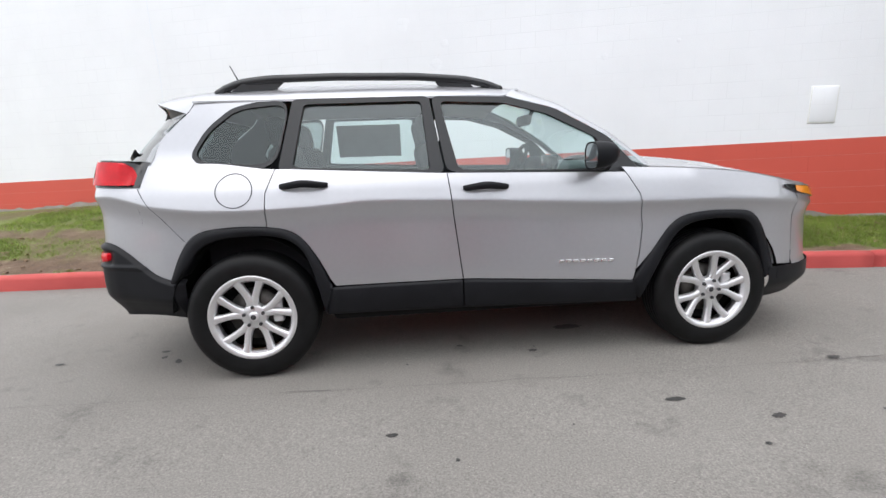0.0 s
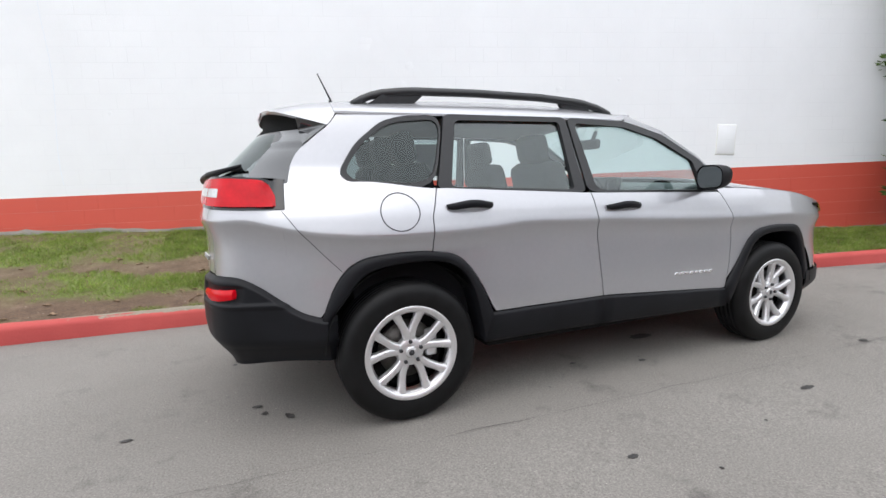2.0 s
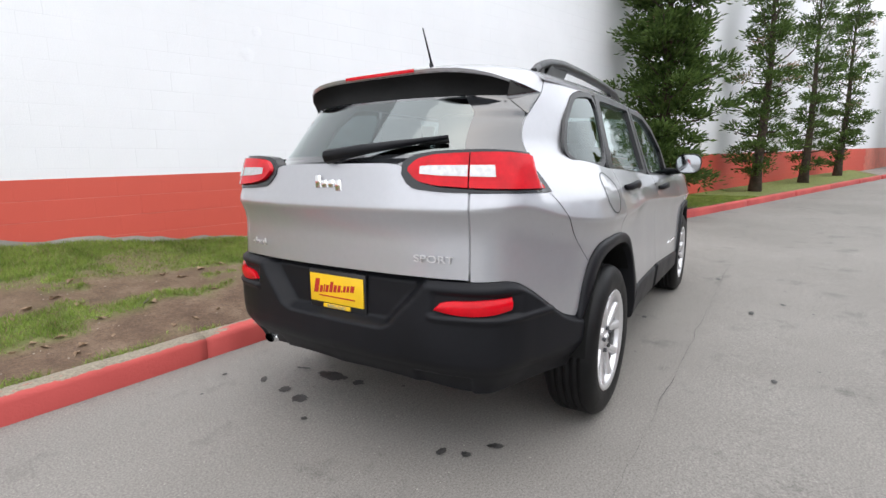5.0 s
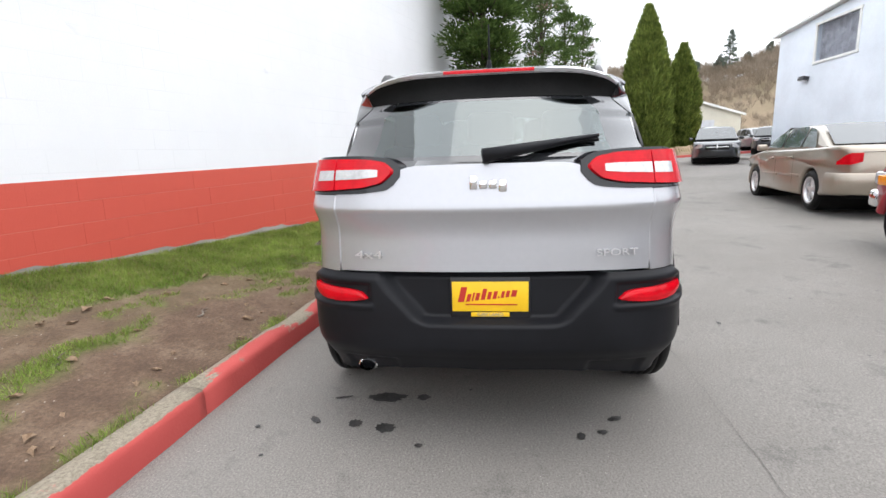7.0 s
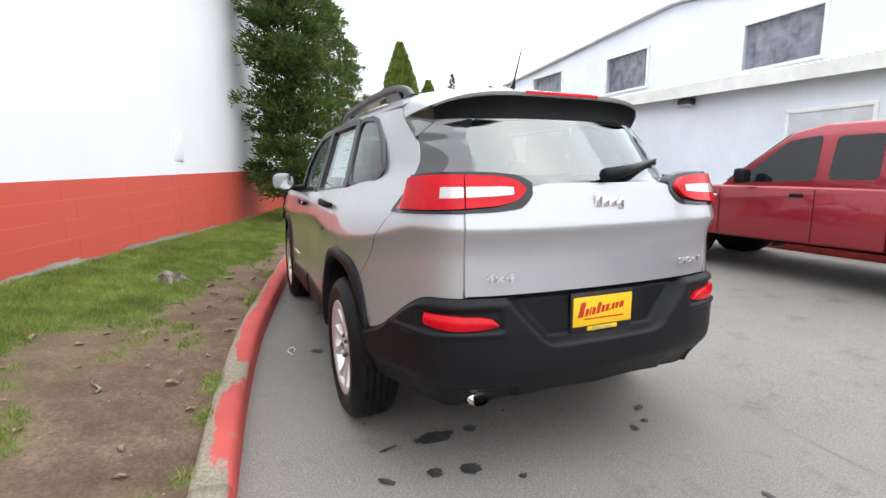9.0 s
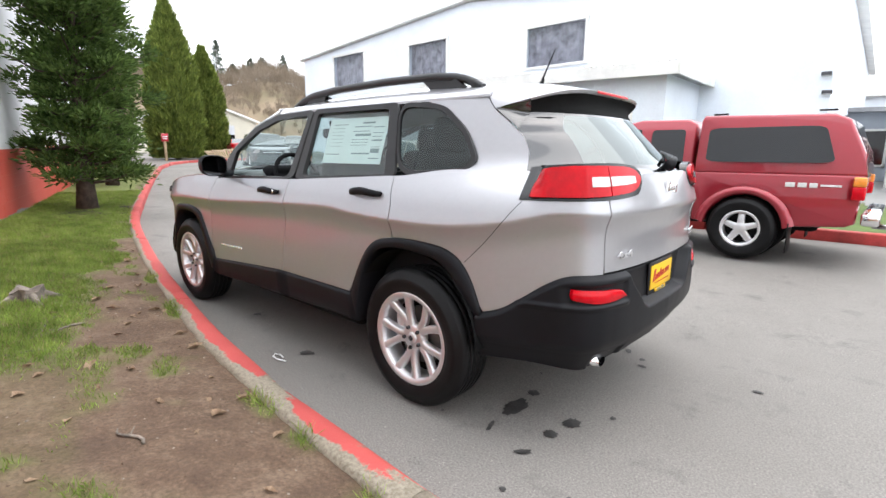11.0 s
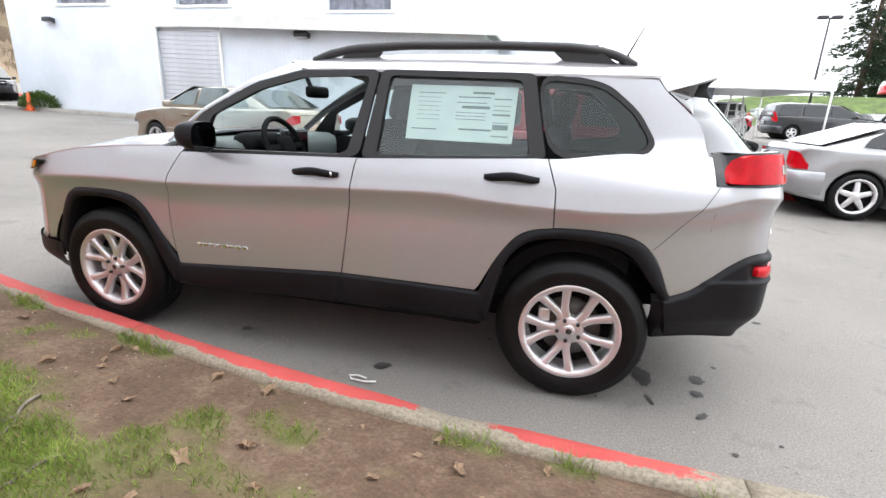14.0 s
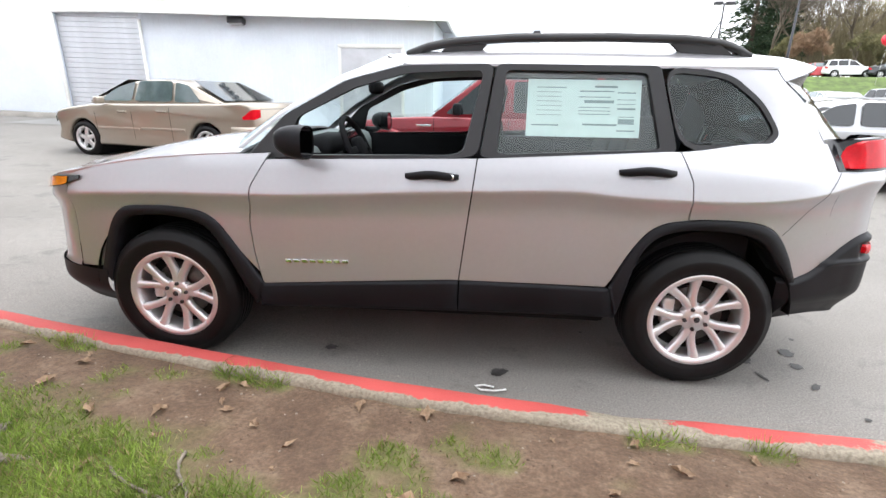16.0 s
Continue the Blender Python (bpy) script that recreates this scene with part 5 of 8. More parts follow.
bm = sheet(lambda y, v: (lerp(skin(s_at_y_rear(abs(y)), 1.2)[0] + 0.012, back_x(y, 1.222), v), y, lerp(gate_top(abs(y)) - 0.004, 1.222, v)), span(40, -0.6, 0.6), span(4))
part("glass_ledge", bm, "wrap_glass", tailgate, "gloss black ledge below the rear glass")
GLASS_T = 0.74
for z0, z1, nm in ((1.212, 1.236, "lower_border"), (1.458, 1.476, "upper_border")):
    part(nm, sheet(lambda t, z: back_pt(z, t), span(30, -GLASS_T, GLASS_T), span(2, z0, z1)), "wrap_glass", tailgate, "black glass border")
part("rear_window", sheet(lambda t, z: back_pt(z, t), span(30, -GLASS_T, GLASS_T), span(10, 1.236, 1.458)), "rear_glass", tailgate).visible_shadow = False
for sg in (-1, 1):
    part("side_glass_wrap", sheet(lambda t, z: back_pt(z, sg * t), span(12, GLASS_T, 1.0), span(18, 1.212, 1.476)), "wrap_glass", tailgate, "gloss black corner panel")
CREASE = seam_pt(1.488)


def trailing(t):
    """The spoiler's trailing edge, flat across the middle and swept forward at its ends."""
    a = abs(t)
    return Vector((lerp(-1.945, CREASE.x, a**5.2), CREASE.y * t, lerp(1.584, CREASE.z, a**4.6)))


# wiper
bm = tube([(back_x(0.02, 1.235) - 0.05, 0.02, 1.232), (back_x(-0.15, 1.255) - 0.045, -0.15, 1.258), (back_x(-0.43, 1.29) - 0.03, -0.43, 1.30)], [0.028, 0.02, 0.007], 8)
wiper = part("rear_wiper", bm, "plastic", car, "black rear wiper arm and blade")
bm = tube([(back_x(-0.02, 1.25) - 0.02, -0.02, 1.25), (back_x(-0.43, 1.28) - 0.018, -0.43, 1.285)], 0.009, 6)
part("wiper_blade", bm, "rubber", wiper)

# roof with its spoiler
roof_top = curve1([(-2.06, 1.572), (-1.9, 1.597), (-1.6, 1.636), (-1.2, 1.657), (-0.7, 1.664), (-0.3, 1.657), (0.05, 1.632), (0.24, 1.605)])
roof_edge = curve1([(-1.64, 1.555), (-1.4, 1.55), (0.0, 1.547), (0.13, 1.54), (0.24, 1.535)])


def roof_pt(x, t):
    ye = house_y(x, 1.548) + 0.018 - 0.06 * smooth(0.08, 0.26, x)
    ze = roof_edge(x) + 0.05 * smooth(0.1, 0.24, x)
    a = abs(t)
    return (x + 0.09 * (1 - a * a) * smooth(-0.2, 0.22, x), ye * t, ze + (roof_top(x) - ze) * (1 - a**4.5) ** 0.85)


ts = sorted({*span(20, -1, 1), *(g * k for g in (0.93, 0.95, 0.965, 0.98, 0.99) for k in (-1, 1))})
part("roof", flange(sheet(roof_pt, span(44, -1.632, 0.22), ts), lambda c: (0, 0, -0.012)), "silver", car)


def spoiler_pt(f, t):
    """f from the roof seam to the trailing edge, t across."""
    p = Vector(roof_pt(-1.632, t)).lerp(trailing(t), f)
    side, plain = seam_pt(lerp(1.556, 1.488, f)), Vector(roof_pt(-1.632, 1)).lerp(CREASE, f)
    d = (side - plain) * abs(t) ** 8
    p += Vector((d.x, d.y * (1 if t > 0 else -1), d.z))
    return (p.x, p.y, p.z + 0.012 * math.sin(math.pi * f) * (1 - t**4))


spoiler = part("roof_spoiler", sheet(lambda f, t: spoiler_pt(f, t), span(16), ts), "silver", car, "silver roof spoiler")
bm = sheet(lambda t, v: (spoiler_pt(1, t)[0] + 0.006 * v, spoiler_pt(1, t)[1], spoiler_pt(1, t)[2] - 0.016 * v * (1 - 0.6 * abs(t) ** 6)), ts, span(2))
part("spoiler_lip", bm, "silver", spoiler)


SPLIT = 0.88


def under_spoiler(t, v):
    p = trailing(t * SPLIT) + Vector((0.004, 0, -0.012))
    q = Vector(back_pt(1.472, t)) + Vector((-0.003, 0, 0))
    m = p.lerp(q, v)
    k = math.sin(math.pi * v) * (1 - abs(t) ** 6)
    return (m.x + 0.03 * k, m.y, m.z)


part("spoiler_underside", sheet(under_spoiler, ts, span(8)), "under", spoiler, "black spoiler underside")
for sg in (-1, 1):
    def fin(f, t):
        tip, start = seam_pt(FIN_Z), trailing(SPLIT) + Vector((0, 0, -0.006))
        if f < 0.4:
            a, b = trailing(lerp(SPLIT, 1.0, f / 0.4)), start.lerp(CORNER, f / 0.4)
        else:
            a, b = seam_pt(lerp(1.488, FIN_Z, (f - 0.4) / 0.6)), CORNER.lerp(tip, (f - 0.4) / 0.6)
        q = a.lerp(b, t)
        return (q.x - 0.004, sg * (q.y + 0.004 * math.sin(math.pi * t)), q.z)
    # takes the dark corner glass material, darker than the silver spoiler
    part("spoiler_fin", sheet(fin, span(20), span(8)), "wrap_glass", spoiler, "dark glossy spoiler winglet")
bm = sheet(lambda y, v: (spoiler_pt(1, y / CREASE.y)[0] - 0.004 + 0.04 * max(0, v - 0.5), y, spoiler_pt(1, y / CREASE.y)[2] - 0.010 + 0.012 * min(1, v * 2) + 0.004 * v), span(14, -0.19, 0.19), span(4))
part("high_brake_lamp", bm, "red_lens", spoiler, "red high brake lamp")
bm = tube([(-1.50, 0.0, 1.635), (-1.535, 0, 1.70)], [0.022, 0.008], 10)
part("aerial_base", bm, "plastic", car)
part("aerial", tube([(-1.52, 0, 1.68), (-1.60, 0, 1.85)], [0.006, 0.003], 8), "plastic", car, "short black roof aerial")

# windscreen and bonnet
top_e = [(roof_pt(0.22, t)[0] + 0.004, roof_pt(0.22, t)[1] * 0.94, roof_pt(0.22, t)[2] - 0.004) for t in span(16, -1, 1)]
low_e = [(1.16 - 0.16 * abs(t) ** 2.2, 0.72 * t, 1.175 - 0.055 * t * t) for t in span(16, -1, 1)]
bm = sheet(lambda i, v: (lerp(top_e[i][0], low_e[i][0], v), lerp(top_e[i][1], low_e[i][1], v), lerp(top_e[i][2], low_e[i][2], v) + 0.03 * math.sin(math.pi * v)), range(17), span(10))
part("windscreen", bm, "glass", car).visible_shadow = False


def bonnet_pt(x, t):
    s = s_at_x(min(x, 2.22))
    e = flank(min(x, 2.22), lid_edge(min(x, 2.22)), 0.0)
    ye = e[1] * (1 if x < 2.0 else lerp(1, 0.8, (x - 2.0) / 0.22))
    a = abs(t)
    crown = lerp(0.055, 0.03, smooth(1.0, 2.2, x)) + 0.012 * smooth(0.75, 0.6, a)
    return (x + 0.03 * (1 - a * a) * smooth(1.6, 2.2, x), ye * t, lid_edge(x) + crown * (1 - a**2.6))


part("bonnet", flange(sheet(bonnet_pt, span(34, 0.93, 2.24), ts), lambda c: (0, 0, -0.015)), "silver", car)
bm = bmesh.new()
sF = _arc[-1]
s0 = s_at_x(1.905)
for sg in (-1, 1):
    cols = []
    for u in span(30):
        s = lerp(s0, sF, u)
        x = plan_x(s)
        cols.append([bm.verts.new(sided(skin(s, z, 0.0 if z > 0.5 else 0.01), sg)) for z in span(20, 0.48, lid_edge(x) - 0.004)])
    for a, b in zip(cols, cols[1:]):
        for i in range(20):
            bm.faces.new((a[i], b[i], b[i + 1], a[i + 1]))
front_bumper = part("front_bumper", bm, "silver", car)
bm = bmesh.new()
s0 = s_at_x(1.70)
for sg in (-1, 1):
    cols = []
    for u in span(34):
        s = lerp(s0, sF, u)
        x = plan_x(s)
        cols.append([bm.verts.new(sided(skin(s, max(z, 0.42), 0.02 - 0.09 * smooth(0.40, 0.25, z))[:2] + (z,), sg)) for z in span(10, lerp(0.27, 0.30, u), 0.485)])
    for a, b in zip(cols, cols[1:]):
        for i in range(10):
            bm.faces.new((a[i], b[i], b[i + 1], a[i + 1]))
part("front_valance", bm, "plastic", front_bumper, "black plastic lower bumper")
bm = bmesh.new()
box(bm, (2.235, 0, 0.87), (0.06, 0.9, 0.12), 0.02)
part("grille", bm, "gloss_black", front_bumper)
part("floor_pan", box(bmesh.new(), (0.1, 0, 0.36), (3.5, 1.30, 0.16), 0.05), "under", car)
part("floor_pan", box(bmesh.new(), (-0.05, 0, 0.36), (1.75, 1.72, 0.12), 0.04), "under", car)
for x, w in ((-1.4, 0.7), (1.35, 0.7)):
    part("axle", tube([(x, -w, 0.33), (x, w, 0.33)], 0.05, 8), "under", car)

# writing and plate
part("plate_frame", box(bmesh.new(), (-2.252, 0.0, 0.69), (0.014, 0.312, 0.165), 0.004), "trim_black", car, "black number plate frame")
plate = part("dealer_plate", box(bmesh.new(), (-2.262, 0.0, 0.695), (0.006, 0.296, 0.120), 0.002), "yellow", car, "yellow dealer plate with red lettering")
part("plate_strip", box(bmesh.new(), (-2.262, 0.0, 0.6225), (0.006, 0.15, 0.017), 0.001), "yellow", plate)
face_rear = Matrix(((0, 0, -1, 0), (-1, 0, 0, 0), (0, 1, 0, 0), (0, 0, 0, 1)))
letters("plate_word", "KIRKLAND", 0.021, 0.0004, Matrix.Translation((-2.2655, 0, 0.6225)) @ face_rear, "ink", plate)
rnd = random.Random(2)
yy = 0.125
for i, (w, h) in enumerate(((0.03, 0.06), (0.018, 0.03), (0.008, 0.034), (0.018, 0.03), (0.02, 0.045), (0.018, 0.03), (0.018, 0.03), (0.006, 0.008), (0.014, 0.026), (0.016, 0.026), (0.024, 0.026))):
    b2 = bmesh.new()
    box(b2, (-2.2662, yy - w / 2, 0.69 + h / 2 - 0.016 + i * 0.0022), (0.0015, w * 0.8, h), 0)
    for v in b2.verts:
        v.co.y -= (v.co.z - 0.69) * 0.25
    part("plate_stroke", b2, "plate_red", plate, "red handwriting stroke", False)
    yy -= w + 0.0035
b2 = box(bmesh.new(), (-2.2662, -0.005, 0.664), (0.0015, 0.2, 0.005), 0)
part("plate_stroke", b2, "plate_red", plate, "", False)
# maker's badge: a plain chrome shape; trim words
b2 = bmesh.new()
for i, (w, h, dz) in enumerate(((0.03, 0.052, 0.004), (0.032, 0.032, -0.004), (0.032, 0.032, -0.004), (0.032, 0.046, -0.010))):
    box(b2, (skin(0.05, 1.13)[0] - 0.006, 0.056 - i * 0.036, 1.132 + dz), (0.012, w, h), 0.006)
part("maker_badge", b2, "chrome", tailgate, "plain chrome badge")
letters("drive_badge", "4x4", 0.062, 0.003, Matrix.Translation((skin(s_at_y_rear(0.48), 0.862)[0] - 0.010, 0.475, 0.862)) @ Matrix.Rotation(radians(-9), 4, 'Z') @ face_rear @ Matrix.Diagonal((1.25, 0.7, 1, 1)), "alloy", tailgate, "small chrome lettering")
letters("trim_badge", "SPORT", 0.048, 0.003, Matrix.Translation((skin(s_at_y_rear(0.48), 0.862)[0] - 0.010, -0.475, 0.865)) @ Matrix.Rotation(radians(9), 4, 'Z') @ face_rear @ Matrix.Diagonal((1.1, 0.75, 1, 1)), "alloy", tailgate, "small chrome lettering")

# cabin
def seat(x, y, w=0.5):
    bm = bmesh.new()
    box(bm, (x, y, 0.70), (0.5, w, 0.2), 0.06)
    box(bm, (x - 0.28, y, 1.0), (0.16, w * 0.95, 0.62), 0.06, Matrix.Rotation(radians(-14), 3, 'Y'))
    st = part("seat", bm, "cabin", car, "black cloth seat")
    bm = bmesh.new()
    box(bm, (x - 0.375, y, 1.385), (0.10, 0.27, 0.18), 0.04, Matrix.Rotation(radians(-12), 3, 'Y'))
    tube([(x - 0.36, y - 0.06, 1.26), (x - 0.37, y - 0.06, 1.36)], 0.007, 6, bm)
    tube([(x - 0.36, y + 0.06, 1.26), (x - 0.37, y + 0.06, 1.36)], 0.007, 6, bm)
    part("headrest", bm, "cabin", st)


for y in (-0.37, 0.37):
    seat(0.05, y)
seat(-0.85, -0.42, 0.46)
seat(-0.85, 0.42, 0.46)
seat(-0.85, 0.0, 0.36)
part("dashboard", box(bmesh.new(), (0.82, 0, 1.03), (0.42, 1.42, 0.22), 0.07), "cabin_grey", car, "grey dashboard")
part("instrument_hood", box(bmesh.new(), (0.64, 0.37, 1.12), (0.16, 0.36, 0.12), 0.05), "cabin", car)
part("centre_screen", box(bmesh.new(), (0.61, 0.0, 1.10), (0.06, 0.30, 0.18), 0.02), "gloss_black", car)
bm = bmesh.new()
n = 40
rings = []
ax = Matrix.Rotation(radians(-65), 3, 'Y')
for i in range(n):
    a = 2 * math.pi * i / n
    c = Vector((math.cos(a) * 0.185, math.sin(a) * 0.185, 0))
    rings.append([bm.verts.new(ax @ (c + (c.normalized() * math.cos(b) + Vector((0, 0, 1)) * math.sin(b)) * 0.017) + Vector((0.45, 0.37, 1.10))) for b in span(8, 0, 2 * math.pi)[:-1]])
for i in range(n):
    p, q = rings[i], rings[(i + 1) % n]
    for k in range(8):
        bm.faces.new((p[k], p[(k + 1) % 8], q[(k + 1) % 8], q[k]))
sw = part("steering_wheel", bm, "cabin", car, "black steering wheel")
bm = box(bmesh.new(), (0, 0, 0.01), (0.13, 0.12, 0.05), 0.02)
for dx, dy, sx, sy in ((0.0, 0.12, 0.04, 0.14), (0.0, -0.12, 0.04, 0.14), (-0.11, 0, 0.12, 0.05)):
    box(bm, (dx, dy, 0), (sx, sy, 0.02), 0.006)
bmesh.ops.transform(bm, matrix=Matrix.Translation((0.45, 0.37, 1.10)) @ ax.to_4x4(), verts=bm.verts)
part("wheel_boss", bm, "cabin", sw)
part("inner_mirror", box(bmesh.new(), (0.42, 0.0, 1.44), (0.05, 0.26, 0.075), 0.02), "cabin", car, "black inside mirror")
part("mirror_stem", tube([(0.46, 0, 1.46), (0.5, 0, 1.54)], 0.015, 8), "cabin", car)
bm = sheet(lambda x, t: (x, 0.62 * t, 1.535 + 0.05 * (1 - t * t) - 0.03 * smooth(-0.1, 0.25, x)), span(10, -1.55, 0.25), span(8, -1, 1))
part("headliner", bm, "headliner", car, "pale grey roof lining")
for sg in (-1, 1):
    bm = sheet(lambda x, v: (x, sg * (0.74 - 0.02 * v), lerp(0.45, 1.11, v)), span(8, -1.6, 0.8), span(3))
    part("door_lining", bm, "cabin", car)
part("load_floor", box(bmesh.new(), (-1.6, 0, 0.75), (0.9, 1.3, 0.1), 0.02), "cabin", car)

# price sheet on the kerbside rear window
def paper_pt(x, z, out):
    return (x, house_y(x, z) - 0.018 + out, z)


bm = sheet(lambda u, v: paper_pt(lerp(-0.995, -0.465, u) - 0.005 * v, lerp(1.222, 1.482, v) - 0.0 * u, 0.0), span(10), span(6))
bm2 = [(u, v, w, h) for u, v, w, h in ((0.30, 0.88, 0.20, 0.035), (0.38, 0.80, 0.30, 0.02), (0.36, 0.62, 0.26, 0.05), (0.40, 0.70, 0.28, 0.015), (0.40, 0.52, 0.28, 0.012), (0.40, 0.46, 0.28, 0.012), (0.40, 0.40, 0.28, 0.012), (0.35, 0.22, 0.30, 0.03), (0.12, 0.78, 0.16, 0.02), (0.12, 0.66, 0.16, 0.012), (0.12, 0.58, 0.16, 0.012), (0.12, 0.50, 0.16, 0.03), (0.12, 0.36, 0.14, 0.012), (0.12, 0.28, 0.14, 0.09), (0.12, 0.12, 0.16, 0.02), (0.78, 0.86, 0.26, 0.015), (0.80, 0.78, 0.22, 0.008), (0.80, 0.70, 0.22, 0.008), (0.80, 0.62, 0.22, 0.008), (0.80, 0.54, 0.22, 0.008), (0.80, 0.46, 0.22, 0.008), (0.80, 0.38, 0.22, 0.008), (0.83, 0.20, 0.24, 0.02))]
price = part("price_sheet", bm, "paper", car, "pale printed price sheet behind the glass")
bm = sheet(lambda u, v: paper_pt(lerp(-0.985, -0.465, u) - 0.005 * v, lerp(1.222, 1.482, v), -0.004), span(10), span(6))
part("sheet_backing", bm, "paper", price)
for u, v, w, h in bm2:
    b3 = sheet(lambda a, b: paper_pt(lerp(-0.995, -0.465, u + (a - 0.5) * w), lerp(1.222, 1.482, v + (b - 0.5) * h), 0.0015), span(2), span(1))
    part("print_bar", b3, "ink", price, "", False)

# ---- other vehicles ----
def end_bow(x, f, x0, x1, bow):
    """Draws the two ends of a body back towards its flanks."""
    return x + bow * f * f * (smooth(x0 + 0.6, x0, x) - smooth(x1 - 0.6, x1, x))


def slab(bm, poly, w0, taper, tumble=0.0, z_ref=0.0, rim=0.05, bow=0.0, crown=0.0):
    """A closed side outline (x, z) given body: rounded flanks, drawn in towards its ends."""
    n = len(poly)
    P = np.array(poly, float)
    nxt, prv = np.roll(P, -1, 0), np.roll(P, 1, 0)
    d = nxt - prv
    d /= np.linalg.norm(d, axis=1)[:, None] + 1e-9
    area = 0.5 * np.sum(P[:, 0] * nxt[:, 1] - nxt[:, 0] * P[:, 1])
    inw = np.stack([-d[:, 1], d[:, 0]], 1) * (1 if area > 0 else -1)
    rows = []
    x0, x1 = P[:, 0].min(), P[:, 0].max()
    half = [(1.0, rim), (0.988, rim * 0.4), (0.95, rim * 0.1), (0.82, 0.0), (0.5, 0.0)]
    for f, ins in [(-q, i) for q, i in half] + [(0.0, 0.0)] + half[::-1]:
        row = []
        for (x, z), (ix, iz) in zip(P, inw):
            xx, zz = x + ix * ins, z + iz * ins
            y = w0 * f * taper(x) - (1 if f > 0 else -1 if f < 0 else 0) * tumble * max(0.0, zz - z_ref) * abs(f)
            row.append(bm.verts.new((end_bow(xx, abs(f), x0, x1, bow), y, zz - crown * f * f * smooth(z_ref, z_ref + 0.3, zz))))
        rows.append(row)
    for a, b in zip(rows, rows[1:]):
        for i in range(n):
            j = (i + 1) % n
            bm.faces.new((a[i], a[j], b[j], b[i]))
    bm.faces.new(rows[0])
    bm.faces.new(rows[-1][::-1])
    bmesh.ops.recalc_face_normals(bm, faces=bm.faces)
    return bm


def arch(cx, r, z0, n=10):
    return [(cx + r * math.cos(a), max(z0, 0.33 + r * math.sin(a))) for a in span(n, math.pi - 0.15, 0.15)]


def side_pane(poly, y_at, sg, out=0.004):
    bm = bmesh.new()
    vs = [bm.verts.new((x, sg * (y_at(x, z) + out), z)) for x, z in rounded(poly, 0.12, 3)]
    bm.faces.new(vs)
    return bm


def softened_loop(poly, axles):
    """Cuts the corners of a closed outline, but for the wheel arches."""
    out = []
    n = len(poly)
    for i, b in enumerate(poly):
        a, c = poly[i - 1], poly[(i + 1) % n]
        if any(abs(b[0] - x) < 0.42 for x in axles) and b[1] < 0.72:
            out.append(b)
        else:
            out += [(lerp(b[0], a[0], 0.22), lerp(b[1], a[1], 0.22)), (lerp(lerp(a[0], c[0], 0.5), b[0], 0.86), lerp(lerp(a[1], c[1], 0.5), b[1], 0.86)), (lerp(b[0], c[0], 0.22), lerp(b[1], c[1], 0.22))]
    return out


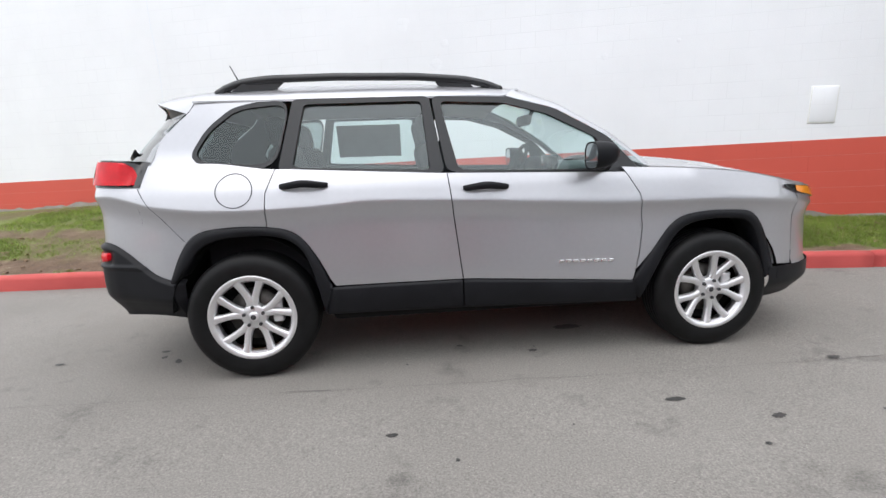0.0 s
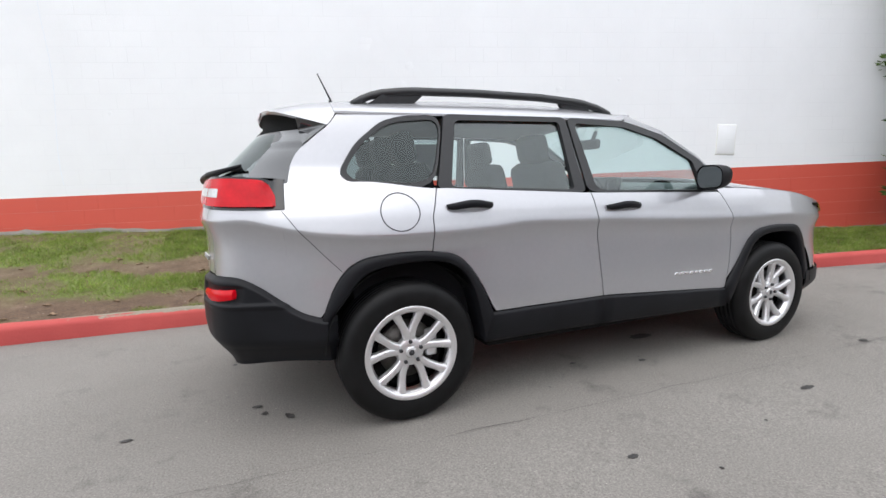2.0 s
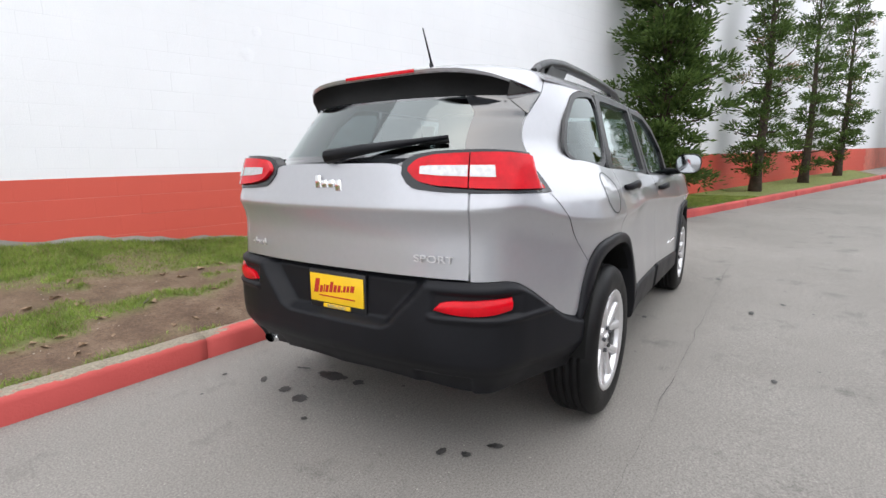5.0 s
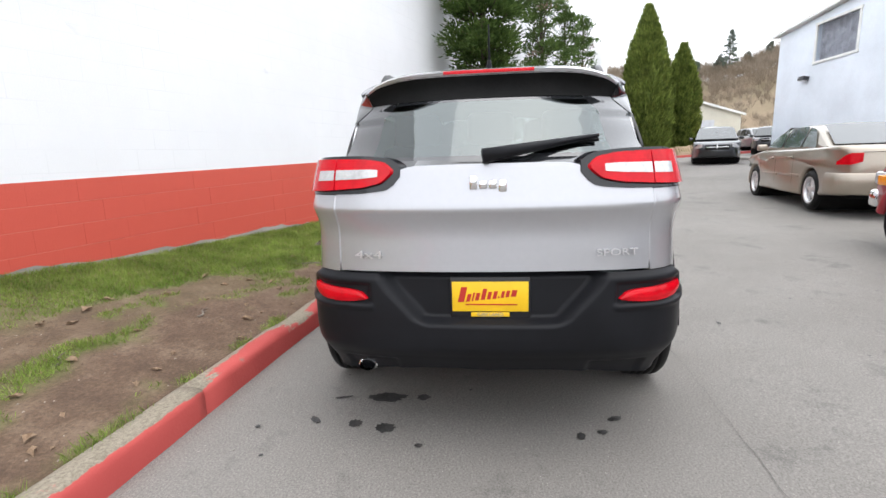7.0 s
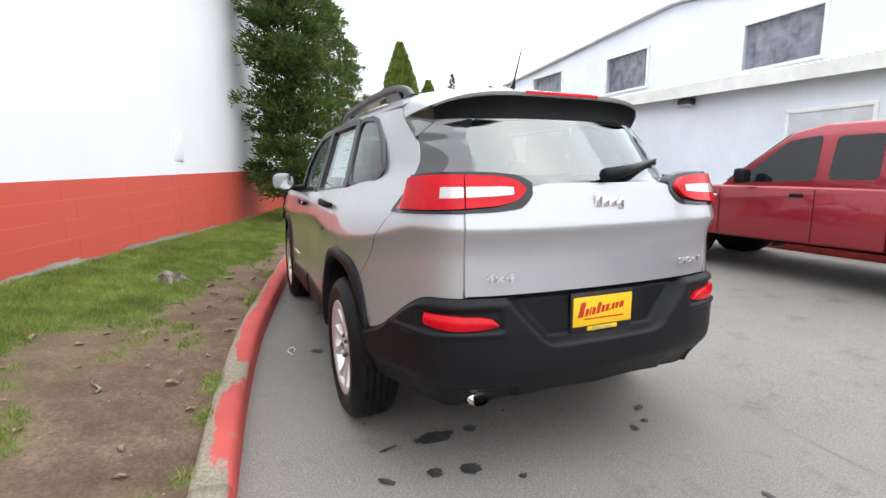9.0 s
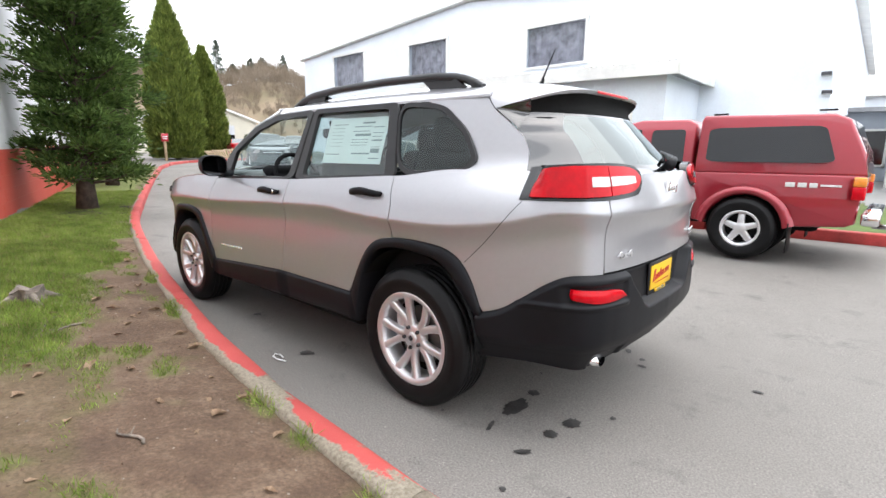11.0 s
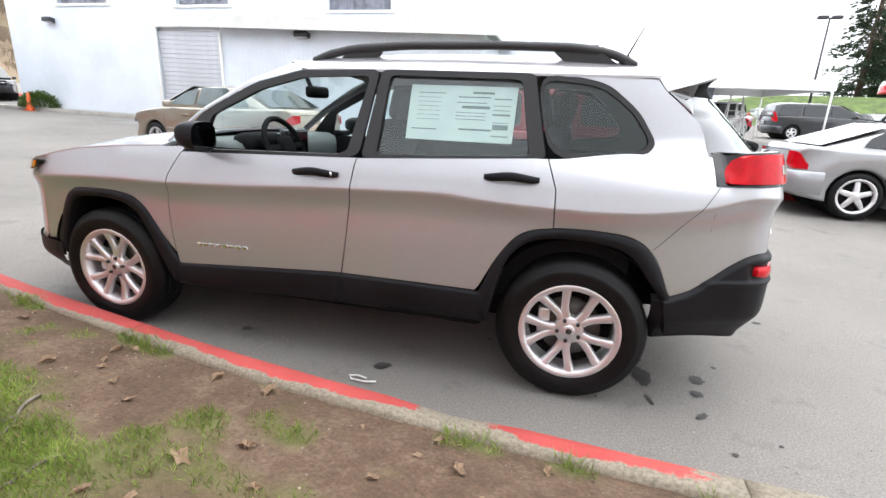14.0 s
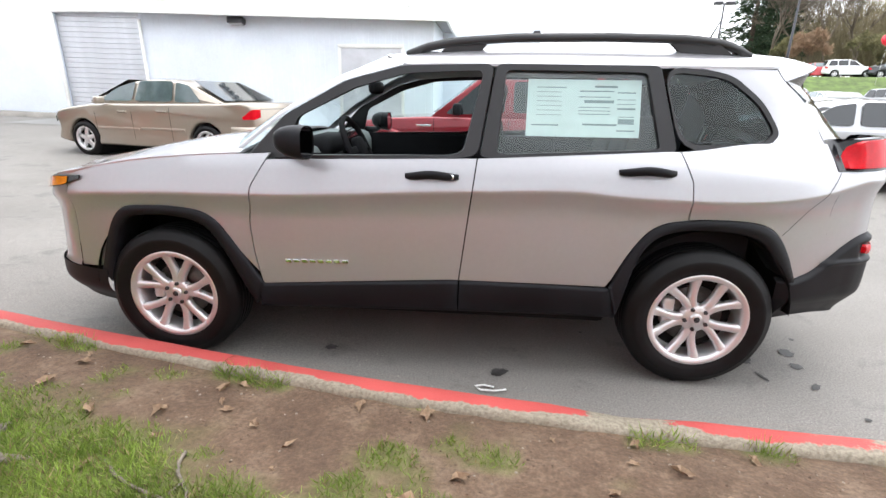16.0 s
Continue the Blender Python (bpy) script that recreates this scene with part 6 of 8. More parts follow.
def plain_car(name, label, group, paint, spec, m, parts=True):
    """A parked car from its side outline; spec holds the outlines."""
    root = thing(name, label, "car", group, m=m)
    L, W = spec["low"], spec["w"]
    x0, x1 = min(p[0] for p in L), max(p[0] for p in L)
    tp = curve1([(x0, 0.80), (x0 + 0.12, 0.90), (x0 + 0.5, 0.985), (x0 + 1.1, 1.0), (x1 - 1.2, 1.0), (x1 - 0.5, 0.965), (x1 - 0.15, 0.86), (x1, 0.72)])
    bow = spec.get("bow", 0.16)
    L = softened_loop(L, spec["axles"])
    part("body", slab(bmesh.new(), L, W, tp, bow=bow), paint, root)
    H = spec["house"]
    zr = min(p[1] for p in H)
    tb = spec.get("tumble", 0.36)
    hy = lambda x, z: (W - 0.06) * tp(x) - tb * max(0.0, z - zr)
    part("cabin", slab(bmesh.new(), softened_loop(H, ()), W - 0.06, tp, tb, zr, 0.04, crown=0.05), paint, root)
    for sg in (-1, 1):
        for poly in spec["panes"]:
            part("side_window", side_pane(poly, hy, sg), spec.get("glass", "dark_glass"), root, spec.get("glass_label", "dark side window"))
    for (xa, za), (xb, zb) in spec["screens"]:
        nx, nz = (zb - za), -(xb - xa)
        ln = math.hypot(nx, nz)
        sgn = 1 if (xa + xb) / 2 * nx > (np.mean([p[0] for p in H])) * nx else -1
        ox, oz = sgn * nx / ln * 0.008, sgn * nz / ln * 0.008
        if oz < 0:
            ox, oz = -ox, -oz
        bm = sheet(lambda t, v: (lerp(xa, xb, v) + ox + 0.04 * (1 - t * t) * (1 if ox > 0 else -1) * 0.3, (hy(lerp(xa, xb, v), lerp(za, zb, v)) - 0.06) * t, lerp(za, zb, v) + oz), span(8, -1, 1), span(3))
        part("windscreen", bm, "screen_glass", root, "sloping window reflecting the sky")
    for x in spec["axles"]:
        for sg in (-1, 1):
            make_wheel(root, x, sg * (W - 0.115), sg, spec.get("spokes", 5), spec.get("R", 0.325), spec.get("rim", 0.215), 0.2, False)
    bm = bmesh.new()
    box(bm, ((x0 + x1) / 2, 0, 0.42), (x1 - x0 - 0.5, W * 1.5, 0.35), 0.05)
    part("underbody", bm, "under", root)
    for x in spec["axles"]:
        bm = lathe([(0.0001, -W + 0.1), (0.36, -W + 0.1), (0.37, W - 0.1), (0.0001, W - 0.1)], 20)
        for v in bm.verts:
            v.co += Vector((x, 0, 0.36))
        part("wheel_well", bm, "under", root)
    if parts:
        zt, zh = spec["tail_z"], spec["head_z"]
        for sg in (-1, 1):
            for sa, sb, za, zb, mt, nm, out in ((x0, x0 + 0.30, zt[0], zt[1], "red_lens", "tail_lamp", 0.012), (x1 - 0.42, x1, zh[0], zh[1], "clear_lens", "headlamp", 0.012)):
                rear_end = sa == x0

                def lampf(u, v):
                    """Round the corner of the body, from its end on to its flank."""
                    end, way = (x0, 1) if rear_end else (x1, -1)
                    xo = end if u < 0.5 else end + way * (u - 0.5) * 0.36
                    f = lerp(0.84, 1.0, min(1.0, u * 2))
                    y = W * f * tp(xo) + (0.008 if u >= 0.5 else 0.0)
                    top = lerp(zb, lerp(za, zb, 0.3), smooth(0.5, 1.0, u))
                    return (end_bow(xo, f, x0, x1, bow) - way * 0.009 * (u < 0.6), sg * y, lerp(lerp(za, zb, 0.25 * (1 - min(1.0, u * 2))), top, v))
                part(nm, sheet(lampf, span(12), span(2)), mt, root, "red tail lamp" if rear_end else "clear headlamp")
            bm = bmesh.new()
            mx, mz = spec["mirror"]
            box(bm, (mx, sg * (W + 0.06), mz), (0.10, 0.18, 0.13), 0.03)
            part("door_mirror", bm, spec.get("mirror_paint", paint), root)
            for hx, hz in spec["handles"]:
                bm = bmesh.new()
                box(bm, (hx, sg * (W + 0.008), hz), (0.2, 0.03, 0.035), 0.01)
                part("door_handle", bm, spec.get("handle_paint", paint), root)
            for a, b, z in spec.get("strips", ()):
                bm = bmesh.new()
                box(bm, ((a + b) / 2, sg * (W + 0.001), z), (b - a, 0.02, 0.045), 0.006)
                part("side_strip", bm, spec.get("strip_paint", paint), root, "door rubbing strip")
            for dx in spec.get("gaps", ()):
                bm = sheet(lambda z, t: (dx + 0.04 * (z - 0.6) + (t - 0.5) * 0.008, sg * (W * 1.0 * tp(dx) + 0.002 - 0.02 * smooth(0.8, 1.0, z)), z), span(6, 0.36, spec["belt"] - 0.05), span(1))
                part("door_gap", bm, "under", root)
        def round_rear(u, out, z, far=0.24):
            """A point on the rear end, u from one flank (-1) across to the other (1)."""
            a = abs(u)
            xo, f = (x0, a / 0.7) if a < 0.7 else (x0 + (a - 0.7) / 0.3 * far, 1.0)
            y = W * f * tp(xo) + (out if a >= 0.7 else 0.0)
            return (end_bow(xo, f, x0, x1, bow) - (out if a < 0.85 else 0.0), y if u > 0 else -y, z)
        zb = spec["low"][0][1]
        bm = sheet(lambda u, v: round_rear(u, (0.0, 0.022, 0.026, 0.022, 0.002)[v], (zb - 0.1, zb - 0.06, zb + 0.08, zb + 0.19, zb + 0.215)[v], 0.5), span(40, -1, 1), range(5))
        part("rear_bumper", bm, paint, root, "body-coloured rear bumper")
        bm = sheet(lambda u, v: round_rear(u * 0.6, 0.004, zt[1] + 0.012 - 0.008 * v), span(20, -1, 1), span(1))
        part("lid_gap", bm, "under", root)
        bm = bmesh.new()
        box(bm, (x0 - 0.012, 0, spec["plate_z"]), (0.012, 0.34, 0.16), 0.004)
        part("number_plate", bm, "paper", root, "pale number plate")
        bm = bmesh.new()
        box(bm, (x0 - 0.016, 0, spec["plate_z"]), (0.012, 0.22, 0.05), 0.002)
        part("plate_bar", bm, "ink", root)
        if "grille" in spec:
            bm = bmesh.new()
            box(bm, (x1 - 0.01, 0, spec["grille"]), (0.05, W * 1.0, 0.22), 0.02)
            g = part("grille", bm, "gloss_black", root)
            bm = bmesh.new()
            box(bm, (x1 + 0.02, 0, spec["grille"]), (0.02, W * 0.9, 0.03), 0.005)
            box(bm, (x1 + 0.02, 0, spec["grille"]), (0.02, 0.03, 0.18), 0.005)
            part("grille_bars", bm, "chrome", root)
    return root


SEDAN = dict(glass="pale_glass", glass_label="side window with reflected sky painted in as pale teal", w=0.91, belt=0.98, R=0.325,
             low=[(-2.40, 0.42), (-2.42, 0.70), (-2.36, 0.98), (-2.25, 1.05), (-1.55, 1.02), (0.0, 0.99), (1.05, 0.98), (1.9, 0.87), (2.32, 0.74), (2.42, 0.55), (2.38, 0.30), (1.74, 0.24)] + arch(1.38, 0.36, 0.24)[::-1] + [(1.02, 0.22), (-1.0, 0.22)] + arch(-1.36, 0.36, 0.24)[::-1] + [(-1.72, 0.26), (-2.3, 0.30)],
             house=[(-1.78, 1.0), (-1.70, 1.06), (-1.05, 1.36), (-0.6, 1.435), (-0.1, 1.45), (0.3, 1.415), (0.62, 1.29), (1.28, 0.98), (0.6, 0.93), (-1.2, 0.93)],
             panes=[[(-1.28, 1.03), (-0.72, 1.03), (-0.70, 1.37), (-0.98, 1.32)], [(-0.66, 1.03), (0.16, 1.03), (0.10, 1.385), (-0.64, 1.385)], [(0.22, 1.03), (0.98, 1.03), (0.56, 1.27), (0.18, 1.375)]],
             screens=[((-1.72, 1.06), (-1.02, 1.39)), ((1.24, 1.01), (0.42, 1.40))], axles=(-1.36, 1.38), tail_z=(0.76, 0.93), head_z=(0.62, 0.80), mirror=(0.80, 1.04), handles=((-0.5, 0.86), (0.38, 0.84)),
             strips=((-0.95, -0.0, 0.55), (0.05, 1.0, 0.54)), gaps=(-0.66, 0.18, 1.02), plate_z=0.83, grille=0.62)
COUPE = dict(w=0.865, belt=0.95, R=0.33, rim=0.235,
             low=[(-2.20, 0.42), (-2.22, 0.62), (-2.16, 0.92), (-2.05, 0.99), (-1.5, 0.96), (0.0, 0.93), (0.85, 0.92), (1.8, 0.80), (2.15, 0.68), (2.22, 0.5), (2.18, 0.26), (1.66, 0.21)] + arch(1.30, 0.36, 0.22)[::-1] + [(0.94, 0.19), (-0.9, 0.19)] + arch(-1.27, 0.36, 0.22)[::-1] + [(-1.63, 0.22), (-2.12, 0.28)],
             house=[(-1.85, 0.95), (-1.75, 0.99), (-1.0, 1.28), (-0.5, 1.375), (0.0, 1.375), (0.35, 1.28), (1.05, 0.92), (0.5, 0.88), (-1.4, 0.88)],
             panes=[[(-1.30, 1.0), (-0.70, 0.98), (-0.66, 1.31), (-0.95, 1.27), (-1.22, 1.12)], [(-0.60, 0.98), (0.78, 0.97), (0.34, 1.22), (0.02, 1.32), (-0.56, 1.325)]],
             screens=[((-1.78, 0.99), (-0.92, 1.31)), ((1.02, 0.945), (0.22, 1.33))], axles=(-1.27, 1.30), tail_z=(0.66, 0.90), head_z=(0.56, 0.72), mirror=(0.62, 0.98), handles=((-0.42, 0.83),), handle_paint="plastic",
             strips=((-1.0, 0.9, 0.58),), strip_paint="plastic", gaps=(-0.62, 0.86), plate_z=0.78)
VAN = dict(w=0.98, belt=1.08, R=0.335,
           low=[(-2.5, 0.42), (-2.54, 0.7), (-2.5, 1.12), (-1.0, 1.10), (1.2, 1.08), (1.95, 1.0), (2.45, 0.86), (2.56, 0.6), (2.5, 0.28), (1.92, 0.24)] + arch(1.55, 0.38, 0.24)[::-1] + [(1.15, 0.22), (-1.15, 0.22)] + arch(-1.53, 0.38, 0.24)[::-1] + [(-1.92, 0.26), (-2.42, 0.3)],
           house=[(-2.48, 1.05), (-2.40, 1.4), (-2.25, 1.7), (-1.8, 1.76), (-0.3, 1.76), (0.35, 1.70), (0.9, 1.48), (1.62, 1.08), (0.9, 1.0), (-2.0, 1.0)],
           panes=[[(-2.25, 1.14), (-1.25, 1.14), (-1.22, 1.62), (-2.1, 1.62)], [(-1.15, 1.14), (-0.02, 1.14), (-0.04, 1.64), (-1.12, 1.64)], [(0.05, 1.14), (1.18, 1.14), (0.7, 1.48), (0.30, 1.62), (0.03, 1.64)]],
           screens=[((-2.45, 1.15), (-2.30, 1.62)), ((1.58, 1.11), (0.50, 1.66))], axles=(-1.53, 1.55), tumble=0.26, tail_z=(0.85, 1.3), head_z=(0.70, 0.88), mirror=(1.05, 1.15), handles=((-0.1, 0.92), (0.2, 0.9)), gaps=(0.02, 1.2), plate_z=0.8, grille=0.74)
SUV = dict(w=0.93, belt=1.05, R=0.35,
           low=[(-2.2, 0.5), (-2.24, 0.75), (-2.2, 1.08), (-1.0, 1.07), (0.9, 1.05), (1.85, 0.98), (2.15, 0.9), (2.25, 0.65), (2.18, 0.36), (1.72, 0.34)] + arch(1.32, 0.4, 0.34)[::-1] + [(0.9, 0.3), (-0.95, 0.3)] + arch(-1.33, 0.4, 0.34)[::-1] + [(-1.74, 0.34), (-2.12, 0.4)],
           house=[(-2.15, 1.0), (-2.05, 1.35), (-1.85, 1.64), (-1.4, 1.7), (-0.2, 1.7), (0.25, 1.62), (1.05, 1.06), (0.5, 0.98), (-1.7, 0.98)],
           panes=[[(-1.95, 1.12), (-1.2, 1.12), (-1.2, 1.58), (-1.75, 1.58)], [(-1.12, 1.12), (-0.3, 1.12), (-0.3, 1.6), (-1.1, 1.6)], [(-0.22, 1.12), (0.72, 1.12), (0.25, 1.5), (-0.2, 1.6)]],
           screens=[((-2.13, 1.1), (-1.93, 1.56)), ((1.02, 1.1), (0.32, 1.58))], axles=(-1.33, 1.32), tumble=0.28, tail_z=(0.85, 1.1), head_z=(0.78, 0.95), mirror=(0.7, 1.12), handles=((-0.4, 0.95), (0.4, 0.93)), gaps=(-0.26, 0.75), plate_z=0.85, grille=0.85)


def stand(x, y, heading, dz=0.0):
    return pose(x, y, ground_z(x, y) + dz, 0, 0, heading)


plain_car("sedan", "tan metallic sedan parked on the asphalt drive", "", "tan", SEDAN, stand(5.83, -6.33, -10))
plain_car("coupe", "pale silver coupe with dark windows and black door strips", "", "pale_silver", COUPE, stand(-6.5, -5.55, 178))
plain_car("minivan", "black minivan facing the drive with a cross-bar grille", "", "dark_paint", VAN, stand(21.6, -10.75, 160))
plain_car("hatchback_car", "small bright red car parked beyond the minivan", "", "bright_red", SEDAN, stand(36.5, -16.6, -20))
plain_car("dark_suv", "black sport utility vehicle beyond the minivan", "", "dark_paint", SUV, stand(28.5, -16.9, 152))
plain_car("silver_suv", "silver sport utility vehicle near the far shed", "", "pale_silver", SUV, stand(35.6, -19.7, 178))
plain_car("pale_suv", "white and black sport utility vehicle beside the kiosk", "", "white_paint", SUV, stand(-7.6, -21.5, 65))
plain_car("dark_minivan", "dark grey minivan in the sales lot", "", "dark_paint", VAN, stand(-13.2, -25.5, 182))
plain_car("blue_car", "blue car in the sales lot", "", "blue_paint", SEDAN, stand(-15.5, -30.5, 175))
LOT = ["bright_red", "white_paint", "pale_silver", "dark_paint", "pale_silver", "white_paint", "dark_paint", "bright_red"]
lot_rnd = random.Random(5)
protos = {}
for row, (yy, n) in enumerate(((-33, 7), (-40, 8), (-48, 9))):
    for i in range(n):
        pt = LOT[(i * 3 + row) % len(LOT)]
        px = -11 - i * 4.1 - row * 1.5
        key = (pt, (i + row) % 3)
        mt = stand(px, yy + lot_rnd.uniform(-0.4, 0.4), 92 + lot_rnd.uniform(-4, 4))
        if key in protos:
            copy_thing(protos[key], mt)
        else:
            colour = {"bright_red": "red", "white_paint": "white", "pale_silver": "silver", "dark_paint": "black"}[pt]
            protos[key] = plain_car("parked_car", f"{colour} car parked in the sales lot row", "cars in the sales lot", pt, (SEDAN, SUV, COUPE)[(i + row) % 3], mt, True)
for i, (px, py, pt) in enumerate(((-35, -50, "white_paint"), (-38.5, -49, "dark_paint"), (-42, -48, "pale_silver"), (-46, -47, "white_paint"), (-30.5, -51.5, "bright_red"), (-33, -51, "bright_red"))):
    plain_car("parked_car", "car parked above the grass bank", "cars above the bank", pt, (SUV, SEDAN)[i % 2], pose(px, py, ground_z(px, py) + 2.6, 0, 0, 170))


def pickup(m):
    root = thing("pickup_truck", "dark red pickup truck with a matching bed canopy", "truck", m=m)
    W = 0.84
    tp = curve1([(-2.6, 0.90), (-2.45, 0.96), (-1.9, 1.0), (1.3, 1.0), (2.1, 0.93), (2.45, 0.80)])
    bed = [(-2.58, 0.50), (-2.60, 1.02), (-0.98, 1.02), (-0.98, 0.42), (-1.08, 0.40)] + arch(-1.55, 0.43, 0.40)[::-1] + [(-2.0, 0.42), (-2.5, 0.46)]
    part("bed", slab(bmesh.new(), bed, W, tp, 0, 0, 0.03), "red_paint", root)
    front = [(-0.95, 0.42), (-0.95, 1.02), (0.9, 1.03), (1.5, 1.0), (2.15, 0.92), (2.32, 0.78), (2.34, 0.50), (2.0, 0.44)] + arch(1.55, 0.43, 0.40)[::-1] + [(1.08, 0.40)]
    part("body", slab(bmesh.new(), front, W, tp, 0, 0, 0.03), "red_paint", root)
    cabp = [(-0.93, 0.98), (-0.90, 1.60), (-0.80, 1.67), (-0.2, 1.68), (0.10, 1.62), (0.85, 1.04), (0.5, 0.96), (-0.5, 0.96)]
    hy = lambda x, z: (W - 0.05) * tp(x) - 0.22 * max(0.0, z - 0.96)
    part("cab", slab(bmesh.new(), cabp, W - 0.05, tp, 0.22, 0.96, 0.035), "red_paint", root)
    canopy = [(-2.62, 1.0), (-2.58, 1.25), (-2.42, 1.60), (-2.28, 1.67), (-1.0, 1.70), (-0.965, 1.64), (-0.965, 1.0)]
    cy = lambda x, z: (W - 0.01) * tp(x) - 0.16 * max(0.0, z - 1.0)
    can = part("canopy", slab(bmesh.new(), canopy, W - 0.01, tp, 0.16, 1.0, 0.035), "red_paint", root, "red bed canopy")
    for sg in (-1, 1):
        part("canopy_window", side_pane([(-2.35, 1.14), (-1.08, 1.14), (-1.08, 1.54), (-2.22, 1.54)], cy, sg), "dark_glass", can, "long dark canopy window")
        part("cab_window", side_pane([(-0.80, 1.10), (-0.36, 1.10), (-0.36, 1.54), (-0.78, 1.54)], hy, sg), "dark_glass", root, "dark rear cab window")
        part("door_window", side_pane([(-0.24, 1.08), (0.66, 1.06), (0.12, 1.52), (-0.22, 1.56)], hy, sg), "dark_glass", root, "dark door window")
        for cx in (-1.55, 1.55):
            o = [(cx + 0.50 * math.cos(a) * 1.05, max(0.44, 0.36 + 0.50 * math.sin(a))) for a in span(14, math.pi - 0.1, 0.1)]
            i = [(cx + 0.42 * math.cos(a), max(0.40, 0.36 + 0.43 * math.sin(a))) for a in span(14, math.pi - 0.1, 0.1)]
            bm = bmesh.new()
            rows = [[bm.verts.new((x, sg * (W * tp(cx) + k), z)) for k, (x, z) in ((0.0, po), (0.045, (lerp(po[0], pi[0], 0.3), lerp(po[1], pi[1], 0.3))), (0.05, pi), (-0.05, pi))] for po, pi in zip(o, i)]
            for a, b in zip(rows, rows[1:]):
                for k in range(3):
                    bm.faces.new((a[k], b[k], b[k + 1], a[k + 1]))
            part("fender_flare", bm, "red_paint", root, "red fender flare")
            make_wheel(root, cx, sg * 0.77, sg, 5, 0.365, 0.205, 0.25, False)
            bm = lathe([(0.0001, -0.2), (0.41, -0.2), (0.41, 0.13), (0.0001, 0.13)], 20)
            for v in bm.verts:
                v.co += Vector((cx, sg * 0.6, 0.40))
            part("wheel_well", bm, "under", root)
            bm = bmesh.new()
            box(bm, (cx - 0.47, sg * 0.76, 0.30), (0.012, 0.26, 0.34), 0.003)
            part("mud_flap", bm, "rubber", root, "black mud flap")
        bm = bmesh.new()
        box(bm, (0.45, sg * (W + 0.10), 1.14), (0.12, 0.17, 0.17), 0.03)
        part("door_mirror", bm, "plastic", root, "black door mirror")
        bm = bmesh.new()
        box(bm, (-0.12, sg * (W + 0.006), 0.93), (0.14, 0.03, 0.04), 0.01)
        part("door_handle", bm, "plastic", root)
        for a, z0, z1, mt, nm in ((0, 0.90, 1.0, "amber", "turn_lens"), (1, 0.76, 0.90, "red_lens", "tail_lamp")):
            bm = bmesh.new()
            box(bm, (-2.575, sg * (W * 0.97 - 0.05), (z0 + z1) / 2), (0.11, 0.14, z1 - z0), 0.015)
            part(nm, bm, mt, root, "amber turn lens" if a == 0 else "red tail lamp")
        for i, (bx, bw, bh) in enumerate(((-1.98, 0.10, 0.05), (-2.09, 0.09, 0.05), (-2.19, 0.08, 0.05), (-2.34, 0.2, 0.022))):
            bm = bmesh.new()
            box(bm, (bx - 0.0, sg * (W * tp(bx) + 0.004), 0.90), (bw * 0.9, 0.006, bh), 0.001)
            part("side_decal", bm, "white_stuff", root, "pale decal bar")
        bm = bmesh.new()
        box(bm, (0.95, sg * (W * tp(0.95) + 0.004), 0.90), (0.22, 0.006, 0.03), 0.001)
        part("fender_badge", bm, "chrome", root, "small chrome badge")
        for dx in (-0.30, 0.80):
            bm = sheet(lambda z, t: (dx + (t - 0.5) * 0.008, sg * (W * tp(dx) + 0.003), z), span(4, 0.44, 1.0), span(1))
            part("door_gap", bm, "under", root)
    bm = sheet(lambda t, v: (lerp(-2.585, -2.44, v) - 0.012, t * (cy(-2.5, lerp(1.1, 1.56, v)) - 0.08), lerp(1.10, 1.58, v)), span(4, -1, 1), span(2))
    part("canopy_hatch", bm, "dark_glass", can, "dark canopy hatch")
    bm = sheet(lambda t, v: (lerp(0.83, 0.14, v) + 0.012, t * (hy(0.4, lerp(1.06, 1.58, v)) - 0.06), lerp(1.07, 1.60, v) + 0.008), span(6, -1, 1), span(2))
    part("windscreen", bm, "screen_glass", root)
    bm = bmesh.new()
    box(bm, (-2.70, 0, 0.56), (0.16, 1.56, 0.14), 0.03)
    part("rear_bumper", bm, "chrome", root, "chrome step bumper")
    bm = tube([(-2.7, 0, 0.42), (-2.9, 0, 0.42), (-2.95, 0, 0.43)], 0.03, 8)
    box(bm, (-2.93, 0, 0.475), (0.05, 0.05, 0.05), 0.018)
    part("tow_hitch", bm, "chrome", root, "steel tow hitch")
    bm = bmesh.new()
    box(bm, (2.32, 0, 0.55), (0.16, 1.5, 0.2), 0.05)
    part("front_bumper", bm, "chrome", root)
    for sg in (-1, 1):
        bm = bmesh.new()
        box(bm, (2.20, sg * 0.62, 0.78), (0.2, 0.3, 0.16), 0.04)
        part("headlamp", bm, "clear_lens", root)
        bm = bmesh.new()
        box(bm, (2.12, sg * 0.76, 0.76), (0.18, 0.06, 0.12), 0.02)
        part("turn_lens", bm, "amber", root)
    bm = bmesh.new()
    box(bm, (-0.1, 0, 0.48), (4.3, 1.1, 0.25), 0.05)
    part("underbody", bm, "under", root)
    for cx in (-2.2, -1.15):
        for cy_ in (-0.6, 0.6):
            bm = bmesh.new()
            box(bm, (cx, cy_, 1.71), (0.16, 0.03, 0.02), 0.004)
            part("canopy_clip", bm, "plastic", can)


pickup(stand(-0.33, -5.02, -1.5, -0.0))


# ---- buildings ----
def tilt(x):
    return 0.02 * x


def wall_box(x0, x1, y0, y1, z0, z1):
    bm = bmesh.new()
    c = [[bm.verts.new((x, y, z + tilt(x))) for x, y in ((x0, y0), (x1, y0), (x1, y1), (x0, y1))] for z in (z0, z1)]
    for i in range(4):
        j = (i + 1) % 4
        bm.faces.new((c[0][i], c[0][j], c[1][j], c[1][i]))
    bm.faces.new(c[1])
    bm.faces.new(c[0][::-1])
    return bm


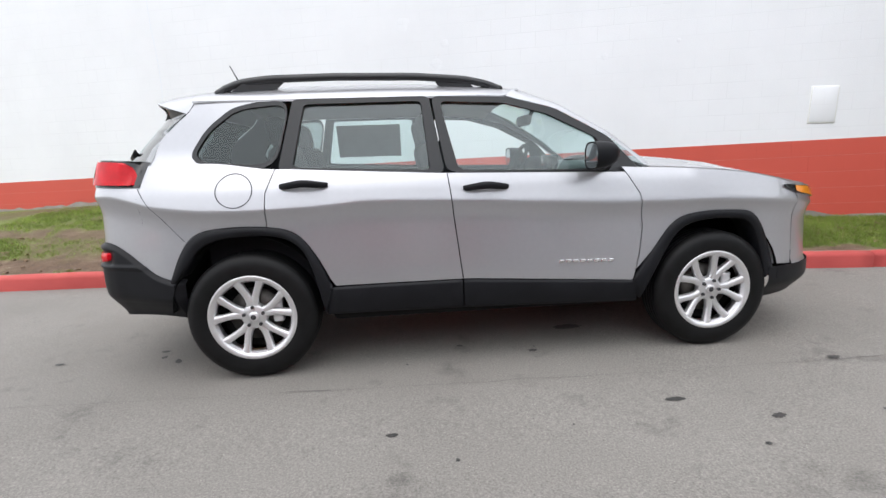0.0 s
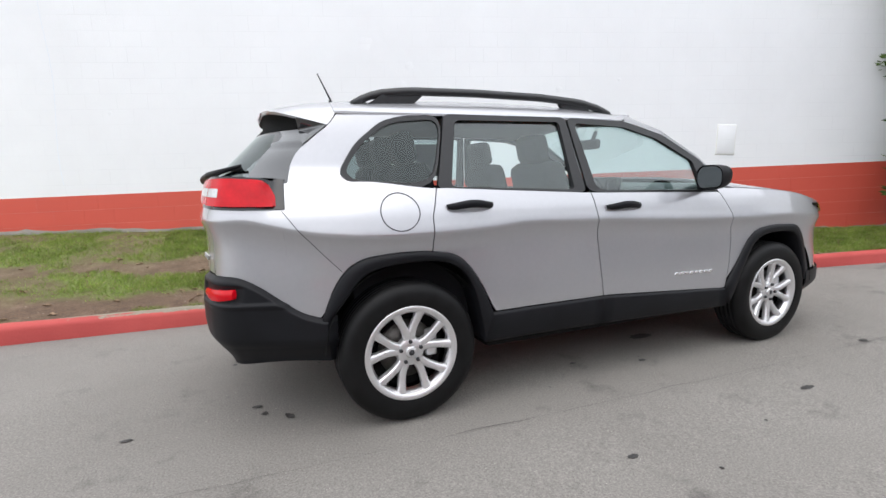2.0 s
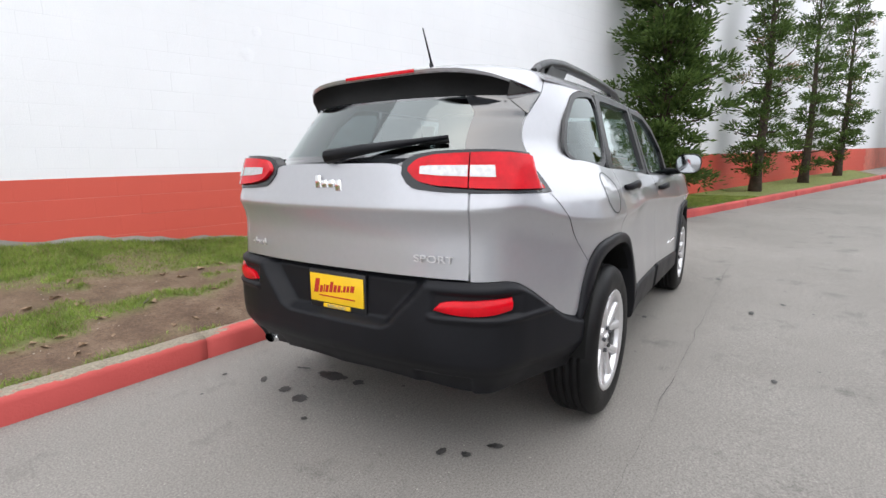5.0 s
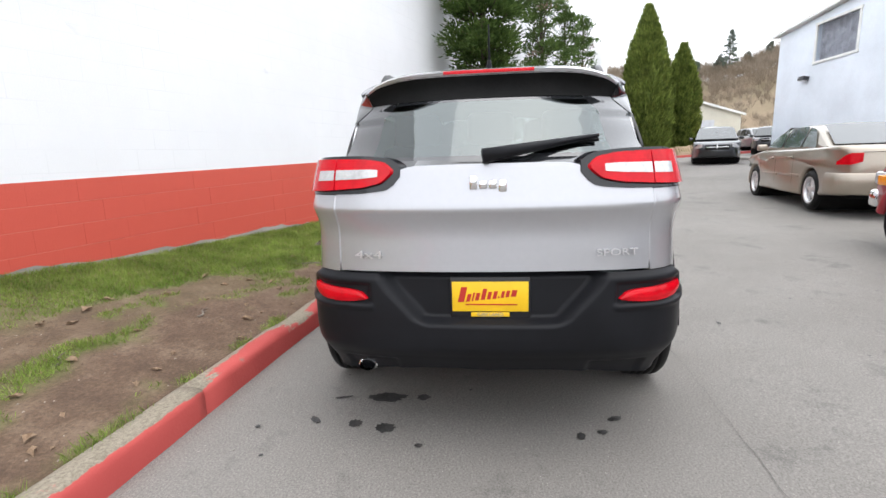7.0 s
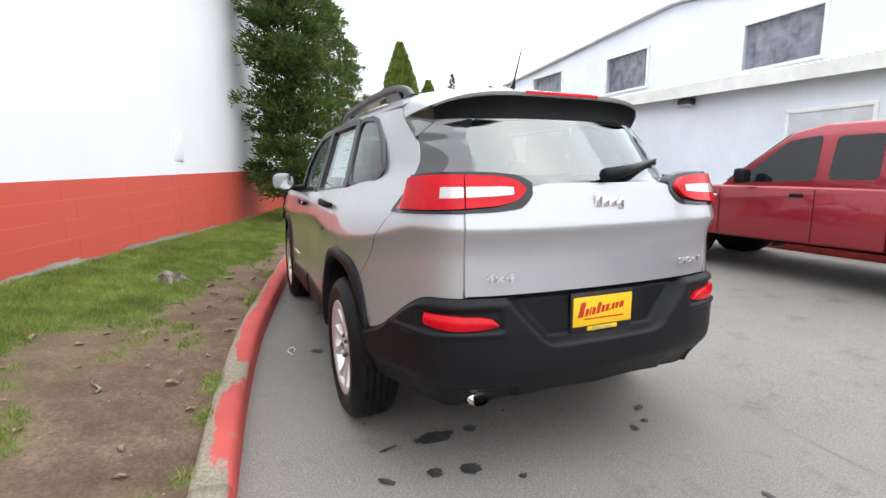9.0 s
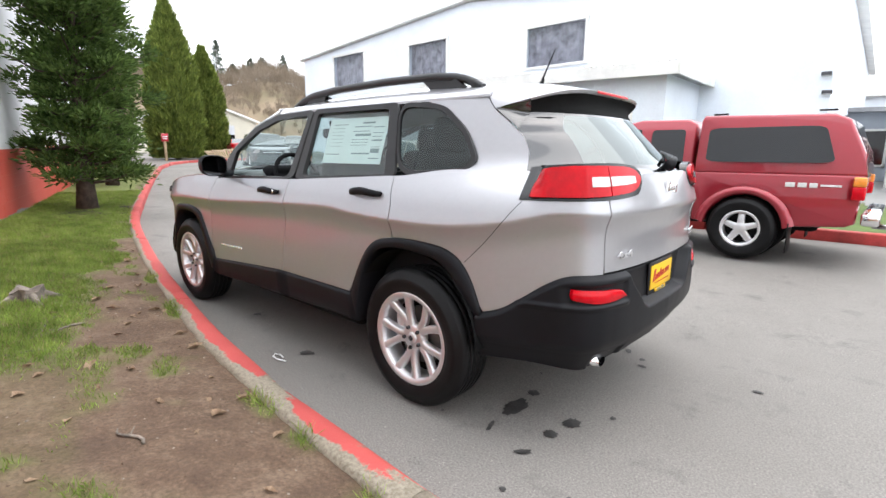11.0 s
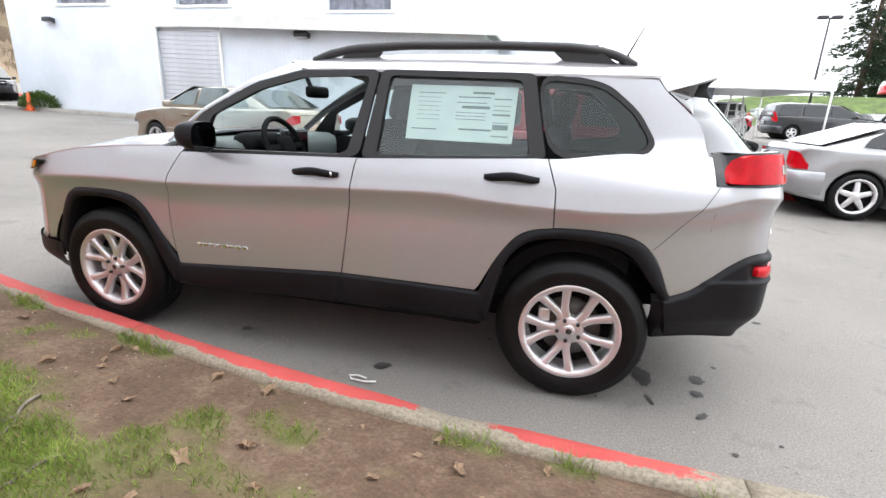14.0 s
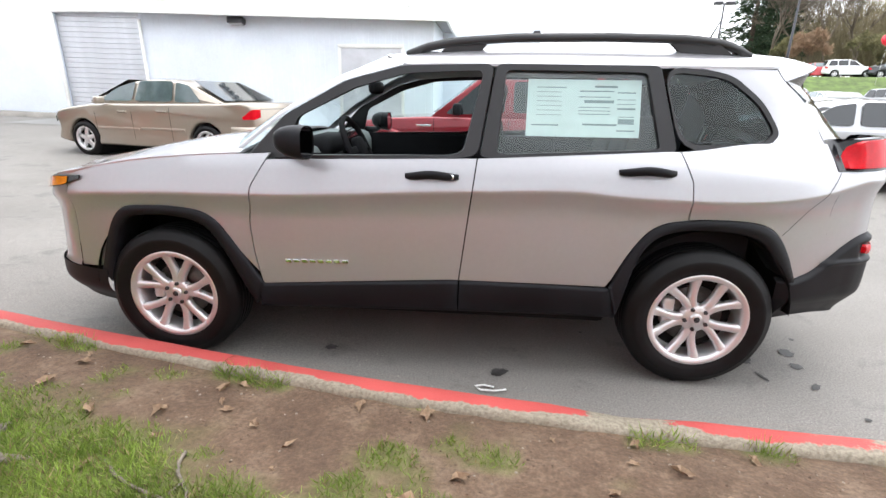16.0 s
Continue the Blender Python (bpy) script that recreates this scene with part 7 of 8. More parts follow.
def workshop():
    root = thing("workshop_building", "long white building with high windows, roll-up door and low annex", "building")
    y0, y1, xl, xr = -13.1, -34.0, 21.1, -1.85
    ridge = (xl + xr) / 2
    wins = [(16.0, 18.45, 4.22, 5.72), (10.75, 13.0, 4.24, 5.68), (4.7, 7.0, 4.16, 5.55)]
    door = (10.9, 14.05, 0.2, 3.6)
    # front wall in vertical strips, so that the openings go through
    cuts = sorted({xl, xr, ridge, *[w for q in wins for w in q[:2]], door[0], door[1]})
    bm = bmesh.new()

    def roof(x):
        return 5.72 + 0.096 * ((xl - x) if x > ridge else (x - xr))

    def wallquad(xa, xb, za0, za1, zb0, zb1):
        for yy in (y0, y0 - 0.25):
            bm.faces.new([bm.verts.new(p) for p in ((xa, yy, za0), (xb, yy, zb0), (xb, yy, zb1), (xa, yy, za1))])
    for xa, xb in zip(cuts, cuts[1:]):
        xm = (xa + xb) / 2
        holes = [(w[2], w[3]) for w in wins if w[0] < xm < w[1]] + ([(door[2], door[3])] if door[0] < xm < door[1] else [])
        z = -0.6
        for h0, h1 in sorted(holes):
            wallquad(xa, xb, z + tilt(xa), h0 + tilt(xa), z + tilt(xb), h0 + tilt(xb))
            z = h1
        wallquad(xa, xb, z + tilt(xa), roof(xa) + tilt(xa), z + tilt(xb), roof(xb) + tilt(xb))
    for x in (xl, xr):
        bm.faces.new([bm.verts.new(p) for p in ((x, y0, -0.6), (x, y1, -0.6), (x, y1, roof(x) + tilt(x)), (x, y0, roof(x) + tilt(x)))])
    for w in wins + [door]:
        for xa, za, xb, zb in ((w[0], w[2], w[1], w[2]), (w[0], w[3], w[1], w[3]), (w[0], w[2], w[0], w[3]), (w[1], w[2], w[1], w[3])):
            bm.faces.new([bm.verts.new(p) for p in ((xa, y0, za + tilt(xa)), (xb, y0, zb + tilt(xb)), (xb, y0 - 0.25, zb + tilt(xb)), (xa, y0 - 0.25, za + tilt(xa)))])
    part("wall", bm, "siding", root, "white painted siding", False)
    bm = bmesh.new()
    for xa, xb in ((xl + 0.25, ridge), (ridge, xr - 0.25)):
        for dz in (0.03, 0.14):
            bm.faces.new([bm.verts.new(p) for p in ((xa, y0 + 0.25, roof(xa) + tilt(xa) + dz), (xb, y0 + 0.25, roof(xb) + tilt(xb) + dz), (xb, y1, roof(xb) + tilt(xb) + dz), (xa, y1, roof(xa) + tilt(xa) + dz))])
        bm.faces.new([bm.verts.new(p) for p in ((xa, y0 + 0.25, roof(xa) + tilt(xa) + 0.03), (xb, y0 + 0.25, roof(xb) + tilt(xb) + 0.03), (xb, y0 + 0.25, roof(xb) + tilt(xb) + 0.14), (xa, y0 + 0.25, roof(xa) + tilt(xa) + 0.14))])
    part("roof", bm, "trim_white", root, "white roof edge", False)
    for w in wins:
        win = new("window")
        win.parent = root
        t = tilt((w[0] + w[1]) / 2)
        bm = bmesh.new()
        for a, b in (((w[0], w[2]), (w[1], w[2])), ((w[0], w[3]), (w[1], w[3]))):
            box(bm, ((a[0] + b[0]) / 2, y0 + 0.01, a[1] + t), (w[1] - w[0] + 0.16, 0.07, 0.10), 0.01)
        for x in (w[0], w[1]):
            box(bm, (x, y0 + 0.008, (w[2] + w[3]) / 2 + t), (0.10, 0.065, w[3] - w[2]), 0.01)
        part("window_frame", bm, "trim_white", win, "", False)
        bm = sheet(lambda u, v: (lerp(w[0], w[1], u), y0 - 0.22 + 0.035 * math.sin(u * 46), lerp(w[2], w[3], v) + t), span(90), span(1))
        part("blind", bm, "curtain", win, "grey pleated blind")
        bm = sheet(lambda u, v: (lerp(w[0], w[1], u), y0 - 0.06, lerp(w[2], w[3], v) + t), span(1), span(1))
        part("pane", bm, "window_glass", win)
    dr = new("roll_up_door")
    dr.parent = root
    slat = bmesh.new()
    box(slat, (0, 0, 0), (door[1] - door[0] - 0.02, 0.05, 0.155), 0.02)
    me = finish("slat", slat, "rollup", False)
    for i in range(21):
        o = new("slat", me)
        o.parent = dr
        o.matrix_basis = pose((door[0] + door[1]) / 2, y0 - 0.15, 0.3 + 0.16 * i + tilt(12.5), 0, -1.15, 0)
    bm = bmesh.new()
    for x in (door[0], door[1]):
        box(bm, (x, y0 + 0.006, 1.9 + tilt(x)), (0.12, 0.06, 3.5), 0.01)
    box(bm, ((door[0] + door[1]) / 2, y0 + 0.006, door[3] + tilt(12.5)), (door[1] - door[0] + 0.12, 0.07, 0.12), 0.01)
    part("door_frame", bm, "trim_white", dr)
    # annex
    ax0, ax1, ay = 1.15, 9.1, -10.3
    ann = new("annex")
    ann.parent = root
    part("annex_wall", wall_box(ax0, ax1, ay, y0 + 0.0, -0.6, 3.22), "siding", ann, "white corrugated annex wall", False)
    for i in range(53):
        bm = bmesh.new()
        x = ax0 + 0.075 + i * 0.15
        box(bm, (x, ay + 0.001, 1.4 + tilt(x)), (0.05, 0.008, 3.6), 0.003)
        part("siding_rib", bm, "siding", ann, "", False)
    bm = wall_box(ax0 - 0.35, ax1 + 0.1, ay + 0.35, y0 + 0.02, 3.22, 3.28)
    part("annex_roof", bm, "roofing", ann, "", False)
    bm = wall_box(ax0 - 0.36, ax1 + 0.12, ay + 0.34, ay + 0.40, 3.14, 3.44)
    me = wall_box(ax0 - 0.40, ax0 - 0.34, ay + 0.36, y0 + 0.02, 3.14, 3.44)
    part("fascia", bm, "trim_white", ann, "white fascia board", False)
    part("side_fascia", me, "trim_white", ann, "", False)
    bm = bmesh.new()
    for i in range(55):
        x = ax0 - 0.3 + i * 0.15
        box(bm, (x, ay + 0.05, 3.47 + tilt(x)), (0.04, 0.75, 0.04), 0.01)
    part("roof_ribs", bm, "trim_white", ann, "", False)
    bm = wall_box(2.0, 3.6, ay + 0.012, ay + 0.02, -0.3, 2.5)
    part("annex_door", bm, "rollup", ann, "grey sheet metal door", False)
    bm = bmesh.new()
    for x in (1.96, 3.64):
        box(bm, (x, ay + 0.02, 1.1 + tilt(x)), (0.08, 0.05, 2.85), 0.01)
    box(bm, (2.8, ay + 0.02, 2.54 + tilt(2.8)), (1.76, 0.05, 0.09), 0.01)
    part("annex_door_frame", bm, "trim_white", ann)
    bm = tube([(ax1 - 0.05, ay + 0.07, -0.2), (ax1 - 0.05, ay + 0.07, 3.2)], 0.045, 8)
    part("downpipe", bm, "trim_white", ann)


def wall_light(x, y, z, size=1.0):
    ob = thing("wall_light", "bronze box flood light fixed to the white wall", "light", "wall lights", m=pose(x, y, z) @ Matrix.Diagonal((size, size, size, 1)))
    bm = bmesh.new()
    box(bm, (0, 0.12, 0), (0.42, 0.22, 0.16), 0.02, Matrix.Rotation(radians(14), 3, 'X'))
    part("lamp_box", bm, "dark_metal", ob)
    bm = bmesh.new()
    box(bm, (0, 0.13, -0.085), (0.34, 0.15, 0.02), 0.005, Matrix.Rotation(radians(14), 3, 'X'))
    part("lamp_glass", bm, "clear_lens", ob)
    bm = bmesh.new()
    box(bm, (0, 0.0, 0.0), (0.14, 0.05, 0.14), 0.01)
    part("bracket", bm, "dark_metal", ob)


workshop()
wall_light(6.32, -10.28, 3.17)
wall_light(18.84, -13.08, 4.02)
wall_light(-1.72, -13.05, 3.27, 0.5)
wall_light(-1.78, -13.05, 2.83, 0.5)


def far_buildings():
    root = thing("far_white_building", "low white building beyond the workshop", "building")
    part("wall", wall_box(-12.6, 4.0, -60, -42, -0.5, 5.3), "siding", root, "", False)
    part("roof", wall_box(-13.0, 4.3, -60.4, -41.6, 5.3, 5.65), "trim_white", root, "", False)
    for i in range(3):
        part("window", wall_box(-11 + i * 5.0, -9 + i * 5.0, -42.0, -41.95, 2.0, 3.6), "dark_glass", root, "", False)
    kx0, kx1, ky = -7.1, -0.8, -21.0
    root = thing("sales_kiosk", "grey boarded sales kiosk with dark windows", "building")
    part("wall", wall_box(kx0, kx1, ky - 4, ky, 0.0, 2.9), "kiosk", root, "", False)
    part("roof", wall_box(kx0 - 0.3, kx1 + 0.3, ky - 4.3, ky + 0.35, 2.9, 3.05), "roofing", root, "", False)
    for i in range(5):
        xa = kx0 + 0.45 + i * 1.2
        w = new("window")
        w.parent = root
        part("pane", wall_box(xa, xa + 0.85, ky + 0.004, ky + 0.02, 1.05, 2.25), "dark_glass", w, "", False)
        bm = bmesh.new()
        for x in (xa, xa + 0.85):
            box(bm, (x, ky + 0.02, 1.65 + tilt(x)), (0.08, 0.06, 1.36), 0.01)
        for z in (1.02, 2.28):
            box(bm, (xa + 0.425, ky + 0.02, z + tilt(xa)), (0.93, 0.06, 0.08), 0.01)
        part("window_frame", bm, "trim_white", w)
    tent = thing("marquee_tent", "white peaked marquee tent on steel poles", "tent")
    cx, cy, h = -6.4, -19.8, 3.3
    zt = ground_z(cx, cy)

    def cloth(u, v):
        a = u * 2 * math.pi
        sq = min(1 / max(abs(math.cos(a)), 1e-6), 1 / max(abs(math.sin(a)), 1e-6))
        r = v
        z = 2.3 + 2.9 * (1 - v) ** 1.9 + (0.0 if v < 1 else 0)
        return (cx + h * sq * math.cos(a) * r, cy + h * sq * math.sin(a) * r, zt + z)
    part("canopy", sheet(cloth, span(48), span(14, 0.02, 1)), "tent", tent)
    part("valance", sheet(lambda u, v: (cloth(u, 1)[0], cloth(u, 1)[1], cloth(u, 1)[2] - 0.28 * v), span(48), span(1)), "tent", tent)
    for sx in (-1, 1):
        for sy in (-1, 1):
            part("pole", tube([(cx + sx * h * 0.98, cy + sy * h * 0.98, zt), (cx + sx * h * 0.98, cy + sy * h * 0.98, zt + 2.3)], 0.035, 8), "trim_white", tent)
    shed = thing("storage_shed", "cream gabled shed with a dark slab standing in for the shaded opening", "building", m=pose(49.7, -18.5, ground_z(49, -18) - 0.1, 0, 0, 4))
    bm = bmesh.new()
    pr = [(-4.4, 0), (4.4, 0), (4.4, 3.3), (0, 4.6), (-4.4, 3.3)]
    a = [bm.verts.new((-4, y, z)) for y, z in pr]
    b = [bm.verts.new((5, y, z)) for y, z in pr]
    bm.faces.new(a)
    bm.faces.new(b[::-1])
    for i in range(5):
        bm.faces.new((a[i], a[(i + 1) % 5], b[(i + 1) % 5], b[i]))
    part("wall", bm, "cream", shed, "", False)
    bm = bmesh.new()
    for sy in (-1, 1):
        bm.faces.new([bm.verts.new(p) for p in ((-4.3, sy * 4.7, 3.3), (5.2, sy * 4.7, 3.3), (5.2, 0, 4.72), (-4.3, 0, 4.72))])
        bm.faces.new([bm.verts.new(p) for p in ((-4.3, sy * 4.7, 3.1), (-4.3, 0, 4.52), (-4.3, 0, 4.72), (-4.3, sy * 4.7, 3.3))])
    part("roof", bm, "trim_white", shed, "", False)
    # no hole in the wall: a near-black slab stands in for the opening's shade
    bm = bmesh.new()
    box(bm, (-4.02, -0.4, 1.35), (0.06, 3.0, 2.7), 0.0)
    part("doorway", bm, "under", shed, "dark slab standing in for the shaded opening", False)
    bm = bmesh.new()
    box(bm, (-4.06, -0.4, 2.35), (0.06, 3.0, 0.9), 0.01)
    part("raised_door", bm, "rollup", shed, "half raised grey door", False)


far_buildings()


def islands():
    root = thing("island_kerb", "red painted kerb round a grass island", "kerb", kind="structure")
    for x0, x1 in ((-13, -10), (-10, -7), (-7, -4), (-4, -1), (-1, 2)):
        bm = bmesh.new()
        c = ((x0 + x1) / 2, -6.27, ground_z((x0 + x1) / 2, -6.27) + 0.06)
        box(bm, c, (x1 - x0 - 0.01, 0.16, 0.2), 0.02)
        part("kerb_stone", bm, "bright_kerb", root)
    bm = sheet(lambda x, y: (x, y, ground_z(x, y) + 0.13 + 0.03 * uneven(x, y, 1.1, 3)), span(40, -13, 2), span(14, -10.4, -6.35))
    solo("grass_island", bm, "turf", "mown grass island behind the red kerb", "lawn", kind="structure")
    bm = sheet(lambda x, y: (x, y, ground_z(x, y) + 0.012), span(20, -60, 14), span(10, -20.5, -10.45))
    solo("concrete_road", bm, "pale_road", "pale concrete lane beyond the grass island", "road", kind="structure")
    bm = sheet(lambda x, v: (x, -12.5 - 0.55 * v, ground_z(x, -12.6) + (0.14 if v > 0.02 else -0.05) + 0.01 * uneven(x, v, 2, 2)), span(20, 9.2, 24), [0, 0.03, 0.5, 1.0])
    solo("planter_strip", bm, "concrete", "narrow raised concrete strip at the workshop wall", "kerb", kind="structure")


M["bright_kerb"] = surface("red_painted_kerb", (0.48, 0.055, 0.05), 0.7, 0, 0.2, 3, 60, 0.4, 0.004)
islands()


def small_site_things():
    gz = ground_z
    c = thing("traffic_cone", "orange traffic cone beside a low shrub", "cone", m=pose(19.9, -12.45, gz(19.9, -12.45)))
    part("cone_body", lathe([(0.15, 0.03), (0.03, 0.7), (0.0001, 0.71)], 16, "z"), "cone", c)
    bm = bmesh.new()
    box(bm, (0, 0, 0.015), (0.38, 0.38, 0.03), 0.01)
    part("cone_foot", bm, "cone", c)
    s = thing("signpost", "short brown wooden post with a small red sign", "sign", m=pose(31.6, -9.3, gz(31, -9.3)))
    bm = bmesh.new()
    box(bm, (0, 0, 0.8), (0.14, 0.14, 1.7), 0.01)
    part("post", bm, "wood", s)
    bm = bmesh.new()
    box(bm, (-0.09, 0, 1.5), (0.04, 0.42, 0.5), 0.01)
    part("sign_board", bm, "bright_red", s, "red sign board")
    bm = bmesh.new()
    box(bm, (-0.115, 0, 1.55), (0.01, 0.28, 0.06), 0)
    box(bm, (-0.115, 0, 1.43), (0.01, 0.28, 0.06), 0)
    part("sign_bar", bm, "white_stuff", s)
    for k, (px, py, rz, lean) in enumerate(((33.2, -13.6, 20, 18), (33.6, -14.6, 5, 10), (33.0, -12.9, 40, 25), (34.0, -15.4, 0, 0))):
        p = thing("wooden_pallet", "pale wooden pallet leaning beside the hedge", "pallet", "pallets", m=pose(px, py, gz(px, py) + 0.12, 0, -70 + lean, rz))
        for i in range(6):
            bm = bmesh.new()
            box(bm, (0, -0.5 + i * 0.2, 0.06), (1.2, 0.12, 0.025), 0.003)
            part("slat", bm, "wood", p)
        for i in range(3):
            bm = bmesh.new()
            box(bm, (-0.55 + i * 0.55, 0, 0.0), (0.06, 1.15, 0.09), 0.003)
            part("bearer", bm, "wood", p)
    for i, (px, py, h) in enumerate(((-17.5, -38, 7.5), (-20.0, -33, 7.5), (-27.5, -26.5, 7.5), (-40, -44, 8))):
        lp = thing("street_lamp", "tall lot lamp post with twin box heads", "street lamp", "lot lamps", m=pose(px, py, gz(px, py) - 0.05))
        part("pole", tube([(0, 0, 0), (0, 0, h)], [0.10, 0.06], 10), "dark_metal", lp)
        for sg in (-1, 1):
            bm = bmesh.new()
            box(bm, (sg * 0.42, 0, h), (0.6, 0.4, 0.22), 0.03)
            part("lamp_head", bm, "dark_metal", lp)
    for px, py, pz in ((-34.5, -45.0, 6.6), (-29.0, -50, 4.4), (-40, -46, 4.6)):
        b = thing("balloon", "round red balloon tethered above the car lot", "balloon", "balloons", m=pose(px, py, pz))
        part("skin", lathe([(0.0001, -0.55), (0.1, -0.5), (0.36, -0.3), (0.5, 0), (0.44, 0.28), (0.25, 0.46), (0.0001, 0.52)], 20, "z"), "balloon", b)
        part("tether", tube([(0, 0, -0.55), (0.2, 0.1, -pz + gz(px, py) + 2.0)], 0.01, 5), "white_stuff", b)
    mb = thing("motorcycle", "black motorcycle standing before the kiosk", "motorcycle", m=pose(-5.0, -19.9, gz(-5, -20), 0, 0, 170))
    for x in (-0.7, 0.7):
        bm = lathe([(0.2, -0.05), (0.31, -0.05), (0.32, 0), (0.31, 0.05), (0.2, 0.05)], 20)
        for v in bm.verts:
            v.co += Vector((x, 0, 0.32))
        part("wheel", bm, "rubber", mb)
    bm = bmesh.new()
    box(bm, (0, 0, 0.55), (0.9, 0.3, 0.4), 0.1)
    box(bm, (-0.35, 0, 0.85), (0.7, 0.28, 0.14), 0.05)
    box(bm, (0.3, 0, 0.9), (0.5, 0.3, 0.25), 0.08)
    part("body", bm, "dark_paint", mb)
    part("handlebar", tube([(0.5, -0.35, 1.05), (0.55, 0, 1.0), (0.5, 0.35, 1.05)], 0.02, 6), "chrome", mb)
    part("fork", tube([(0.7, 0, 0.32), (0.5, 0, 1.0)], 0.04, 6), "chrome", mb)
    ld = thing("step_ladder", "white step ladder standing by the kiosk", "ladder", m=pose(-7.4, -19.0, gz(-7.4, -19)))
    for sx in (-0.3, 0.3):
        part("rail", tube([(sx * 1.4, 0, 0), (sx * 0.7, 0.3, 1.9)], 0.03, 6), "white_stuff", ld)
        part("rail", tube([(sx * 1.4, 0.8, 0), (sx * 0.7, 0.3, 1.9)], 0.025, 6), "white_stuff", ld)
    for k in range(5):
        bm = bmesh.new()
        box(bm, (0, 0.06 * (k + 1), 0.33 * (k + 1)), (0.76 - 0.07 * k, 0.1, 0.03), 0.004)
        part("tread", bm, "white_stuff", ld)


small_site_things()

# ---- plants ----
def kites(name, pts, dirs, lens, wids, material, parent=None, seed=1):
    """Many small pointed leaves or sprays in one mesh, from arrays."""
    g = np.random.default_rng(seed)
    pts, d = np.asarray(pts, float), np.asarray(dirs, float)
    n = len(pts)
    d = d / np.maximum(np.linalg.norm(d, axis=1, keepdims=True), 1e-6)
    r = g.normal(size=(n, 3))
    s = np.cross(d, r)
    s = s / np.maximum(np.linalg.norm(s, axis=1, keepdims=True), 1e-6)
    L, W = np.asarray(lens).reshape(-1, 1), np.asarray(wids).reshape(-1, 1)
    bend = np.cross(s, d) * L * 0.12
    v = np.stack([pts, pts + d * L * 0.45 + s * W + bend, pts + d * L, pts + d * L * 0.45 - s * W + bend], 1).reshape(-1, 3)
    f = np.arange(n * 4).reshape(-1, 4)
    me = bpy.data.meshes.new(name)
    me.from_pydata(v.tolist(), [], f.tolist())
    me.materials.append(M[material])
    ob = new(name, me)
    if parent:
        ob.parent = parent
        tagged(ob)
    return ob


def clumpy_pine(x, y, z, height, width, seed, label, dead=0, low=0.07, lean=0.0, dense=1.0, spire=0.0):
    rnd = random.Random(seed)
    g = np.random.default_rng(seed)
    root = thing("pine_tree", label, "tree", "trees along the wall", m=pose(x, y, z, 0, 0, rnd.uniform(0, 360)))
    tops = [(lean * f * f + 0.05 * math.sin(f * 7 + seed), 0.05 * math.sin(f * 5), height * f) for f in span(12)]
    part("trunk", tube([(a, b, c - (0.1 if not c else 0)) for a, b, c in tops], [lerp(0.15, 0.012, f**0.8) * (1.25 if f == 0 else 1) for f in span(12)], 10), "bark", root, "rough brown trunk")
    limbs = bmesh.new()
    P, D, dP, dD = [], [], [], []
    count = int(height * 21 * dense)
    for k in range(count):
        f = low + (0.98 - low) * (k / count) ** 0.9
        a = k * 2.4 + rnd.uniform(-0.5, 0.5)
        prof = (0.72 + 0.28 * smooth(0.0, 0.16, f)) * (1 - 0.85 * smooth(0.45, 1.0, f)) * (0.78 + 0.55 * noise.noise(Vector((f * 7, a * 0.6, seed))))
        ln = width / 2 * prof * rnd.uniform(0.7, 1.2) + 0.12
        base = Vector(tops[min(12, int(f * 12))])
        base.z = height * f
        up = lerp(0.0, 0.9, f) + rnd.uniform(-0.2, 0.25) + spire * smooth(0.3, 0.8, f)
        tip = base + Vector((math.cos(a) * ln, math.sin(a) * ln, ln * up))
        mid = base.lerp(tip, 0.5) - Vector((0, 0, 0.10 * ln))
        tube([base, mid, tip], [0.03 * (1.2 - f), 0.018 * (1.2 - f) + 0.002, 0.004], 5, limbs, False)
        # pads of foliage: dense, flat above, ragged at the rim
        for c in range(max(2, int(ln * 5.0))):
            t = rnd.uniform(0.12, 1.0) ** 0.7
            ctr = base.lerp(tip, t) + Vector((rnd.uniform(-1, 1), rnd.uniform(-1, 1), rnd.uniform(-0.3, 0.5))) * 0.13
            n, flat = 92, rnd.uniform(0.04, 0.07)
            off = g.normal(size=(n, 3)) * np.array([0.12, 0.12, flat])
            pts = np.array(ctr) + off
            out = np.array([math.cos(a), math.sin(a), 0.75])
            dd = off * np.array([5, 5, 7]) + out * 0.75 + g.normal(size=(n, 3)) * 0.28
            if dead and rnd.random() < dead and 0.35 < f < 0.75:
                dP.append(pts)
                dD.append(dd)
            else:
                P.append(pts)
                D.append(dd)
    part("branchwork", limbs, "bark", root, "thin brown branches")
    P, D = np.concatenate(P), np.concatenate(D)
    kites("crown", P, D, g.uniform(0.07, 0.16, len(P)), g.uniform(0.013, 0.027, len(P)), "pine", root, seed)
    if dP:
        dP, dD = np.concatenate(dP), np.concatenate(dD)
        tagged(kites("dead_sprays", dP, dD, g.uniform(0.05, 0.11, len(dP)), g.uniform(0.007, 0.016, len(dP)), "leaf", root, seed), "withered brown sprays")
    return root


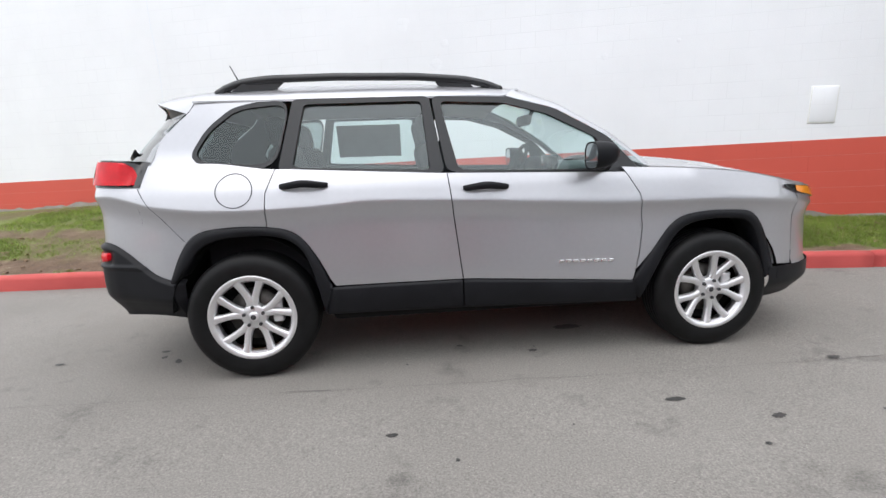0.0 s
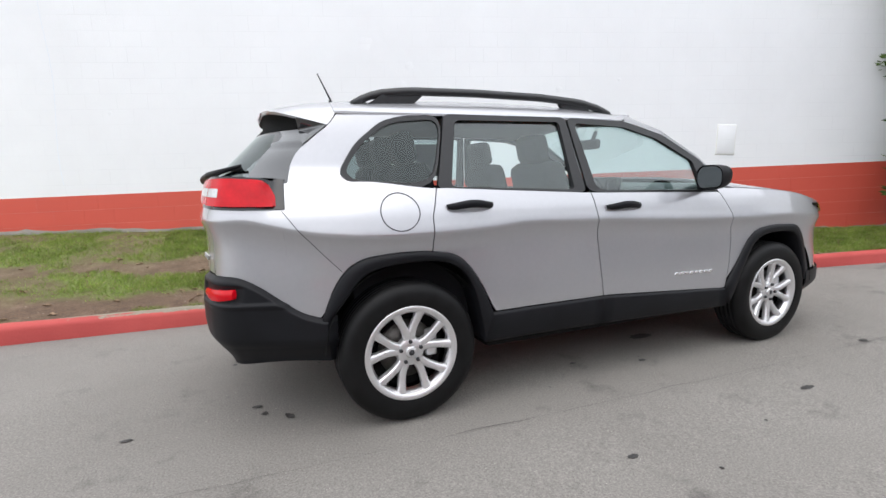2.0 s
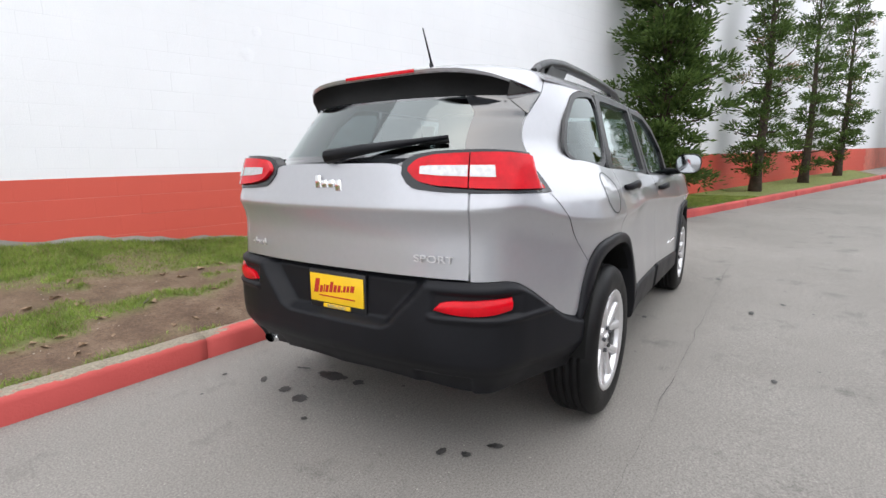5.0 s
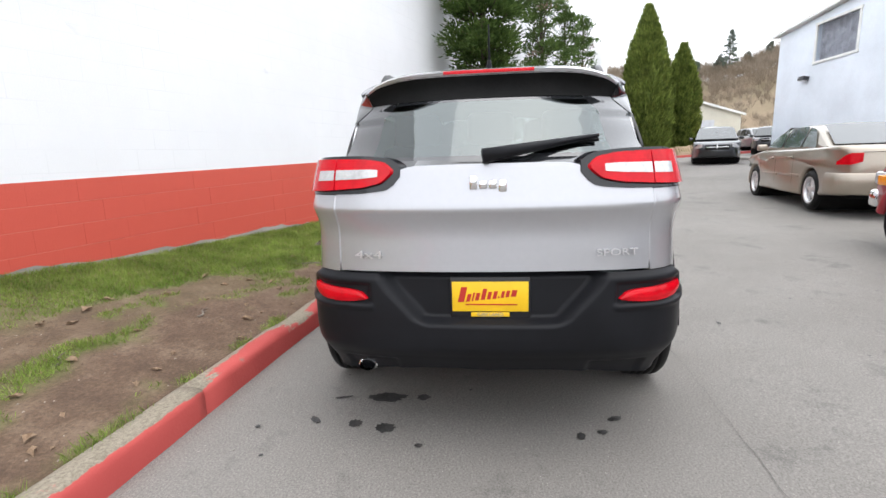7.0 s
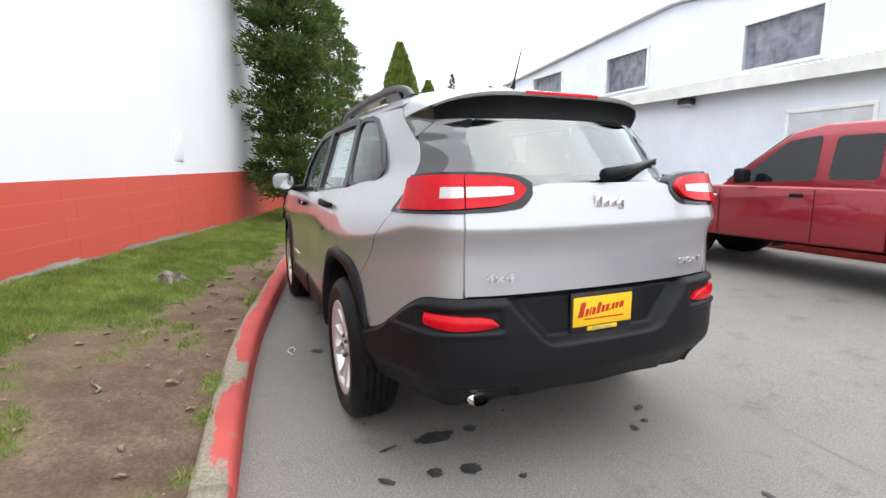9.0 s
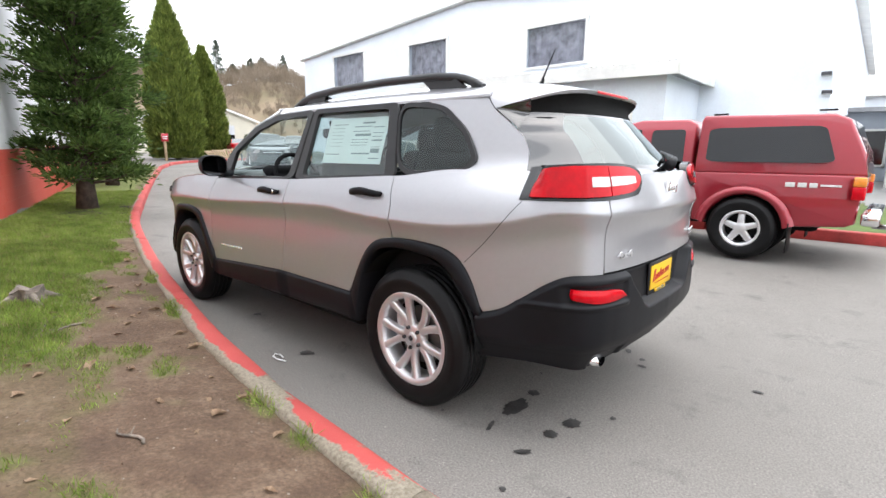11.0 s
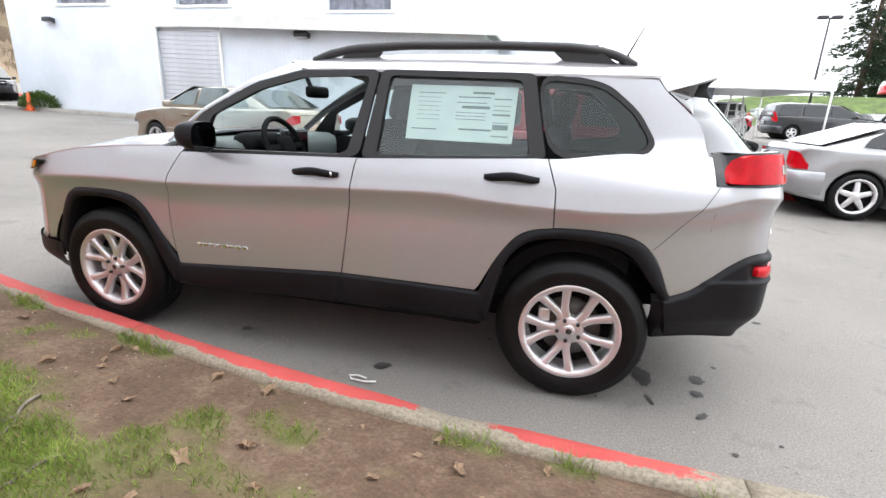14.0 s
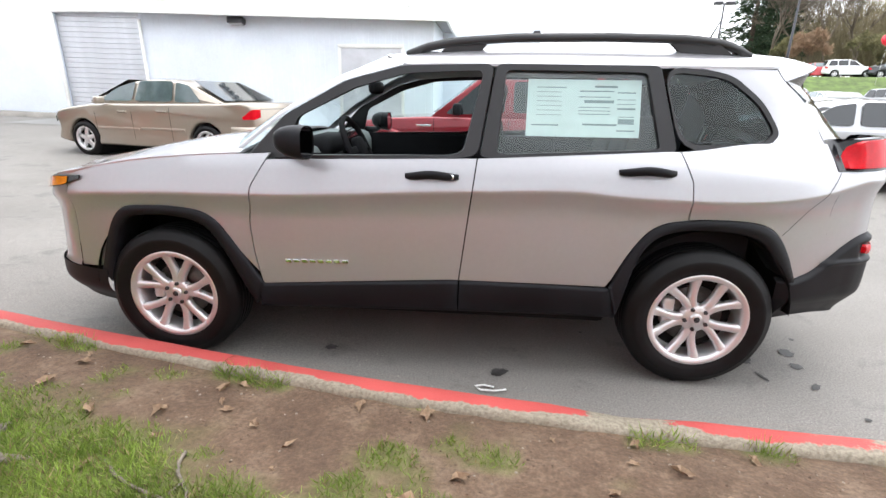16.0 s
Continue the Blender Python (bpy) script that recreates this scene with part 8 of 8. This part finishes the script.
def column_tree(x, y, z, height, width, seed):
    g = np.random.default_rng(seed)
    root = thing("cypress_tree", "dense green columnar cypress tree beside the far kerb bend", "tree", "dense columnar trees", m=pose(x, y, z))
    shape = line1([(0, 0.86), (0.06, 0.96), (0.2, 1.0), (0.36, 0.97), (0.40, 0.90), (0.415, 0.97), (0.5, 0.93), (0.65, 0.76), (0.8, 0.50), (0.9, 0.27), (0.96, 0.10), (1.0, 0.02)])

    def rad(f, a):
        return width / 2 * shape(f) * (1 + 0.20 * noise.noise(Vector((math.cos(a) * 2.2, math.sin(a) * 2.2, f * 9 + seed))) + 0.10 * noise.noise(Vector((math.cos(a) * 6, math.sin(a) * 6, f * 26 + seed))))
    core = sheet(lambda a, f: (math.cos(a) * rad(f, a) * 0.86, math.sin(a) * rad(f, a) * 0.86, f * height * 0.97 + 0.15), span(24, 0, 2 * math.pi), span(24))
    part("inner_foliage", core, "cypress", root, "shaded inner foliage")
    part("trunk", tube([(0, 0, -0.2), (0, 0, height * 0.5)], [0.2, 0.08], 8), "bark", root)
    P, D = [], []
    for _ in range(15000):
        f, a = g.random() ** 1.15, g.random() * 2 * math.pi
        r = rad(f, a) * g.uniform(0.84, 1.04)
        P.append((math.cos(a) * r, math.sin(a) * r, f * height + 0.1))
        D.append((math.cos(a) * 0.55 + g.normal() * 0.25, math.sin(a) * 0.55 + g.normal() * 0.25, 0.9 + g.normal() * 0.2))
    kites("crown", P, D, g.uniform(0.22, 0.5, len(P)), g.uniform(0.03, 0.07, len(P)), "cypress", root, seed)


def layered_fir(x, y, z, height, width, seed, label, group, n=9000, needles="fir"):
    g = np.random.default_rng(seed)
    root = thing("fir_tree", label, "tree", group, m=pose(x, y, z))
    part("trunk", tube([(0, 0, -0.3), (0, 0, height * 0.5), (0, 0, height)], [height * 0.018, height * 0.010, 0.02], 8), "bark", root)
    P, D = [], []
    limbs = int(height * 7)
    for k in range(limbs):
        f = 0.06 + 0.93 * k / limbs
        a = g.random() * 2 * math.pi
        ln = width / 2 * (1 - f) ** 0.75 * g.uniform(0.6, 1.15) + 0.25
        for _ in range(n // limbs):
            t = g.uniform(0.12, 1.0)
            w = 0.20 * ln * (1 - 0.5 * t)
            P.append((math.cos(a) * ln * t + g.normal() * w * 0.6, math.sin(a) * ln * t + g.normal() * w * 0.6, height * f - 0.22 * ln * t + g.normal() * 0.14))
            D.append((math.cos(a) + g.normal() * 0.5, math.sin(a) + g.normal() * 0.5, -0.25 + g.normal() * 0.35))
    kites("crown", P, D, g.uniform(0.35, 0.8, len(P)), g.uniform(0.05, 0.12, len(P)), needles, root, seed)


def bare_tree(x, y, z, height, seed, label, group, leaf="twigs", leafy=0.0):
    rnd = random.Random(seed)
    g = np.random.default_rng(seed)
    root = thing("bare_tree", label, "tree", group, m=pose(x, y, z, 0, 0, seed * 40))
    wood = bmesh.new()
    tips = []

    def grow(p, d, ln, r, depth):
        q = p + d * ln
        bendy = p.lerp(q, 0.5) + Vector((rnd.uniform(-1, 1), rnd.uniform(-1, 1), 0)) * ln * 0.06
        tube([p, bendy, q], [r, r * 0.85, r * 0.65], 5 if depth > 3 else 3, wood, False)
        tips.append((bendy, q, depth))
        if depth == 0:
            return
        for k in range(3 if depth > 1 else 4):
            a = rnd.uniform(0, 2 * math.pi)
            sp_ = rnd.uniform(0.25, 0.75)
            side = d.orthogonal().normalized()
            side = Matrix.Rotation(a, 3, d) @ side
            nd = (d * (1 - 0.3 * sp_) + side * sp_ + Vector((0, 0, 0.12))).normalized()
            grow(p.lerp(q, rnd.uniform(0.55, 1.0)), nd, ln * rnd.uniform(0.6, 0.82), r * 0.58, depth - 1)
    grow(Vector((0, 0, -0.2)), Vector((0.03, 0.02, 1)).normalized(), height * 0.30, height * 0.011, 5)
    part("branch_frame", wood, "twigs", root, "grey-brown trunk and branches")
    P, D = [], []
    for a, b, dp in tips:
        if dp <= 1:
            for _ in range(13 + int(8 * leafy)):
                c = a.lerp(b, rnd.random())
                P.append(tuple(c + Vector((rnd.uniform(-1, 1), rnd.uniform(-1, 1), rnd.uniform(-1, 1))) * 0.1))
                D.append((b - a).normalized() + Vector((rnd.uniform(-1, 1), rnd.uniform(-1, 1), rnd.uniform(-0.6, 1))) * 0.8)
    n = len(P)
    kites("crown", P, D, g.uniform(0.2, 0.55, n), g.uniform(0.008, 0.016, n) + 0.03 * leafy, leaf, root, seed)


clumpy_pine(7.5, 0.27, lawn_z(7.5, 0.27) - 0.02, 7.2, 1.85, 5, "dark green pine with clumped sprays beside the painted wall", 0.035)
clumpy_pine(13.0, -1.55, lawn_z(13, -1.55), 7.4, 1.4, 8, "tall dark green pine with an uneven top beside the wall", 0.05, dense=0.42, spire=1.5)
clumpy_pine(17.2, -2.9, lawn_z(17.2, -2.9), 6.7, 1.15, 12, "thin dark pine with gaps between its sprays", 0.10, dense=0.32, spire=2.0)
clumpy_pine(22.0, -4.4, lawn_z(22, -4.4), 7.0, 1.5, 21, "dark pine with browned lower sprays near the kerb bend", 0.16, dense=0.34, spire=1.8)
column_tree(34.0, -10.9, ground_z(34, -10.9) - 0.05, 10.3, 3.3, 3)
column_tree(38.5, -15.0, ground_z(38.5, -15) - 0.05, 8.3, 2.7, 4)


def mulch_ring():
    bm = bmesh.new()
    rnd = random.Random(3)
    c = bm.verts.new((7.4, 0.3, lawn_z(7.4, 0.3) + 0.03))
    ring = []
    for a in span(30, 0, 2 * math.pi)[:-1]:
        k = rnd.uniform(0.8, 1.15)
        x = 7.4 + math.cos(a) * 1.25 * k
        y = min(wall_y(x) - 0.05, 0.3 + math.sin(a) * 0.75 * k - 0.33 * math.cos(a) * k)
        y = max(kerb_y(x) + 0.2, y)
        ring.append(bm.verts.new((x, y, lawn_z(x, y) + 0.006)))
    for i in range(30):
        bm.faces.new((c, ring[i], ring[(i + 1) % 30]))
    solo("mulch_bed", bm, "mulch", "dark bare mulch round the foot of a pine", "mulch", kind="structure")


def hillside():
    def hz(r, a):
        h = 31 + 5 * noise.noise(Vector((a * 9, 0, 2))) + 2 * noise.noise(Vector((a * 31, 1, 2)))
        return -1.5 + h * smooth(95, 235, r) ** 0.8 + 1.2 * noise.noise(Vector((r * 0.05, a * 22, 1)))
    ang = span(70, radians(-62), radians(2))
    bm = sheet(lambda a, r: (math.cos(a) * r, math.sin(a) * r, hz(r, a)), ang, [88, 100, 115, 130, 145, 160, 175, 190, 205, 220, 235, 260, 320])
    solo("hillside", bm, "hill", "brown winter hillside of scrub far behind the drive", "hill", kind="structure")
    g = np.random.default_rng(6)
    P, D, Ls, Ws = [], [], [], []
    for _ in range(2300):
        a, r = g.uniform(radians(-48), radians(-12)), 120 + 115 * g.random() ** 0.55
        h = g.uniform(4.0, 8.0) * (0.5 if r < 165 else 1) * (1.4 if r > 205 else 1)
        x, y, z = math.cos(a) * r, math.sin(a) * r, hz(r, a)
        P.append((x, y, z - 0.3)); D.append((g.normal() * 0.05, g.normal() * 0.05, 1)); Ls.append(h * 0.9); Ws.append(0.07)
        for k in range(34):
            f = g.uniform(0.15, 0.7)
            P.append((x + g.normal() * 0.25, y + g.normal() * 0.25, z + h * f * 0.8)); D.append((g.normal() * 0.42, g.normal() * 0.42, 0.8)); Ls.append(h * (0.95 - f) * 0.8 + 0.6); Ws.append(g.uniform(0.025, 0.06))
    ob = kites("hillside_thicket", P, D, Ls, Ws, "thicket", None, 3)
    tagged(ob, "grey-brown leafless trees covering the hillside", "woods", kind="stuff")
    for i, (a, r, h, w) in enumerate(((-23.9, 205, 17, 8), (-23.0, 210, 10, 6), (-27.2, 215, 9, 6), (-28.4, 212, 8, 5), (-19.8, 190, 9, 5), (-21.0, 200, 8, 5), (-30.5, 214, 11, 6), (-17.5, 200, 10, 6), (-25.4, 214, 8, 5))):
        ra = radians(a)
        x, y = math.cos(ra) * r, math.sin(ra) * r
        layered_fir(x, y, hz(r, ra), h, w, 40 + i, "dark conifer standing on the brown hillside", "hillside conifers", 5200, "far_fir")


def grass_bank():
    def line(x):
        return -51.5 + (-30.5 - x) * 0.29

    def bz(x):
        return 2.59 * smooth(-10, -20, x)
    rows = [(13.0, -0.15), (9.0, 0.02), (3.2, 1.0), (-12, 1.0), (-45, 1.25)]
    bm = sheet(lambda x, v: (x, line(x) + rows[v][0], ground_z(x, line(x)) * (1 if v else 0.8) + bz(x) * rows[v][1] + 0.05 * uneven(x, v, 0.3, 3) * (1 if v in (1,) else 0)), span(40, -80, -6), range(5))
    solo("grass_bank", bm, "turf", "mown grass bank rising beyond the sales lot", "lawn", kind="structure")
    eye = (-0.5, 3.2)

    def spot(a, r):
        x, y = eye[0] + math.cos(radians(a)) * r, eye[1] + math.sin(radians(a)) * r
        return x, y, ground_z(x, line(x)) + bz(x) * 1.05 - 0.1
    for i, (a, r, h, w) in enumerate(((-115.3, 79, 22, 8.0), (-117.6, 84, 21, 7.5), (-116.6, 95, 22, 8))):
        layered_fir(*spot(a, r), h, w, 60 + i, "tall dark fir behind the sales lot", "firs behind the lot", 9000)
    g = np.random.default_rng(12)
    P, D, Ls, Ws = [], [], [], []
    for _ in range(520):
        x, y, z = spot(g.uniform(-144, -117.5), g.uniform(88, 125))
        h = g.uniform(9, 17)
        P.append((x, y, z)); D.append((g.normal() * 0.04, g.normal() * 0.04, 1)); Ls.append(h); Ws.append(0.09)
        for k in range(60):
            f = g.uniform(0.1, 0.75)
            P.append((x + g.normal() * 0.5, y + g.normal() * 0.5, z + h * f)); D.append((g.normal() * 0.5, g.normal() * 0.5, 0.8)); Ls.append(h * (0.95 - f) * 0.5 + 0.8); Ws.append(g.uniform(0.02, 0.05))
    ob = kites("far_woods", P, D, Ls, Ws, "woods", None, 8)
    tagged(ob, "brown and olive leafless woods behind the sales lot", "woods", kind="stuff")
    for i, (a, r, h) in enumerate(((-117.2, 74, 15), (-118.9, 80, 16), (-121, 72, 14), (-123.4, 84, 16), (-126, 78, 14), (-129, 82, 15), (-132, 80, 14))):
        bare_tree(*spot(a, r), h, 70 + i, "tall leafless tree behind the sales lot", "leafless trees behind the lot")
    for i, (a, r, h, mt, lb) in enumerate(((-118.3, 68, 6.0, "spring", "small olive tree in early leaf"), (-120.2, 66, 5.5, "leaf", "small tree with russet leaves on the grass bank"), (-125, 68, 5.5, "spring", "small olive tree in early leaf"))):
        bare_tree(*spot(a, r), h, 90 + i, lb, "small trees on the bank", mt, 1.0)


def low_shrub():
    g = np.random.default_rng(9)
    x, y = 19.9, -12.85
    n = 2400
    th, ph = g.random(n) * 2 * math.pi, np.arccos(g.random(n))
    r = 0.55 * g.uniform(0.7, 1.1, n)
    P = np.stack([np.cos(th) * np.sin(ph) * r * 1.6, np.sin(th) * np.sin(ph) * r, np.cos(ph) * r * 1.1 + 0.03], 1)
    root = thing("low_shrub", "low green shrub against the white workshop wall", "shrub", m=pose(x, y, ground_z(x, y) + 0.12))
    part("stems", tube([(0, 0, -0.05), (0.03, 0, 0.3)], [0.03, 0.01], 6), "bark", root)
    kites("crown", P * 0.9, P + g.normal(size=(n, 3)) * 0.25, g.uniform(0.06, 0.13, n), g.uniform(0.015, 0.03, n), "pine", root, 4)


def grass():
    g = np.random.default_rng(2)
    P, D, Ls, Ws = [], [], [], []
    want = 0
    for _ in range(105000):
        x = g.uniform(-6.5, 11) if g.random() < 0.72 else g.uniform(-3, 4)
        y0, y1 = kerb_y(x) + 0.13, wall_y(x) - 0.02
        y = y0 + (y1 - y0) * g.random()
        k = turf(x, y)
        if g.random() > (k - 0.12) * 1.3:
            continue
        z = lawn_z(x, y) - 0.004
        hgt = lerp(0.022, 0.05, k) * (1.35 if y - y0 < 0.12 else 1.0)
        for _b in range(4):
            P.append((x + g.normal() * 0.012, y + g.normal() * 0.012, z))
            D.append((g.normal() * 0.55, g.normal() * 0.55, 1.0))
            Ls.append(hgt * g.uniform(0.6, 1.5))
            Ws.append(g.uniform(0.0012, 0.0026))
    dry = g.random(len(P)) < 0.2
    P, D, Ls, Ws = np.array(P), np.array(D), np.array(Ls), np.array(Ws)
    D[dry] += g.normal(size=(int(dry.sum()), 3)) * 0.9
    ob = kites("dry_grass", P[dry], D[dry], Ls[dry], Ws[dry], "straw", None, 6)
    tagged(ob, "withered straw-coloured blades among the grass", "grass", kind="stuff")
    P, D, Ls, Ws = P[~dry], D[~dry], Ls[~dry], Ws[~dry]
    ob = kites("grass", P, D, Ls, Ws, "blade", None, 5)
    tagged(ob, "short patchy green grass on brown earth", "grass", kind="stuff")


def litter():
    rnd = random.Random(17)
    protos = []
    for k in range(5):
        bm = bmesh.new()
        n = 9
        c = bm.verts.new((0, 0, 0.006))
        ring = []
        for i in range(n):
            a = 2 * math.pi * i / n
            r = 0.034 * (1.0 if i % 2 else 0.7) * rnd.uniform(0.6, 1.25)
            ring.append(bm.verts.new((math.cos(a) * r * 1.5, math.sin(a) * r * 0.75, 0.004 + abs(math.sin(a)) * 0.014 + rnd.uniform(-0.003, 0.012))))
        for i in range(n):
            bm.faces.new((c, ring[i], ring[(i + 1) % n]))
        protos.append(finish("dry_leaf", bm, "leaf", False))
    count = 0
    while count < 210:
        x = rnd.uniform(-5.5, 5.5)
        y = kerb_y(x) + 0.2 + rnd.random() ** 1.4 * 1.7
        if y > wall_y(x) - 0.1:
            continue
        ob = tagged(new("dry_leaf", protos[count % 5]), "curled dry brown leaf lying on bare earth", "leaf", "dry leaves")
        s = rnd.uniform(0.35, 1.15)
        ob.matrix_basis = pose(x, y, lawn_z(x, y) - 0.001, rnd.uniform(-12, 12), rnd.uniform(-12, 12), rnd.uniform(0, 360)) @ Matrix.Diagonal((s, s, s, 1))
        count += 1
    # crumbs of earth and bits of grit
    for name, label, cat, mt, n, area in (("earth_crumbs", "small crumbs of brown earth and chips", "earth", "earth_crumb", 2400, 0), ("pale_chips", "small pale chips scattered on the earth", "chips", "chip", 620, 0), ("loose_grit", "loose grit scattered on the asphalt", "grit", "concrete", 900, 1)):
        V, F = [], []
        for _ in range(n):
            x = rnd.uniform(-5.5, 5)
            if area:
                y = kerb_y(x) - 0.05 - 4.5 * rnd.random() ** 2.2
                z, s = ground_z(x, y) + 0.003, rnd.uniform(0.002, 0.006)
            else:
                y = kerb_y(x) + 0.2 + rnd.random() * 1.5
                if turf(x, y) > 0.5:
                    continue
                z, s = lawn_z(x, y) + 0.002, rnd.uniform(0.003, 0.008)
            o = len(V)
            for dx, dy, dz in ((1, 0, 0), (0, 1, 0), (-1, 0, 0), (0, -1, 0), (0, 0, 0.8)):
                V.append((x + dx * s * rnd.uniform(0.7, 1.3), y + dy * s * rnd.uniform(0.7, 1.3), z + dz * s - 0.002))
            F += [(o, o + 1, o + 4), (o + 1, o + 2, o + 4), (o + 2, o + 3, o + 4), (o + 3, o, o + 4)]
        me = bpy.data.meshes.new(name)
        me.from_pydata(V, [], F)
        me.materials.append(M[mt])
        tagged(new(name, me), label, cat, kind="stuff")
    # fallen twigs
    for x, y, a, ln in ((0.74, 2.03, 152, 0.5), (0.66, 1.97, 118, 0.34), (1.35, 2.3, -30, 0.3), (0.3, 2.2, 75, 0.22), (-1.0, 2.05, 10, 0.18), (-1.9, 2.3, 40, 0.2), (2.2, 1.9, -10, 0.3)):
        ca, sa = math.cos(radians(a)), math.sin(radians(a))
        pts = []
        for t in span(6, -0.5, 0.5):
            px, py = x + ca * ln * t - sa * 0.02 * math.sin(t * 6), y + sa * ln * t + ca * 0.02 * math.sin(t * 6)
            pts.append((px, py, lawn_z(px, py) + 0.009))
        bm = tube(pts, [0.007, 0.007, 0.006, 0.006, 0.005, 0.004, 0.003], 6)
        tube([pts[3], (pts[4][0] + 0.05 * sa, pts[4][1] - 0.05 * ca, pts[4][2] + 0.01)], [0.004, 0.002], 5, bm)
        solo("twig", bm, "stump", "thin fallen grey-brown twig on the earth", "twig", "fallen twigs")
    # old stump
    x, y = 1.45, 2.0
    root = thing("tree_stump", "low grey weathered tree stump in the grass", "stump", m=pose(x, y, lawn_z(x, y) - 0.03))
    bm = sheet(lambda a, v: ((0.10 + 0.05 * (1 - v) ** 2 + 0.02 * math.sin(a * 5)) * math.cos(a), (0.085 + 0.05 * (1 - v) ** 2 + 0.015 * math.cos(a * 4)) * math.sin(a), 0.125 * v + 0.018 * math.sin(a * 3) * v), span(32, 0, 2 * math.pi), span(6))
    part("stump_side", bm, "stump", root)
    bm = sheet(lambda a, v: ((0.10 + 0.02 * math.sin(a * 5)) * math.cos(a) * v, (0.085 + 0.015 * math.cos(a * 4)) * math.sin(a) * v, 0.125 + 0.018 * math.sin(a * 3) * v - 0.02 * (1 - v)), span(32, 0, 2 * math.pi), span(5, 0.02, 1))
    part("stump_top", bm, "stump", root, "cracked grey cut face")
    for a in (0.4, 1.7, 3.3, 4.6, 5.5):
        bm = tube([(0.09 * math.cos(a), 0.08 * math.sin(a), 0.08), (0.17 * math.cos(a), 0.15 * math.sin(a), 0.045), (0.27 * math.cos(a + 0.15), 0.24 * math.sin(a + 0.15), 0.012)], [0.03, 0.022, 0.008], 7)
        part("root", bm, "stump", root)
    # a bit of white wire on the asphalt
    bm = tube([(-0.43, 1.06, 0.012), (-0.37, 1.085, 0.016), (-0.30, 1.075, 0.012), (-0.275, 1.045, 0.012), (-0.32, 1.035, 0.014), (-0.37, 1.045, 0.012)], 0.005, 6)
    solo("wire_scrap", bm, "white_stuff", "scrap of white wire lying on the asphalt", "litter")


mulch_ring()
hillside()
grass_bank()
low_shrub()
grass()
litter()
